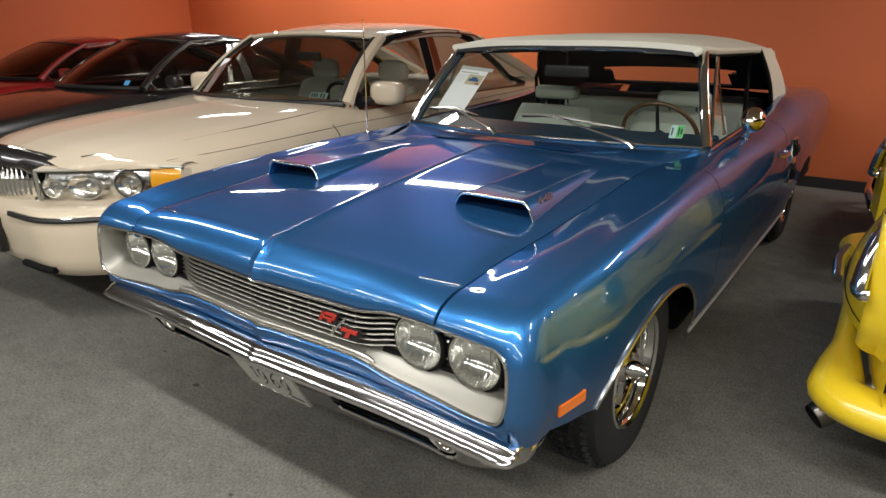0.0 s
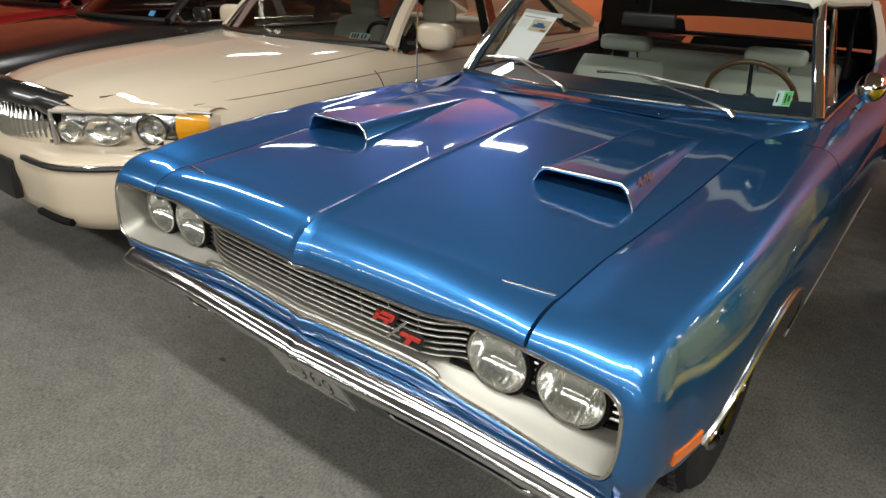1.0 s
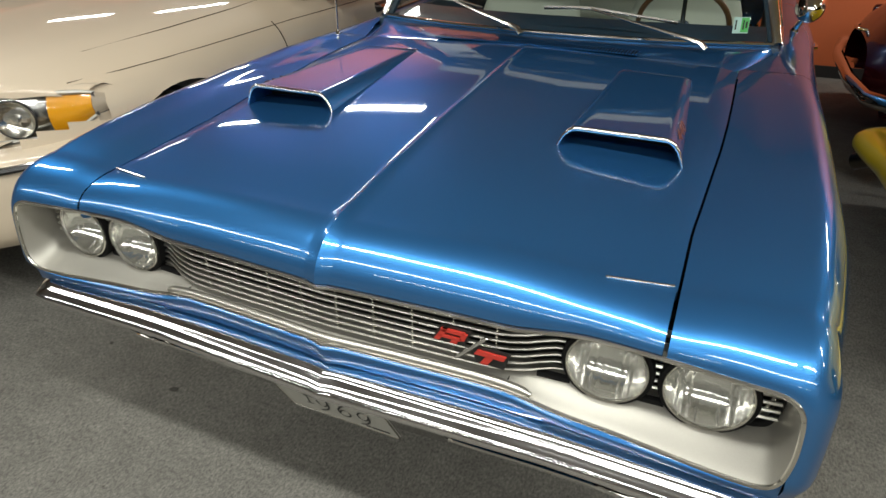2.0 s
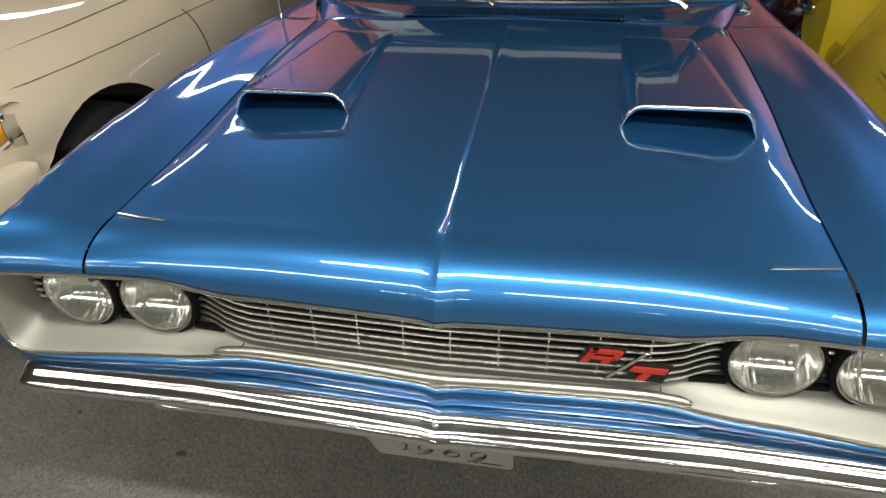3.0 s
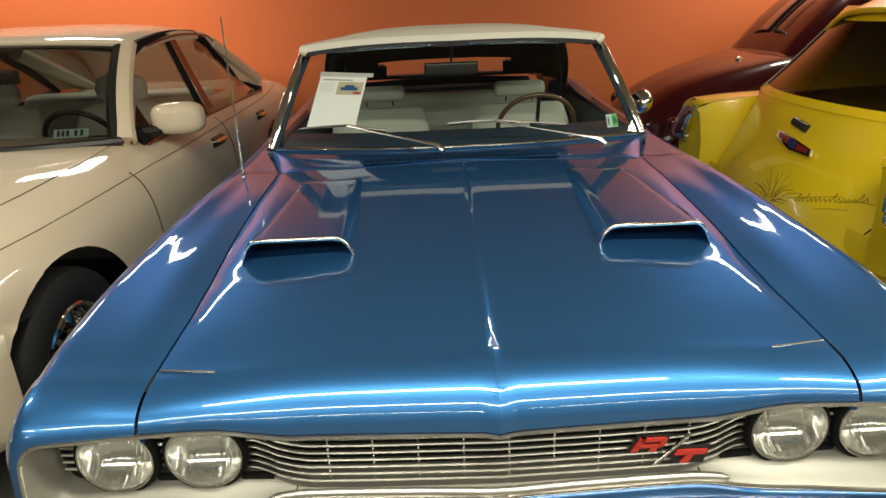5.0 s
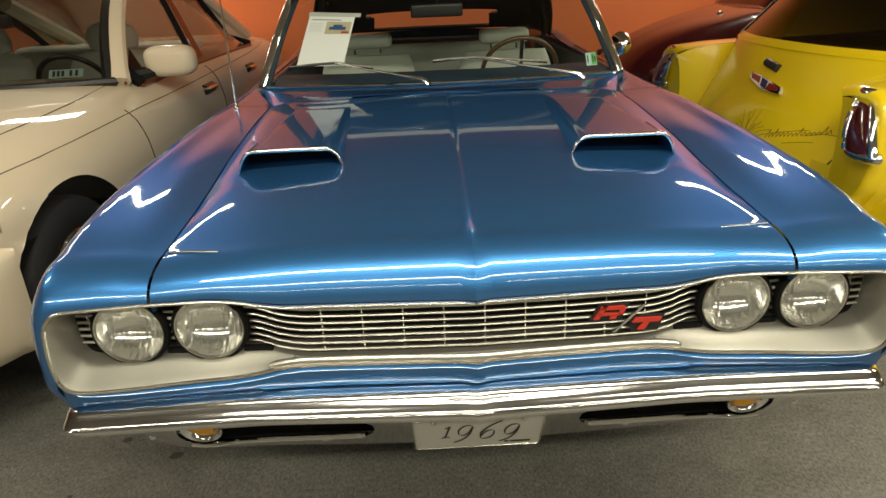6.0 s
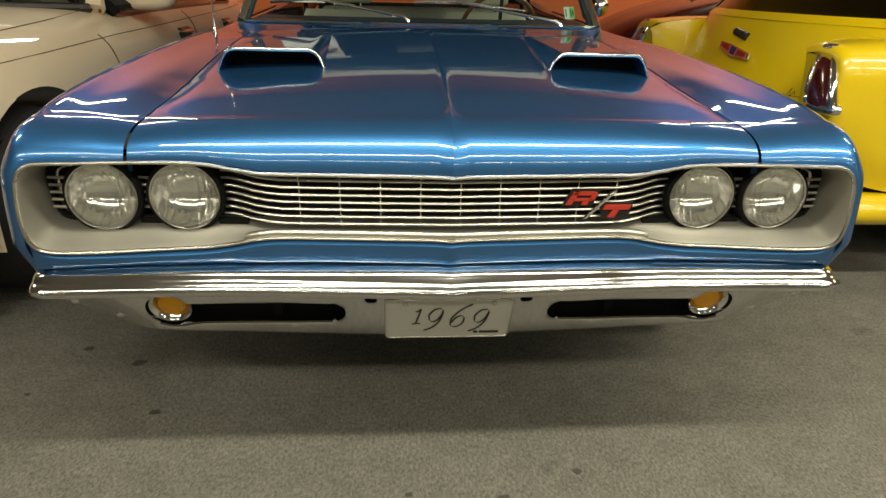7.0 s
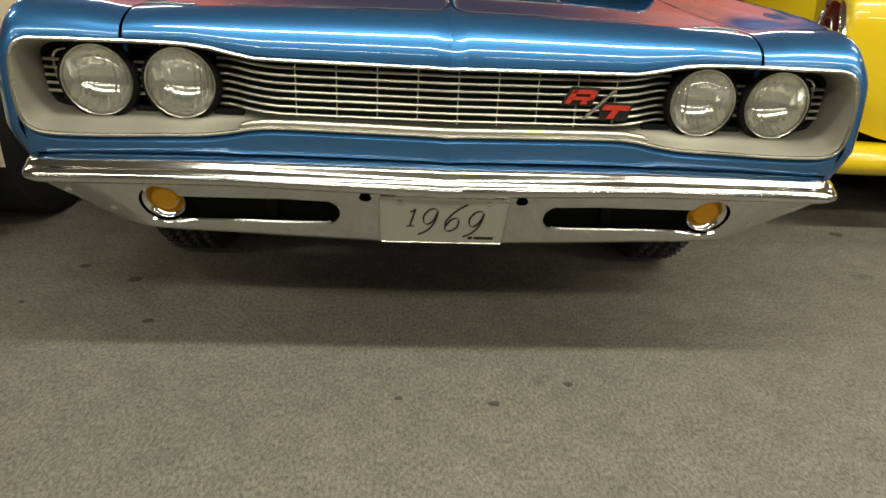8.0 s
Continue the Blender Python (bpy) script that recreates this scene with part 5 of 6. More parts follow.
def cream_sedan():
    X, car = -2.33, thing("sedan_car", "cream pearl four-door sedan with bright grille", "car", m=pose(-2.33, 0, 0))
    st = [
        (0.30, [(0, 0.850), (0.25, 0.835), (0.45, 0.800), (0.55, 0.782), (0.62, 0.775), (0.66, 0.765), (0.68, 0.70), (0.69, 0.62), (0.68, 0.52)]),
        (0.50, [(0, 0.895), (0.30, 0.885), (0.52, 0.860), (0.65, 0.832), (0.74, 0.808), (0.800, 0.785), (0.83, 0.70), (0.83, 0.60), (0.80, 0.45)]),
        (0.80, [(0, 0.930), (0.33, 0.920), (0.58, 0.898), (0.72, 0.868), (0.84, 0.825), (0.905, 0.775), (0.935, 0.69), (0.935, 0.56), (0.90, 0.36)]),
        (1.20, [(0, 0.962), (0.34, 0.952), (0.60, 0.930), (0.74, 0.902), (0.87, 0.858), (0.935, 0.800), (0.965, 0.70), (0.970, 0.55), (0.93, 0.32)]),
        (1.60, [(0, 0.985), (0.36, 0.975), (0.62, 0.955), (0.76, 0.930), (0.88, 0.888), (0.950, 0.820), (0.980, 0.70), (0.985, 0.52), (0.94, 0.28)]),
        (1.95, [(0, 0.990), (0.36, 0.985), (0.64, 0.972), (0.78, 0.955), (0.90, 0.905), (0.962, 0.830), (0.985, 0.70), (0.99, 0.52), (0.94, 0.26)]),
        (2.40, [(0, 0.962), (0.36, 0.962), (0.74, 0.962), (0.82, 0.958), (0.915, 0.915), (0.968, 0.835), (0.988, 0.70), (0.99, 0.52), (0.94, 0.26)]),
        (3.20, [(0, 0.965), (0.36, 0.965), (0.74, 0.965), (0.82, 0.962), (0.920, 0.915), (0.972, 0.835), (0.990, 0.70), (0.99, 0.52), (0.94, 0.26)]),
        (4.00, [(0, 0.985), (0.36, 0.985), (0.72, 0.980), (0.82, 0.965), (0.905, 0.920), (0.965, 0.840), (0.985, 0.70), (0.98, 0.52), (0.94, 0.28)]),
        (4.60, [(0, 0.995), (0.36, 0.990), (0.65, 0.975), (0.76, 0.955), (0.87, 0.905), (0.935, 0.830), (0.96, 0.70), (0.95, 0.52), (0.90, 0.32)]),
        (5.25, [(0, 0.960), (0.36, 0.955), (0.60, 0.940), (0.72, 0.915), (0.82, 0.870), (0.890, 0.800), (0.91, 0.70), (0.90, 0.55), (0.86, 0.40)]),
        (5.50, [(0, 0.900), (0.36, 0.895), (0.55, 0.880), (0.66, 0.860), (0.75, 0.82), (0.81, 0.76), (0.83, 0.68), (0.82, 0.56), (0.80, 0.45)]),
    ]
    rows = shell(st, 110, 44)
    bm = cut_arches(grid(rows, mirror=True), [(1.08, 0.335, 0.405, 0.405), (4.07, 0.335, 0.40, 0.39)], 0.5)
    # cabin opening under the glass
    gone = [f for f in bm.faces if abs(f.calc_center_median().x) < 0.70 and 2.05 < f.calc_center_median().y < 4.0 and f.calc_center_median().z > 0.9]
    bmesh.ops.delete(bm, geom=gone, context="FACES")
    # opening for the swept headlamps
    for v in bm.verts:
        yl = 0.222 + 0.45 * min(max((abs(v.co.x) - 0.345) / 0.56, 0), 1) ** 1.15
        if abs(v.co.x) > 0.345 and v.co.z > 0.766 and v.co.y < yl:
            v.co.y = yl
    gone = [f for f in bm.faces if abs(f.calc_center_median().x) > 0.36 and f.calc_center_median().z > 0.60 + 0.085 * min(max((abs(f.calc_center_median().x) - 0.74) / 0.10, 0), 1)
            and f.calc_center_median().y < 0.215 + 0.45 * min(max((abs(f.calc_center_median().x) - 0.345) / 0.56, 0), 1) ** 1.15 + 0.045 and f.calc_center_median().z < 0.784]
    bmesh.ops.delete(bm, geom=gone, context="FACES")
    body = part("body", bm, M_CREAM, car, smooth=50)
    for s in (1, -1):
        def skin(y, z):
            k = min(max(np.searchsorted([r[0][1] for r in rows], y), 1), len(rows) - 1)
            out = []
            for r in (rows[k - 1], rows[k]):
                pts = [p for p in r if p[2] <= max(q[2] for q in r if q[0] > 0.5) and p[0] > 0.5][::-1]
                out.append(np.interp(z, [p[2] for p in pts], [p[0] for p in pts]))
            t = (y - rows[k - 1][0][1]) / (rows[k][0][1] - rows[k - 1][0][1])
            return float(out[0] + (out[1] - out[0]) * t)
        # shoulder crease shade as a thin brown line, door seams, rub strip
        part("crease_shade", tube([(s * (skin(y, z) + 0.0005), y, z) for y, z in [(0.66 + 0.2 * i, 0.812 + 0.0035 * i + 0.028 * min(1, i / 6)) for i in range(22)]], 0.0020, 6), M_SEAM, body)
        part("door_seam", tube([(s * (skin(y, z) + 0.002), y, z) for y, z in [(1.72 + 0.06 * math.sin(2.2 * q), 0.87 - 0.53 * q) for q in np.linspace(0, 1, 24)]], 0.0030, 6), M_SEAM, body)
        part("door_seam", tube([(s * (skin(y, z) + 0.002), y, z) for y, z in [(2.92 + 0.07 * math.sin(2.0 * q), 0.92 - 0.58 * q) for q in np.linspace(0, 1, 24)]], 0.0030, 6), M_SEAM, body)
        part("hood_seam", tube([(s * x, y, z + 0.001) for x, y, z in ((0.49, 0.40, 0.838), (0.62, 0.62, 0.860), (0.70, 0.85, 0.876), (0.745, 1.25, 0.904), (0.768, 1.65, 0.931), (0.775, 1.93, 0.955))], 0.0028, 6), M_SEAM, body)
        part("rub_strip", tube([(s * (skin(y, 0.52) + 0.004), y, 0.52) for y in (1.55, 2.2, 2.9, 3.6)], 0.018, 8, 1.0), M_CREAM, body)
        for y in (2.73, 3.72):
            h = part("door_handle", tube([(s * (skin(y, 0.815) + dx), y + dy, 0.818) for dy, dx in ((-0.10, 0.0), (-0.08, 0.026), (0.06, 0.028), (0.08, 0.0))], 0.016, 8, 0.8), M_CHROME, body, "chrome door handle")
            part("handle_cup", tube([(s * (skin(y, 0.815) + 0.001), y - 0.09, 0.812), (s * (skin(y, 0.815) + 0.001), y + 0.07, 0.812)], 0.030, 8), M_PLASTIC, h)
        # mirror
        mr = part("door_mirror", blob((s * 1.00, 2.16, 1.030), (0.125, 0.07, 0.076)), M_CREAM, car, "cream door mirror housing")
        part("mirror_foot", tube([(s * 0.84, 2.10, 0.975), (s * 0.93, 2.14, 0.985)], [0.045, 0.04], 8, 0.7), M_PLASTIC, mr)
        part("sail_panel", slab_tri([(s * 0.845, 1.99, 0.955), (s * 0.79, 2.20, 1.10), (s * 0.845, 2.22, 0.955)]), M_PLASTIC, mr)
        # headlamp wrapping the corner
        def lamp_row(t, off):
            x = 0.345 + (0.905 - 0.345) * t
            y = 0.235 + 0.45 * t ** 1.15 + off
            zt = 0.780 + 0.012 * t - 0.008 * max(0, t - 0.9) * 10
            zl = 0.612 + 0.040 * t ** 2 + 0.05 * max(0, t - 0.88) * 8.3
            return [(s * (x + 0.012 * math.sin(math.pi * k)), y - 0.022 * math.sin(math.pi * k), zl + (zt - zl) * k) for k in np.linspace(0, 1, 9)]
        lamp = part("headlamp", grid([[(x, y + 0.006 * math.cos(t * 44), z) for x, y, z in lamp_row(t, 0.048)] for t in np.linspace(0, 0.94, 90)]), M_SILVER, car, "wide clear headlamp with amber corner")
        lens = part("lens", grid([lamp_row(t, 0.0) for t in np.linspace(0, 1, 26)]), M_CLEAR, lamp)
        lens.visible_shadow = False
        part("amber_corner", grid([[(p[0] * 1.0 - s * 0.004, p[1] + 0.006, p[2]) for p in lamp_row(t, 0.0)] for t in np.linspace(0.80, 0.995, 10)]), M_AMBER, lamp, "amber corner lens")
        for t0, wide, tall in ((0.10, 0.050, 0.050), (0.33, 0.085, 0.062), (0.62, 0.066, 0.066)):
            c = Vector(lamp_row(t0, 0.040)[4])
            turn = Matrix.Translation(c) @ pose(0, 0, 0, 0, 0, 36 * s) @ FACE @ Matrix.Diagonal((wide, tall, 1, 1))
            bowl = part("lamp_bowl", lathe([(1.0, 0.016), (0.86, 0.004), (0.6, -0.010), (0.32, -0.016), (0.0, -0.018)], turn, 28), M_STEEL, lamp)
            part("bowl_ring", lathe([(1.07, 0.010), (1.06, 0.019), (1.0, 0.020), (0.98, 0.014)], turn, 28), M_SILVER if t0 < 0.5 else M_PLASTIC, bowl)
            part("bulb_cap", lathe([(0.22, -0.016), (0.22, 0.006), (0.14, 0.012), (0.0, 0.013)], turn, 16), M_SILVER, bowl)
        brow = [[tuple(Vector(lamp_row(t, 0.0)[8]) + Vector((0, dy, dz))) for dy, dz in ((0, -0.002), (0.012, 0.008), (0.035, 0.016), (0.075, 0.016), (0.11, 0.0))] for t in np.linspace(0, 0.98, 20)]
        part("lamp_brow", grid(brow), M_CREAM, lamp)
        part("lamp_end", grid([[(x - s * 0.006 * k, y + 0.05 * k, 0.715 + (z - 0.715) * (1 - 0.22 * k)) for x, y, z in lamp_row(1, 0.0)] for k in (0, 0.3, 0.7, 1.2, 1.8)]), M_CREAM, lamp)
        sill = [[(x + s * 0.004 * q, y - 0.004 * q, z + (0.600 - z) * q) for q in (0, 0.35, 0.7, 1.0)] for x, y, z in (lamp_row(t, 0.0)[0] for t in np.linspace(0.45, 1, 16))]
        sill.append([(x - s * 0.004, y + 0.09, z) for x, y, z in sill[-1]])
        part("lamp_sill", grid(sill), M_CREAM, lamp)
        outline = [lamp_row(t, -0.001)[8] for t in np.linspace(0, 1, 16)] + [lamp_row(t, -0.001)[0] for t in np.linspace(1, 0, 16)] + [lamp_row(0, -0.001)[8]]
        part("lamp_seal", tube(outline, 0.009, 6, caps=False), M_BRUSH, lamp, "pale grey lamp surround")
        wheel("wheel", car, s * 0.83, 1.08, 0.335, 0.205, 0.22, s, 9, "black tyre with dark spoked wheel", False, False)
        wheel("wheel", car, s * 0.83, 4.07, 0.335, 0.205, 0.22, s, 9, "black tyre with dark spoked wheel", False, False)
        part("inner_wheel_well", liner(s * 0.80, 1.08, 0.41, 0.12), M_DARK, car)
        part("inner_wheel_well", liner(s * 0.80, 4.07, 0.41, 0.12), M_DARK, car)
    front = [p for p in rows[0] if p[0] < 0.37]
    part("nose_panel", grid([front, [(x, y - 0.035, 0.772) for x, y, z in front]], mirror=True), M_CREAM, body)
    # bumper cover
    def nose(x):
        return 0.10 + 0.05 * (x / 0.9) ** 2 + 0.46 * max(0, (x - 0.45) / 0.50) ** 2.3
    rows2 = []
    for x in np.concatenate([np.linspace(0, 0.80, 20), np.linspace(0.82, 0.955, 10)]):
        y = nose(x)
        d = max(0, (x - 0.45) / 0.5)
        rows2.append([(x, y + dy * (1 if dy < 0.3 or x < 0.7 else 0.45), z + 0.01 * d) for dy, z, q in ((0.34, 0.628, 0), (0.12, 0.625, 0), (0.040, 0.618, 0), (0.008, 0.600, 0), (0.0, 0.560, 0), (-0.002, 0.50, 0), (0.010, 0.43, 0), (0.012, 0.385, 0), (0.025, 0.33, 0), (0.06, 0.285, 0), (0.12, 0.27, 0))])
    last = rows2[-1]
    rows2.append([(0.965, y + 0.07, z) for x, y, z in last])
    rows2.append([(0.965, y + 0.11, z) for x, y, z in last])
    rows2 = [[(x, min(y, 0.685), z) for x, y, z in r] for r in rows2]
    bp = part("bumper_cover", grid(rows2, mirror=True), M_CREAM, car, smooth=60)
    for s in (1, -1):
        part("bumper_strip", tube([(s * x, nose(x) - 0.002, 0.585) for x in (*np.linspace(0.30, 0.90, 14),)], 0.017, 8, 0.8), M_PLASTIC, bp, "dark rubbing strip with chrome edge")
        part("strip_chrome", tube([(s * x, nose(x) - 0.010, 0.596) for x in np.linspace(0.30, 0.91, 14)], 0.005, 6), M_CHROME, bp)
        part("air_slot", tube([(s * x, nose(x) + 0.016, 0.325) for x in np.linspace(0.30, 0.56, 6)], 0.018, 8), M_DARK, bp)
    part("plate_holder", block(-0.17, 0.17, 0.07, 0.11, 0.36, 0.55, 0.012), M_PLASTIC, bp)
    # waterfall grille
    def gy(x):
        return 0.165 + 0.085 * (abs(x) / 0.33) ** 1.8
    def gz(z):
        return 0.598 + (z - 0.588) * 0.76
    gl = [(-0.28, 0.600), (0, 0.588), (0.28, 0.600), (0.325, 0.64), (0.335, 0.72), (0.322, 0.80), (0.26, 0.838), (0, 0.85), (-0.26, 0.838), (-0.322, 0.80), (-0.335, 0.72), (-0.325, 0.64), (-0.28, 0.600)]
    fr = part("grille", tube([(x, gy(x), gz(z)) for x, z in gl], 0.012, 8, caps=False), M_CHROME, car, "bright chrome waterfall grille")
    part("grille_recess", grid([[(x, gy(x) + 0.035, gz(z)) for z in (0.59, 0.68, 0.77, 0.85)] for x in np.linspace(-0.33, 0.33, 13)]), M_DARK, fr)
    for i in range(21):
        x = -0.305 + i * 0.0305
        lo = 0.598 + 0.05 * max(0, abs(x) - 0.24) / 0.06
        part("slat", tube([(x, gy(x) + 0.012, gz(lo)), (x, gy(x) - 0.012, gz(0.67)), (x, gy(x) - 0.010, gz(0.76)), (x, gy(x) + 0.012, gz(0.842 - 0.05 * max(0, abs(x) - 0.2) / 0.13))], 0.0168, 8), M_STEEL, fr)
    guard = part("bug_guard", grid([[(x, 0.150 + 0.13 * (abs(x) / 0.36) ** 2 + dy, z - 0.055 * (abs(x) / 0.36) ** 2.5) for dy, z in ((0.03, 0.806), (0.004, 0.812), (0.0, 0.826), (0.02, 0.866), (0.045, 0.882), (0.085, 0.878))] for x in np.linspace(-0.365, 0.365, 21)]), M_BLACKP, car, "glossy dark hood guard")
    part("guard_edge", tube([(x, 0.212 + 0.13 * (abs(x) / 0.36) ** 2, 0.884 - 0.055 * (abs(x) / 0.36) ** 2.5) for x in np.linspace(-0.36, 0.36, 15)], 0.006, 6), M_CHROME, guard)
    g = dict(y0=1.68, y0c=1.94, y1=2.36, y1c=2.44, y2=3.72, y3=4.70, wb=0.81, wt=0.685, ws=0.878, zb=0.970, zs=0.938, zf=1.397, zr=1.476, yq=4.20, yb=2.92, rise=0.004, bpillar=M_BROWN, side=M_SIDEGLASS, dark=0.10)
    greenhouse(car, g, M_CREAM, M_LGLASS, M_BROWN, M_LEATHER)
    part("dashboard", block(-0.72, 0.72, 1.95, 2.32, 0.80, 0.945, 0.05, 3), M_CARPETIN, car)
    car_seats(car, M_LEATHER, (-0.38, 0.38), 2.78, 2.90, 1.03, 1.19)
    part("rear_seat", block(-0.66, 0.66, 3.62, 3.85, 0.5, 1.02, 0.08, 4), M_LEATHER, car, "pale leather rear bench")
    part("cabin_floor", block(-0.80, 0.80, 1.9, 4.0, 0.30, 0.42), M_CARPETIN, car)
    for s in (1, -1):
        part("door_card", block(s * 0.815 - 0.02, s * 0.815 + 0.02, 2.0, 4.0, 0.42, 0.94, 0.01), M_LEATHER, car)
    sm = pose(0.38, 2.42, 0.885, -65, 0, 0)
    part("steering_wheel", tube([tuple(sm @ Vector((0.19 * math.cos(a), 0.19 * math.sin(a), 0))) for a in np.linspace(0, 2 * math.pi, 37)], 0.014, 8, caps=False), M_PLASTIC, car, "dark steering wheel")
    part("inside_mirror", block(-0.13, 0.13, 2.40, 2.43, 1.20, 1.27, 0.015, 3), M_PLASTIC, car)
    # stickers and dash sheet
    st1 = part("inspection_sticker", slab([(-0.075, -0.022), (0.075, -0.022), (0.075, 0.022), (-0.075, 0.022)], 0.001, pose(0.60, 1.925, 1.014, 50, 0, 6)), mat("sticker_white_green", (0.45, 0.60, 0.55), rough=0.5, vary=0.3, scale=40), car, "two small inspection stickers on glass", smooth=False)
    part("figure_bars", join(*[slab([(x, -0.015), (x + 0.012, -0.015), (x + 0.012, 0.015), (x, 0.015)], 0.0008, pose(0.60, 1.925, 1.014, 50, 0, 6) @ pose(0, 0, 0.0014)) for x in (-0.06, -0.04, -0.02, 0.015, 0.04)]), M_INK, st1, smooth=False)
    part("info_sheet", slab([(-0.05, -0.16), (0.05, -0.16), (0.05, 0.16), (-0.05, 0.16)], 0.001, pose(-0.62, 2.02, 1.10, 48, 0, -12)), M_PAPER, car, "white paper sheet behind windscreen", smooth=False)
    return car


def blob(c, r):
    bm = bmesh.new()
    bmesh.ops.create_uvsphere(bm, u_segments=24, v_segments=14, radius=1)
    for v in bm.verts:
        q = [math.copysign(abs(k) ** 0.62, k) for k in v.co]
        v.co = Vector((c[0] + q[0] * r[0], c[1] + q[1] * r[1], c[2] + q[2] * r[2]))
    return bm


# Tint carries the shade of the cabin behind the glass.
M_LGLASS = glass("cabin_shade_glass", (0.25, 0.265, 0.24))
M_SIDEGLASS = glass("pale_side_glass", (0.56, 0.53, 0.48))
M_BROWN = mat("brown_window_trim", (0.16, 0.035, 0.015), rough=0.35, coat=0.4, vary=0.15)
cream_sedan()


def plain_sedan(name, label, x, y, paint, zb, zr, trim, wide=0.90, L=4.9):
    """A car of which only hood, screen, roof and flank show between its neighbours."""
    car = thing(name, label, "car", m=pose(x, y, 0))
    w = wide
    st = [
        (0.0, [(0, 0.70), (0.3, 0.695), (0.55, 0.68), (0.70, 0.66), (0.78, 0.63), (0.80, 0.58), (0.80, 0.5), (0.78, 0.40)]),
        (0.12, [(0, 0.76), (0.3, 0.757), (0.58, 0.745), (0.74, 0.725), (w - 0.06, 0.69), (w - 0.03, 0.62), (w - 0.03, 0.5), (w - 0.06, 0.34)]),
        (0.8, [(0, zb - 0.10), (0.3, zb - 0.105), (0.62, zb - 0.125), (0.78, zb - 0.145), (w - 0.04, zb - 0.20), (w, zb - 0.32), (w, 0.5), (w - 0.04, 0.28)]),
        (1.7, [(0, zb - 0.01), (0.3, zb - 0.015), (0.64, zb - 0.03), (0.80, zb - 0.05), (w - 0.03, zb - 0.11), (w, zb - 0.28), (w, 0.5), (w - 0.04, 0.26)]),
        (2.4, [(0, zb - 0.02), (0.3, zb - 0.02), (0.66, zb - 0.02), (0.80, zb - 0.03), (w - 0.03, zb - 0.10), (w, zb - 0.28), (w, 0.5), (w - 0.04, 0.26)]),
        (3.8, [(0, zb), (0.3, zb), (0.66, zb - 0.01), (0.80, zb - 0.03), (w - 0.03, zb - 0.10), (w, zb - 0.28), (w, 0.5), (w - 0.04, 0.28)]),
        (L, [(0, zb - 0.06), (0.3, zb - 0.06), (0.6, zb - 0.07), (0.72, zb - 0.1), (w - 0.1, zb - 0.16), (w - 0.07, zb - 0.3), (w - 0.08, 0.5), (w - 0.1, 0.4)]),
    ]
    bm = cut_arches(grid(shell(st, 60, 30), mirror=True), [(0.95, 0.32, 0.38, 0.38), (3.85, 0.32, 0.38, 0.36)], 0.5)
    gone = [f for f in bm.faces if abs(f.calc_center_median().x) < 0.62 and 1.95 < f.calc_center_median().y < 3.6 and f.calc_center_median().z > zb - 0.1]
    bmesh.ops.delete(bm, geom=gone, context="FACES")
    part("body", bm, paint, car, smooth=50)
    part("front_panel", grid([[(k * 0.78, 0.0 - 0.05 * (1 - k * k), z) for k in np.linspace(-1, 1, 9)] for z in (0.40, 0.55, 0.70)]), paint, car)
    g = dict(y0=1.55, y0c=1.80, y1=2.30, y1c=2.42, y2=3.2, y3=3.9, wb=0.74, wt=0.58, ws=0.82, zb=zb, zf=zr - 0.06, zr=zr, yq=3.6, yb=2.85, bpillar=paint)
    greenhouse(car, g, paint, M_SMOKE2, trim, M_CARPETIN)
    car_seats(car, M_CARPETIN, (-0.36, 0.36), 2.6, 2.7, 0.95, 1.1)
    part("cabin_floor", block(-0.76, 0.76, 1.8, 3.7, 0.30, 0.42), M_CARPETIN, car)
    for s in (1, -1):
        wheel("wheel", car, s * (w - 0.14), 0.95, 0.32, 0.19, 0.2, s, 5, "black tyre with bright wheel", False, False)
        wheel("wheel", car, s * (w - 0.14), 3.85, 0.32, 0.19, 0.2, s, 5, "black tyre with bright wheel", False, False)
        part("door_mirror", blob((s * (w + 0.02), 2.02, zb + 0.05), (0.09, 0.05, 0.055)), paint, car)
    return car


M_SMOKE2 = glass("grey_window_glass", (0.20, 0.19, 0.18))
BLK = plain_sedan("sedan_car", "glossy black sedan with chrome window trim", -4.72, 0.16, M_BLACKP, 0.955, 1.415, M_STEEL)
part("inspection_sticker", slab([(-0.035, -0.025), (0.035, -0.025), (0.035, 0.025), (-0.035, 0.025)], 0.001, pose(0.60, 1.77, 1.0, 50, 0, 6)), mat("sticker_blue", (0.08, 0.30, 0.55), rough=0.5), BLK, "small blue sticker on glass", smooth=False)
plain_sedan("coupe_car", "dark red hardtop car with bright window trim", -7.0, 0.30, M_RED, 0.945, 1.37, M_STEEL)


M_DULLRED = mat("dark_red_enamel", (0.26, 0.012, 0.015), rough=0.3, coat=0.6)
# Pipe chrome with dark reflections put into the base colour.
M_PIPE = mat("dark_exhaust_chrome", (0.17, 0.155, 0.13), rough=0.3, metal=1.0, vary=0.3, scale=20)


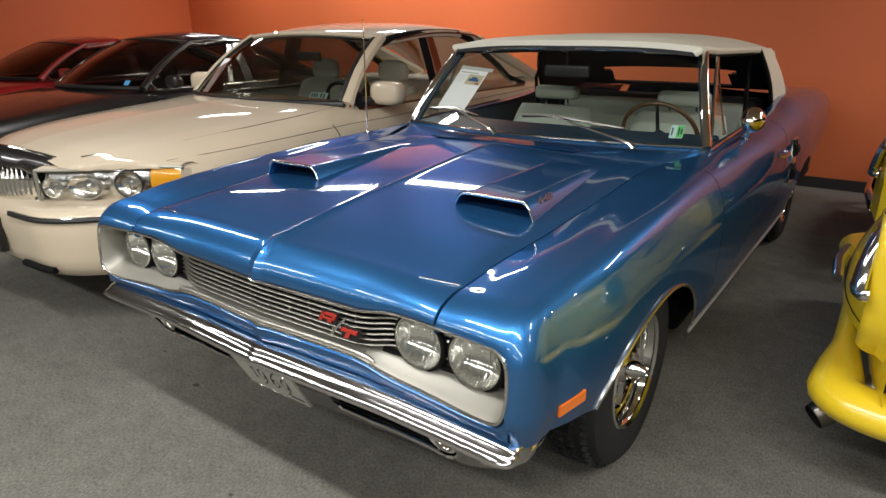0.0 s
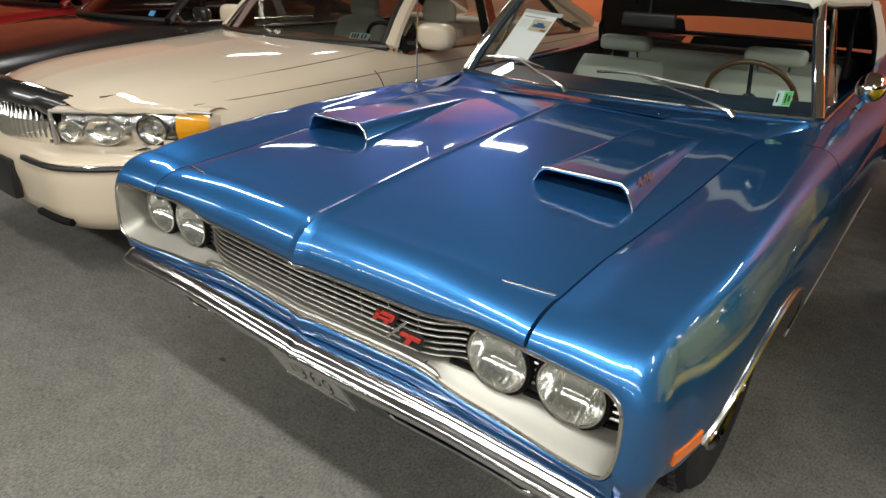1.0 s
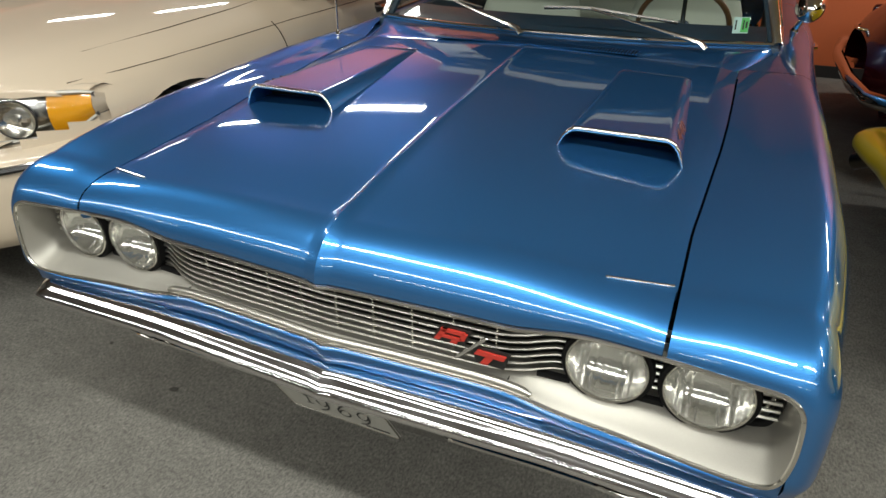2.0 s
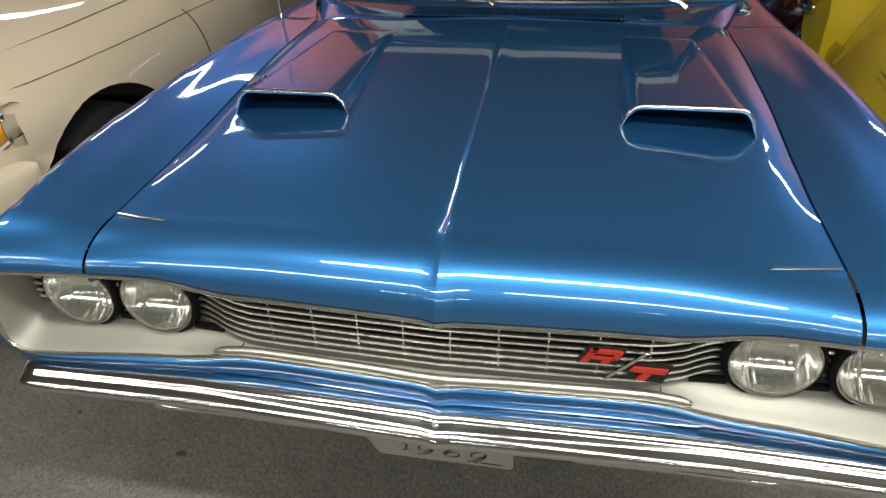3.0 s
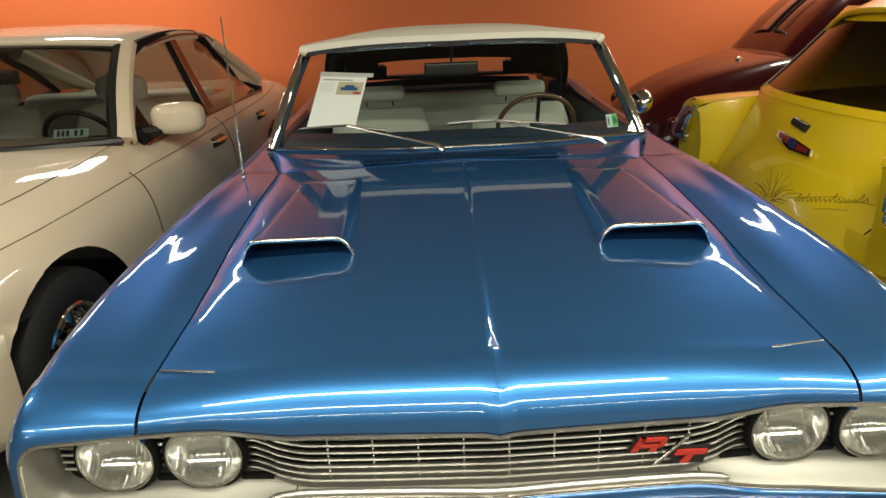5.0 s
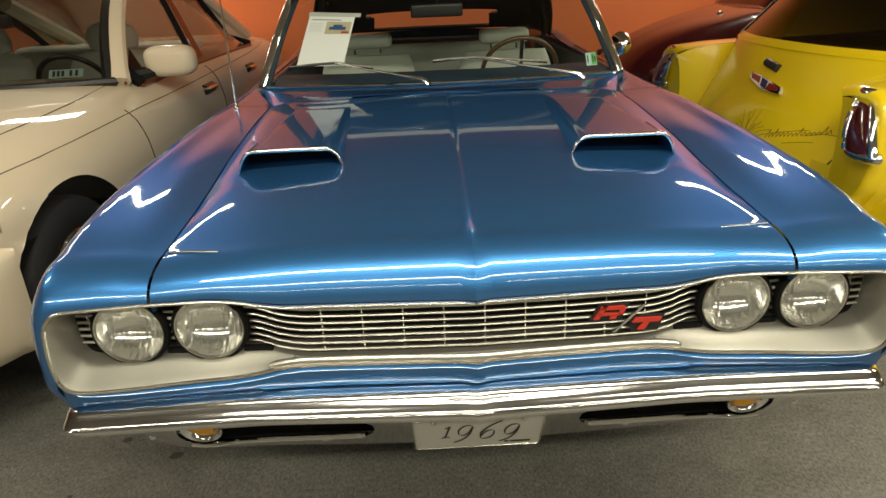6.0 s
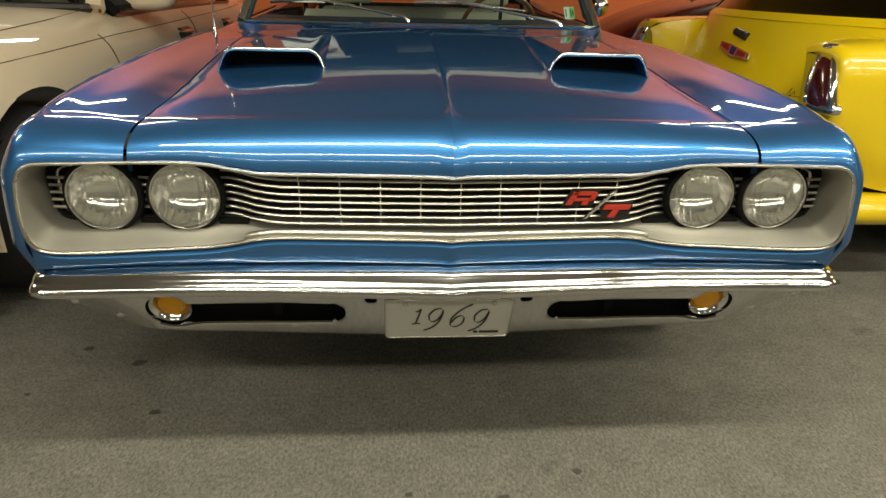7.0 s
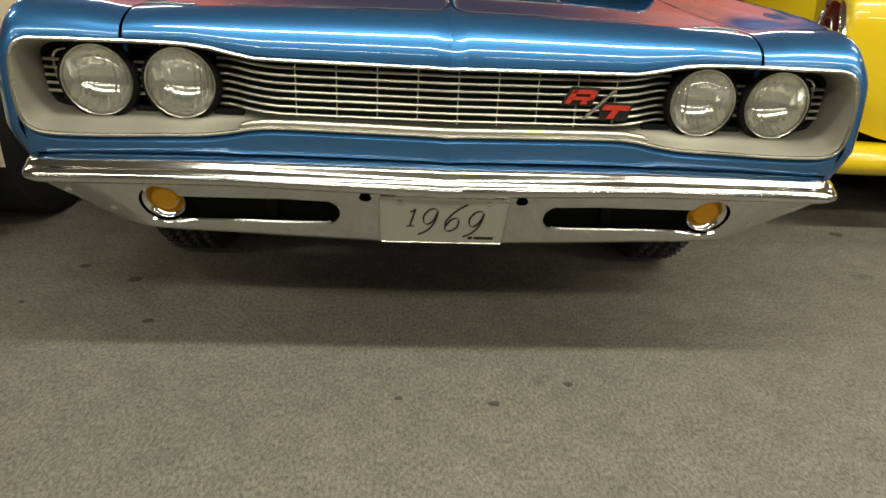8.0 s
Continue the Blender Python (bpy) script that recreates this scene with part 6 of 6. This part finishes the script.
def yellow_delivery():
    """Seen from its rounded tail; d runs forward from the tail, u across."""
    car = thing("delivery_car", "bright yellow rounded vintage sedan delivery, seen tail-on", "car", m=pose(1.34, 1.90, 0, 0, 0, -87.7))
    # rear fenders and flanks: control points from the inner shoulder round to the sill
    st = [
        (0.14, [(0.70, 0.925), (0.76, 0.940), (0.82, 0.938), (0.875, 0.905), (0.895, 0.82), (0.890, 0.70), (0.875, 0.60), (0.83, 0.50)]),
        (0.30, [(0.68, 0.950), (0.76, 0.958), (0.83, 0.950), (0.895, 0.910), (0.918, 0.82), (0.915, 0.70), (0.905, 0.55), (0.88, 0.42)]),
        (0.70, [(0.70, 0.965), (0.77, 0.968), (0.84, 0.958), (0.910, 0.915), (0.932, 0.82), (0.93, 0.68), (0.92, 0.50), (0.89, 0.36)]),
        (1.60, [(0.72, 0.975), (0.78, 0.975), (0.85, 0.962), (0.915, 0.915), (0.938, 0.82), (0.938, 0.66), (0.925, 0.48), (0.89, 0.30)]),
        (3.20, [(0.72, 0.975), (0.78, 0.975), (0.85, 0.962), (0.915, 0.915), (0.938, 0.82), (0.938, 0.66), (0.925, 0.48), (0.89, 0.30)]),
        (4.85, [(0.55, 0.90), (0.70, 0.92), (0.80, 0.91), (0.86, 0.87), (0.88, 0.80), (0.87, 0.66), (0.86, 0.5), (0.84, 0.40)]),
    ]
    rows = [[(0.70 + (x - 0.70) * 1.42, y, z) for x, y, z in r] for r in shell(st, 80, 34)]
    for s in (1, -1):
        bm = cut_arches(grid(rows), [(1.15, 0.30, 0.40, 0.36), (4.05, 0.33, 0.40, 0.38)], 0.5)
        fd = part("rear_fender", bm if s > 0 else mirrored(bm), M_YELLOW, car)
        first = rows[0]
        cap = []
        for t in range(9):
            a = t / 8 * math.pi / 2
            cap.append([(0.87 + (x - 0.87) * (1 - 0.24 * (1 - math.cos(a))) , 0.14 - 0.055 * math.sin(a), 0.72 + (z - 0.72) * (1 - 0.16 * (1 - math.cos(a)))) for x, y, z in first])
        bm = grid(cap)
        part("fender_end", bm if s > 0 else mirrored(bm), M_YELLOW, fd)
        back = grid([[(x, y, z) for x, y, z in cap[-1]], [(0.84, 0.095, 0.90 - 0.38 * i / 34) for i in range(35)]])
        part("fender_face", back if s > 0 else mirrored(back), M_YELLOW, fd)
        # inner wall of the fender, between lamp and tail panel
        depths = [cap[-1][0]] + [r[0] for r in rows if r[0][1] < 0.62]
        wall = [[(0.84, 0.096, z) for z in (0.905, 0.88, 0.82, 0.70, 0.52)]]
        for x, y, z in depths:
            wall.append([(x, y, z - 0.002), (x - 0.010, y + 0.012, z - 0.025), (x - 0.018, y + 0.022, z - 0.09), (x - 0.026, y + 0.03, 0.70), (x - 0.03, y + 0.03, 0.50)])
        bm = grid(wall)
        part("fender_inner", bm if s > 0 else mirrored(bm), M_YELLOW, fd)
        # upright tail lamp in a chrome surround
        lamp_rows = []
        for t in np.linspace(0, 1, 12):
            z = 0.722 + 0.200 * t
            w = 0.070 - 0.046 * t ** 2
            d = 0.066 + 0.050 * t ** 2.0
            lamp_rows.append([(s * (0.912 + w * math.cos(a) - 0.075 * t), d - 0.024 * math.sin(a) * (1 - 0.5 * t), z) for a in np.linspace(0, math.pi, 13)])
        tl = part("tail_lamp", grid(lamp_rows), M_REDLENS, car, "dark red tail lamp, chrome surround")
        hoop = [r[0] for r in lamp_rows] + lamp_rows[-1][3:10:3] + [r[-1] for r in lamp_rows[::-1]]
        part("chrome_hoop", tube(hoop, 0.016, 10), M_CHROME, tl)
        part("chrome_foot", tube([(s * (0.912 + 0.074 * math.cos(a)), 0.082 - 0.026 * math.sin(a), 0.716) for a in np.linspace(-0.2, math.pi + 0.2, 14)], 0.016, 10, 1.2), M_CHROME, tl)
        wheel("wheel", car, s * 0.77, 1.15, 0.33, 0.19, 0.2, s, 5, "black tyre with bright wheel", False, False)
        wheel("wheel", car, s * 0.77, 4.05, 0.33, 0.19, 0.2, s, 5, "black tyre with bright wheel", False, False)
    # tail panel between the fenders, bowed in plan and profile
    prof = curve([0.40, 0.50, 0.60, 0.72, 0.83, 0.91, 0.99, 1.04], [0.030, 0.045, 0.085, 0.145, 0.205, 0.245, 0.290, 0.330])

    def tail(u, z):
        return float(prof(z)) + 0.16 * (abs(u) / 0.74) ** 2.6
    us = np.linspace(-0.745, 0.745, 41)
    body = part("tail_door", grid([[(u, tail(u, z), z) for u in us] for z in np.linspace(0.42, 1.00, 22)]), M_YELLOW, car)
    for s in (1, -1):
        if s > 0:
            part("door_seam", tube([(s * u, tail(u, z) - 0.001, z) for u, z in ((0.56, 0.45), (0.60, 0.58), (0.66, 0.72), (0.71, 0.86), (0.735, 0.99))], 0.003, 6), M_DARK, body)
        shoulder = [[(s * (0.735 + 0.01 * k), tail(0.74, z) + 0.02 * k, z) for k in range(3)] for z in np.linspace(0.42, 1.0, 14)]
        part("inner_shoulder", grid(shoulder), M_YELLOW, body)
    part("door_seam", tube([(u, tail(u, 0.45) - 0.001, 0.45) for u in np.linspace(-0.44, 0.56, 9)], 0.003, 6), M_DARK, body)
    # key lock, handle with shield-shaped enamel emblem
    lk = part("door_lock", tube([(-0.05, tail(0, 0.912) - 0.006, 0.920), (0.06, tail(0.05, 0.905) - 0.006, 0.902)], 0.020, 10), M_PLASTIC, body, "small dark oval lock")
    hd = part("door_handle", slab([(-0.14, 0.034), (-0.04, 0.026), (0.15, -0.004), (0.16, -0.034), (0.0, -0.034), (-0.13, 0.004)], 0.018, pose(0.035, tail(0, 0.835) - 0.006, 0.835) @ pose(0, 0, 0, 68, 0, 0), 0.003), M_CHROME, body, "chrome handle with coloured enamel")
    em = pose(0.035, tail(0, 0.835) - 0.006, 0.835) @ pose(0, 0, 0, 68, 0, 0) @ pose(0, 0, 0.0185)
    part("enamel_red", slab([(-0.12, 0.028), (-0.04, 0.020), (-0.03, -0.010), (-0.11, 0.006)], 0.001, em), M_DULLRED, hd, smooth=False)
    part("enamel_blue", slab([(-0.022, 0.018), (0.035, 0.008), (0.035, -0.026), (-0.01, -0.020)], 0.001, em), mat("blue_enamel", (0.012, 0.02, 0.12), rough=0.3), hd, smooth=False)
    part("enamel_red", slab([(0.05, 0.004), (0.13, -0.008), (0.13, -0.026), (0.05, -0.026)], 0.001, em), M_DULLRED, hd, smooth=False)
    # painted flourish and lettering strokes that cannot be read
    M_BROWNINK = mat("brown_pinstripe", (0.16, 0.09, 0.01), rough=0.5)
    rnd = random.Random(4)

    def stroke(pts, r=0.0016, rise=0.0):
        return tube([(u, tail(u, z + rise * (u - 0.25)) - 0.0008, z + rise * (u - 0.25)) for u, z in pts], r, 5)
    fl = []
    for k in range(18):
        a = radians(15 + 150 * k / 17)
        l = rnd.uniform(0.07, 0.155)
        c = 0.10 + rnd.uniform(-0.015, 0.015)
        fl.append(stroke([(c + l * 0.25 * math.cos(a), 0.585 + 0.02 * math.sin(a)), (c + l * 0.7 * math.cos(a), 0.585 + l * 0.62 * math.sin(a)), (c + l * math.cos(a) * 1.3, 0.585 + l * math.sin(a) * (0.80 if abs(math.cos(a)) > 0.6 else 1.0))], 0.0011))
    part("painted_flourish", join(*fl), M_BROWNINK, body, "thin brown painted grass flourish")
    sc = [stroke([(0.20, 0.640), (0.30, 0.648), (0.42, 0.652), (0.60, 0.640)], 0.0015, 0.24), stroke([(0.44, 0.628), (0.52, 0.632), (0.58, 0.620)], 0.0014, 0.24)]
    for k in range(15):
        u = 0.25 + k * 0.020
        h = 0.032 if k in (0, 2, 8, 13) else rnd.uniform(0.008, 0.018)
        sc.append(stroke([(u, 0.628), (u + 0.010, 0.632 + h), (u + 0.014, 0.640), (u + 0.020, 0.630)], 0.0015, 0.24))
    sc.append(stroke([(0.36, 0.600), (0.43, 0.602), (0.50, 0.598)], 0.0012, 0.24))
    part("painted_lettering", join(*sc), M_BROWNINK, body, "brown painted script strokes, unreadable")
    # bumper in body colour with swollen ends
    plan = spline([(0.0, 0.065), (0.45, 0.052), (0.70, 0.022), (0.83, 0.012), (0.905, 0.05), (0.955, 0.15), (0.975, 0.34), (0.985, 0.55), (0.985, 0.70)], 46)
    half = []
    for k, (u, d) in enumerate(plan):
        a, b = plan[max(k - 1, 0)], plan[min(k + 1, len(plan) - 1)]
        n = Vector((b[1] - a[1], -(b[0] - a[0]))).normalized()
        swell = math.sin(min(max((u - 0.5) / 0.42, 0), 1) * math.pi / 2) * max(0.0, 1 - max(0, d - 0.3) / 0.6)
        h, th = 0.056 + 0.008 * swell, 0.046 + 0.040 * swell
        half.append([(u - n.x * 0.030 * swell + n.x * th * math.cos(q), d + 0.026 - n.y * 0.030 * swell + n.y * th * math.cos(q), 0.330 + h * math.sin(q)) for q in np.linspace(0, 2 * math.pi, 21)[:-1]])
    brow = [[(-x, y, z) for x, y, z in r] for r in half[::-1]][:-1] + half
    part("rear_bumper", grid(brow, closed=True, cap=True), M_YELLOW, car, "smooth yellow painted rear bumper")
    part("lower_pan", grid([[(u, 0.125 + 0.05 * (abs(u) / 0.98) ** 3 + dd, z) for dd, z in ((0.02, 0.60), (0.0, 0.54), (0.0, 0.42), (0.01, 0.34), (0.10, 0.28))] for u in np.linspace(-0.98, 0.98, 25)]), M_YELLOW, car)
    part("plate_lamp_guard", tube([(-0.10, tail(0, 0.50) - 0.02, 0.53), (0.0, tail(0, 0.48) - 0.04, 0.50), (0.12, tail(0, 0.46) - 0.03, 0.46)], 0.022, 10), M_CHROME, body)
    for s in (1, -1):
        m = pose(s * 0.85, 0.022, 0.222) @ pose(0, 0, 0, 0, 0, 38 * s) @ pose(0, 0, 0, -62, 0, 0)
        e = part("exhaust_pipe", lathe([(0.040, 0.0), (0.043, 0.004), (0.043, 0.24), (0.040, 0.24)], m, 24), M_PIPE, car, "round exhaust tip, dark reflections in its colour")
        part("pipe_bore", lathe([(0.0, 0.05), (0.036, 0.05), (0.040, 0.001)], m, 24), M_DARK, e)
    # window frame, glass and roof
    def ring(t):
        """Outline of the tail window zone: t from belt to roof."""
        z = 0.985 + 0.44 * t
        d0 = 0.280 + 0.42 * t - 0.06 * t * t
        w = 0.76 - 0.20 * t
        return [(u * w, d0 + (0.17 - 0.05 * t) * abs(u) ** 2.4, z) for u in np.linspace(-1, 1, 33)]
    rows = [ring(t) for t in np.linspace(0, 0.96, 14)]
    bm = grid(rows)
    bm2 = bm.copy()
    inside = lambda f: abs(f.calc_center_median().x) < 0.70 - 0.42 * (f.calc_center_median().z - 0.985) and 1.01 < f.calc_center_median().z < 1.335
    bmesh.ops.delete(bm, geom=[f for f in bm.faces if inside(f)], context="FACES")
    bmesh.ops.delete(bm2, geom=[f for f in bm2.faces if not inside(f)], context="FACES")
    part("window_surround", bm, M_YELLOW, body)
    tw = part("tail_window", bm2, M_SMOKE, body, "dark tinted tail window")
    tw.visible_shadow = False
    for s in (1, -1):
        part("window_gasket", tube([(s * (0.700 - 0.42 * (z - 0.985)), ring((z - 0.985) / 0.44)[16][1] + (0.17 - 0.05 * (z - 0.985) / 0.44) * ((0.70 - 0.42 * (z - 0.985)) / (0.76 - 0.2 * (z - 0.985) / 0.44)) ** 2.4 - 0.004, z) for z in np.linspace(1.005, 1.34, 9)], 0.008, 6), M_STEEL, tw)
    roof = []
    for d in np.linspace(0.58, 3.4, 24):
        e = min((d - 0.58) / 0.5, 1)
        zc = 1.405 + 0.115 * math.sin(e * math.pi / 2) - 0.10 * max(0, (d - 2.9) / 0.5) ** 2
        roof.append([(k * (0.60 + 0.10 * e), d + 0.10 * k * k * (1 - e), zc - 0.13 * abs(k) ** 3.5) for k in np.linspace(-1, 1, 25)])
    rf = part("roof", grid(roof), M_YELLOW, car)
    part("roof_gutter", tube([(p[0], p[1] - 0.006, p[2] - 0.012) for p in roof[0]], 0.014, 8), M_YELLOW, rf)
    for s in (1, -1):
        k = -1 if s > 0 else 0
        side = []
        for r in roof:
            p = r[k]
            side.append([p, (p[0] * 1.06, p[1], 1.22), (s * 0.775, p[1] if p[1] > 0.75 else p[1], 0.97)])
        side.insert(0, [rows[-1][k], rows[7][k], rows[0][k]])
        part("side_panel", grid(side), M_YELLOW, car)
        part("gutter", tube([(p[k][0], p[k][1], p[k][2]) for p in roof], 0.012, 8), M_YELLOW, rf)
    part("front_clip", block(-0.85, 0.85, 3.4, 4.85, 0.35, 0.93, 0.1, 3), M_YELLOW, car)
    # Added dark sheet that keeps the wall from showing through the tail window.
    part("bulkhead", block(-0.74, 0.74, 2.3, 2.34, 0.42, 1.44), M_CARPETIN, car)
    part("load_floor", block(-0.80, 0.80, 0.45, 3.4, 0.34, 0.42), M_CARPETIN, car)
    part("brake_lamp", slab([(-0.07, -0.012), (0.07, -0.012), (0.07, 0.012), (-0.07, 0.012)], 0.02, pose(0.12, 0.62, 1.30) @ FACE, 0.004), M_CHROME, car, "bright strip lamp inside the tail window")
    return car


yellow_delivery()


def maroon_car():
    """A rounded vintage sedan; d runs forward from its tail, which faces the aisle."""
    car = thing("vintage_car", "dark maroon rounded vintage sedan beside the orange wall", "car", m=pose(1.40, 4.18, 0, 0, 0, -90))
    st = [
        (0.00, [(0, 0.62), (0.15, 0.615), (0.30, 0.60), (0.42, 0.56), (0.48, 0.50), (0.50, 0.45), (0.50, 0.42), (0.48, 0.38)]),
        (0.10, [(0, 0.76), (0.20, 0.755), (0.38, 0.73), (0.52, 0.67), (0.58, 0.58), (0.62, 0.50), (0.62, 0.42), (0.60, 0.34)]),
        (0.35, [(0, 0.91), (0.25, 0.90), (0.44, 0.86), (0.58, 0.78), (0.64, 0.68), (0.68, 0.55), (0.69, 0.44), (0.68, 0.32)]),
        (0.80, [(0, 1.045), (0.28, 1.035), (0.50, 1.00), (0.62, 0.92), (0.68, 0.78), (0.72, 0.62), (0.73, 0.46), (0.72, 0.30)]),
        (1.10, [(0, 1.09), (0.30, 1.085), (0.54, 1.06), (0.66, 0.99), (0.72, 0.82), (0.75, 0.64), (0.76, 0.46), (0.74, 0.28)]),
        (3.4, [(0, 1.08), (0.30, 1.075), (0.56, 1.06), (0.70, 1.02), (0.76, 0.86), (0.79, 0.66), (0.80, 0.46), (0.78, 0.28)]),
        (4.8, [(0, 0.95), (0.18, 0.94), (0.28, 0.88), (0.34, 0.8), (0.36, 0.7), (0.38, 0.6), (0.38, 0.5), (0.38, 0.4)]),
    ]
    part("body", grid(shell(st, 70, 32), mirror=True), M_MAROON, car, smooth=60)
    # pontoon rear fenders
    for s in (1, -1):
        rows = []
        for t in np.linspace(0, 1, 26):
            d = 0.10 + 1.55 * t
            r = math.sin(math.pi * min(max(t, 0.0), 1)) ** 0.55
            h = 0.30 + 0.52 * r * (1 - 0.15 * t)
            w = 0.10 + 0.17 * r
            rows.append([(s * (0.66 + w * math.cos(a)), d, 0.28 + (h - 0.28) * math.sin(a) ** 0.8) for a in np.linspace(0.02, math.pi - 0.02, 18)])
        fd = part("rear_fender", grid(rows), M_MAROON, car)
        part("chrome_strip", tube([(s * (0.935), 0.30 + 0.1 * i, 0.60) for i in range(9)], 0.008, 6), M_CHROME, fd)
        part("tail_lamp", blob((s * 0.74, 0.18, 0.66), (0.035, 0.05, 0.05)), M_REDLENS, fd)
        part("belt_strip", tube([(s * 0.705, 1.0 + 0.3 * i, 0.99 + 0.003 * i) for i in range(6)], 0.008, 6), M_CHROME, car)
        wheel("wheel", car, s * 0.72, 0.95, 0.33, 0.2, 0.17, s, 5, "black tyre with bright wheel", False, False)
        wheel("wheel", car, s * 0.72, 3.9, 0.33, 0.2, 0.17, s, 5, "black tyre with bright wheel", False, False)
    # rounded cabin with split rear window and side windows
    def cab(d):
        e = min(max((d - 1.02) / 0.75, 0), 1)
        f = max(0, (d - 2.6) / 0.8)
        z = 1.03 + 0.58 * math.sin(e * math.pi / 2) ** 0.85 - 0.45 * f ** 2
        w = 0.45 + 0.17 * math.sin(e * math.pi / 2)
        return z, w
    rows = []
    for d in np.linspace(1.02, 3.4, 36):
        z, w = cab(d)
        rows.append([(w * 1.12, d, 0.99), (w * 1.08, d, 1.03 + (z - 1.03) * 0.35), (w, d, 1.03 + (z - 1.03) * 0.70), (w * 0.82, d, 1.03 + (z - 1.03) * 0.92), (w * 0.45, d, z - 0.005), (0, d, z)])
    rows = [spline(r, 16) for r in rows]
    cabin = part("cabin", grid(rows, mirror=True), M_MAROON, car, smooth=60)
    M_DGLASS = mat("dark_reflecting_glass", (0.012, 0.011, 0.011), rough=0.06, coat=1.0, vary=0.1)
    for s in (1, -1):
        pane = []
        for d in np.linspace(1.16, 1.50, 8):
            z, w = cab(d)
            q = (d - 1.16) / 0.34
            pane.append([(s * (0.04 + (w * 0.70 - 0.04) * k), d - 0.012, z - (0.006 + 0.10 * k ** 3)) for k in np.linspace(0, 1, 8)])
        rw = part("rear_pane", grid(pane), M_DGLASS, cabin, "dark split rear window pane")
        loop = pane[0] + [r[-1] for r in pane[1:]] + pane[-1][::-1][1:] + [r[0] for r in pane[::-1][1:]]
        part("pane_frame", tube([(x, y - 0.004, z) for x, y, z in loop], 0.010, 6, caps=False), M_PLASTIC, rw)
        for d0, d1 in ((1.62, 2.15), (2.25, 2.85)):
            pane = []
            for d in np.linspace(d0, d1, 6):
                z, w = cab(d)
                pane.append([(s * (w * (1.115 - 0.10 * k) + 0.004), d, 1.09 + (z - 1.03) * 0.60 * k) for k in np.linspace(0, 1, 6)])
            sw = part("side_pane", grid(pane), M_DGLASS, cabin, "dark side window pane")
            loop = pane[0] + [r[-1] for r in pane[1:]] + pane[-1][::-1][1:] + [r[0] for r in pane[::-1][1:]]
            part("pane_frame", tube(loop, 0.010, 6, caps=False), M_PLASTIC, sw)
    part("trunk_handle", tube([(0.05, 0.02, 0.64), (0.05, -0.03, 0.65), (-0.03, -0.04, 0.655), (-0.07, -0.02, 0.66)], 0.011, 8), M_CHROME, car, "chrome trunk handle")
    part("trunk_hinge", blob((0.25, 0.80, 1.045), (0.02, 0.02, 0.016)), M_CHROME, car)
    bp = part("rear_bumper", tube([(-0.96, 0.10, 0.40), (-0.84, 0.0, 0.40), (-0.4, -0.05, 0.40), (0.4, -0.05, 0.40), (0.84, 0.0, 0.40), (0.96, 0.10, 0.40)], 0.034, 12, 1.3), M_CHROME, car, "chrome rear bumper")
    return car


maroon_car()

# ---- carpet marks ----
rnd = random.Random(11)
M_SPOT = mat("dark_carpet_stain", (0.085, 0.08, 0.07), rough=0.95, vary=0.3, scale=40, bump=0.6, bump_scale=500, spec=0.1)
for x, y, r in ((-0.785, 0.209, 0.011), (-1.106, 0.547, 0.013), (-0.916, 0.461, 0.015), (-1.17, 0.305, 0.006), (0.131, -0.147, 0.010), (0.323, -0.067, 0.009), (-0.093, -0.129, 0.007), (1.695, 0.992, 0.022)):
    ol = []
    for k in range(14):
        a = 2 * math.pi * k / 14
        q = r * rnd.uniform(0.7, 1.2)
        ol.append((x + q * math.cos(a) * 1.4, y + q * math.sin(a)))
    tagged(link("carpet_spot", slab(ol, 0.0015, pose(0, 0, 0.0004)), M_SPOT, smooth=False), "small dark stain on the grey carpet", "stain", "carpet stains")
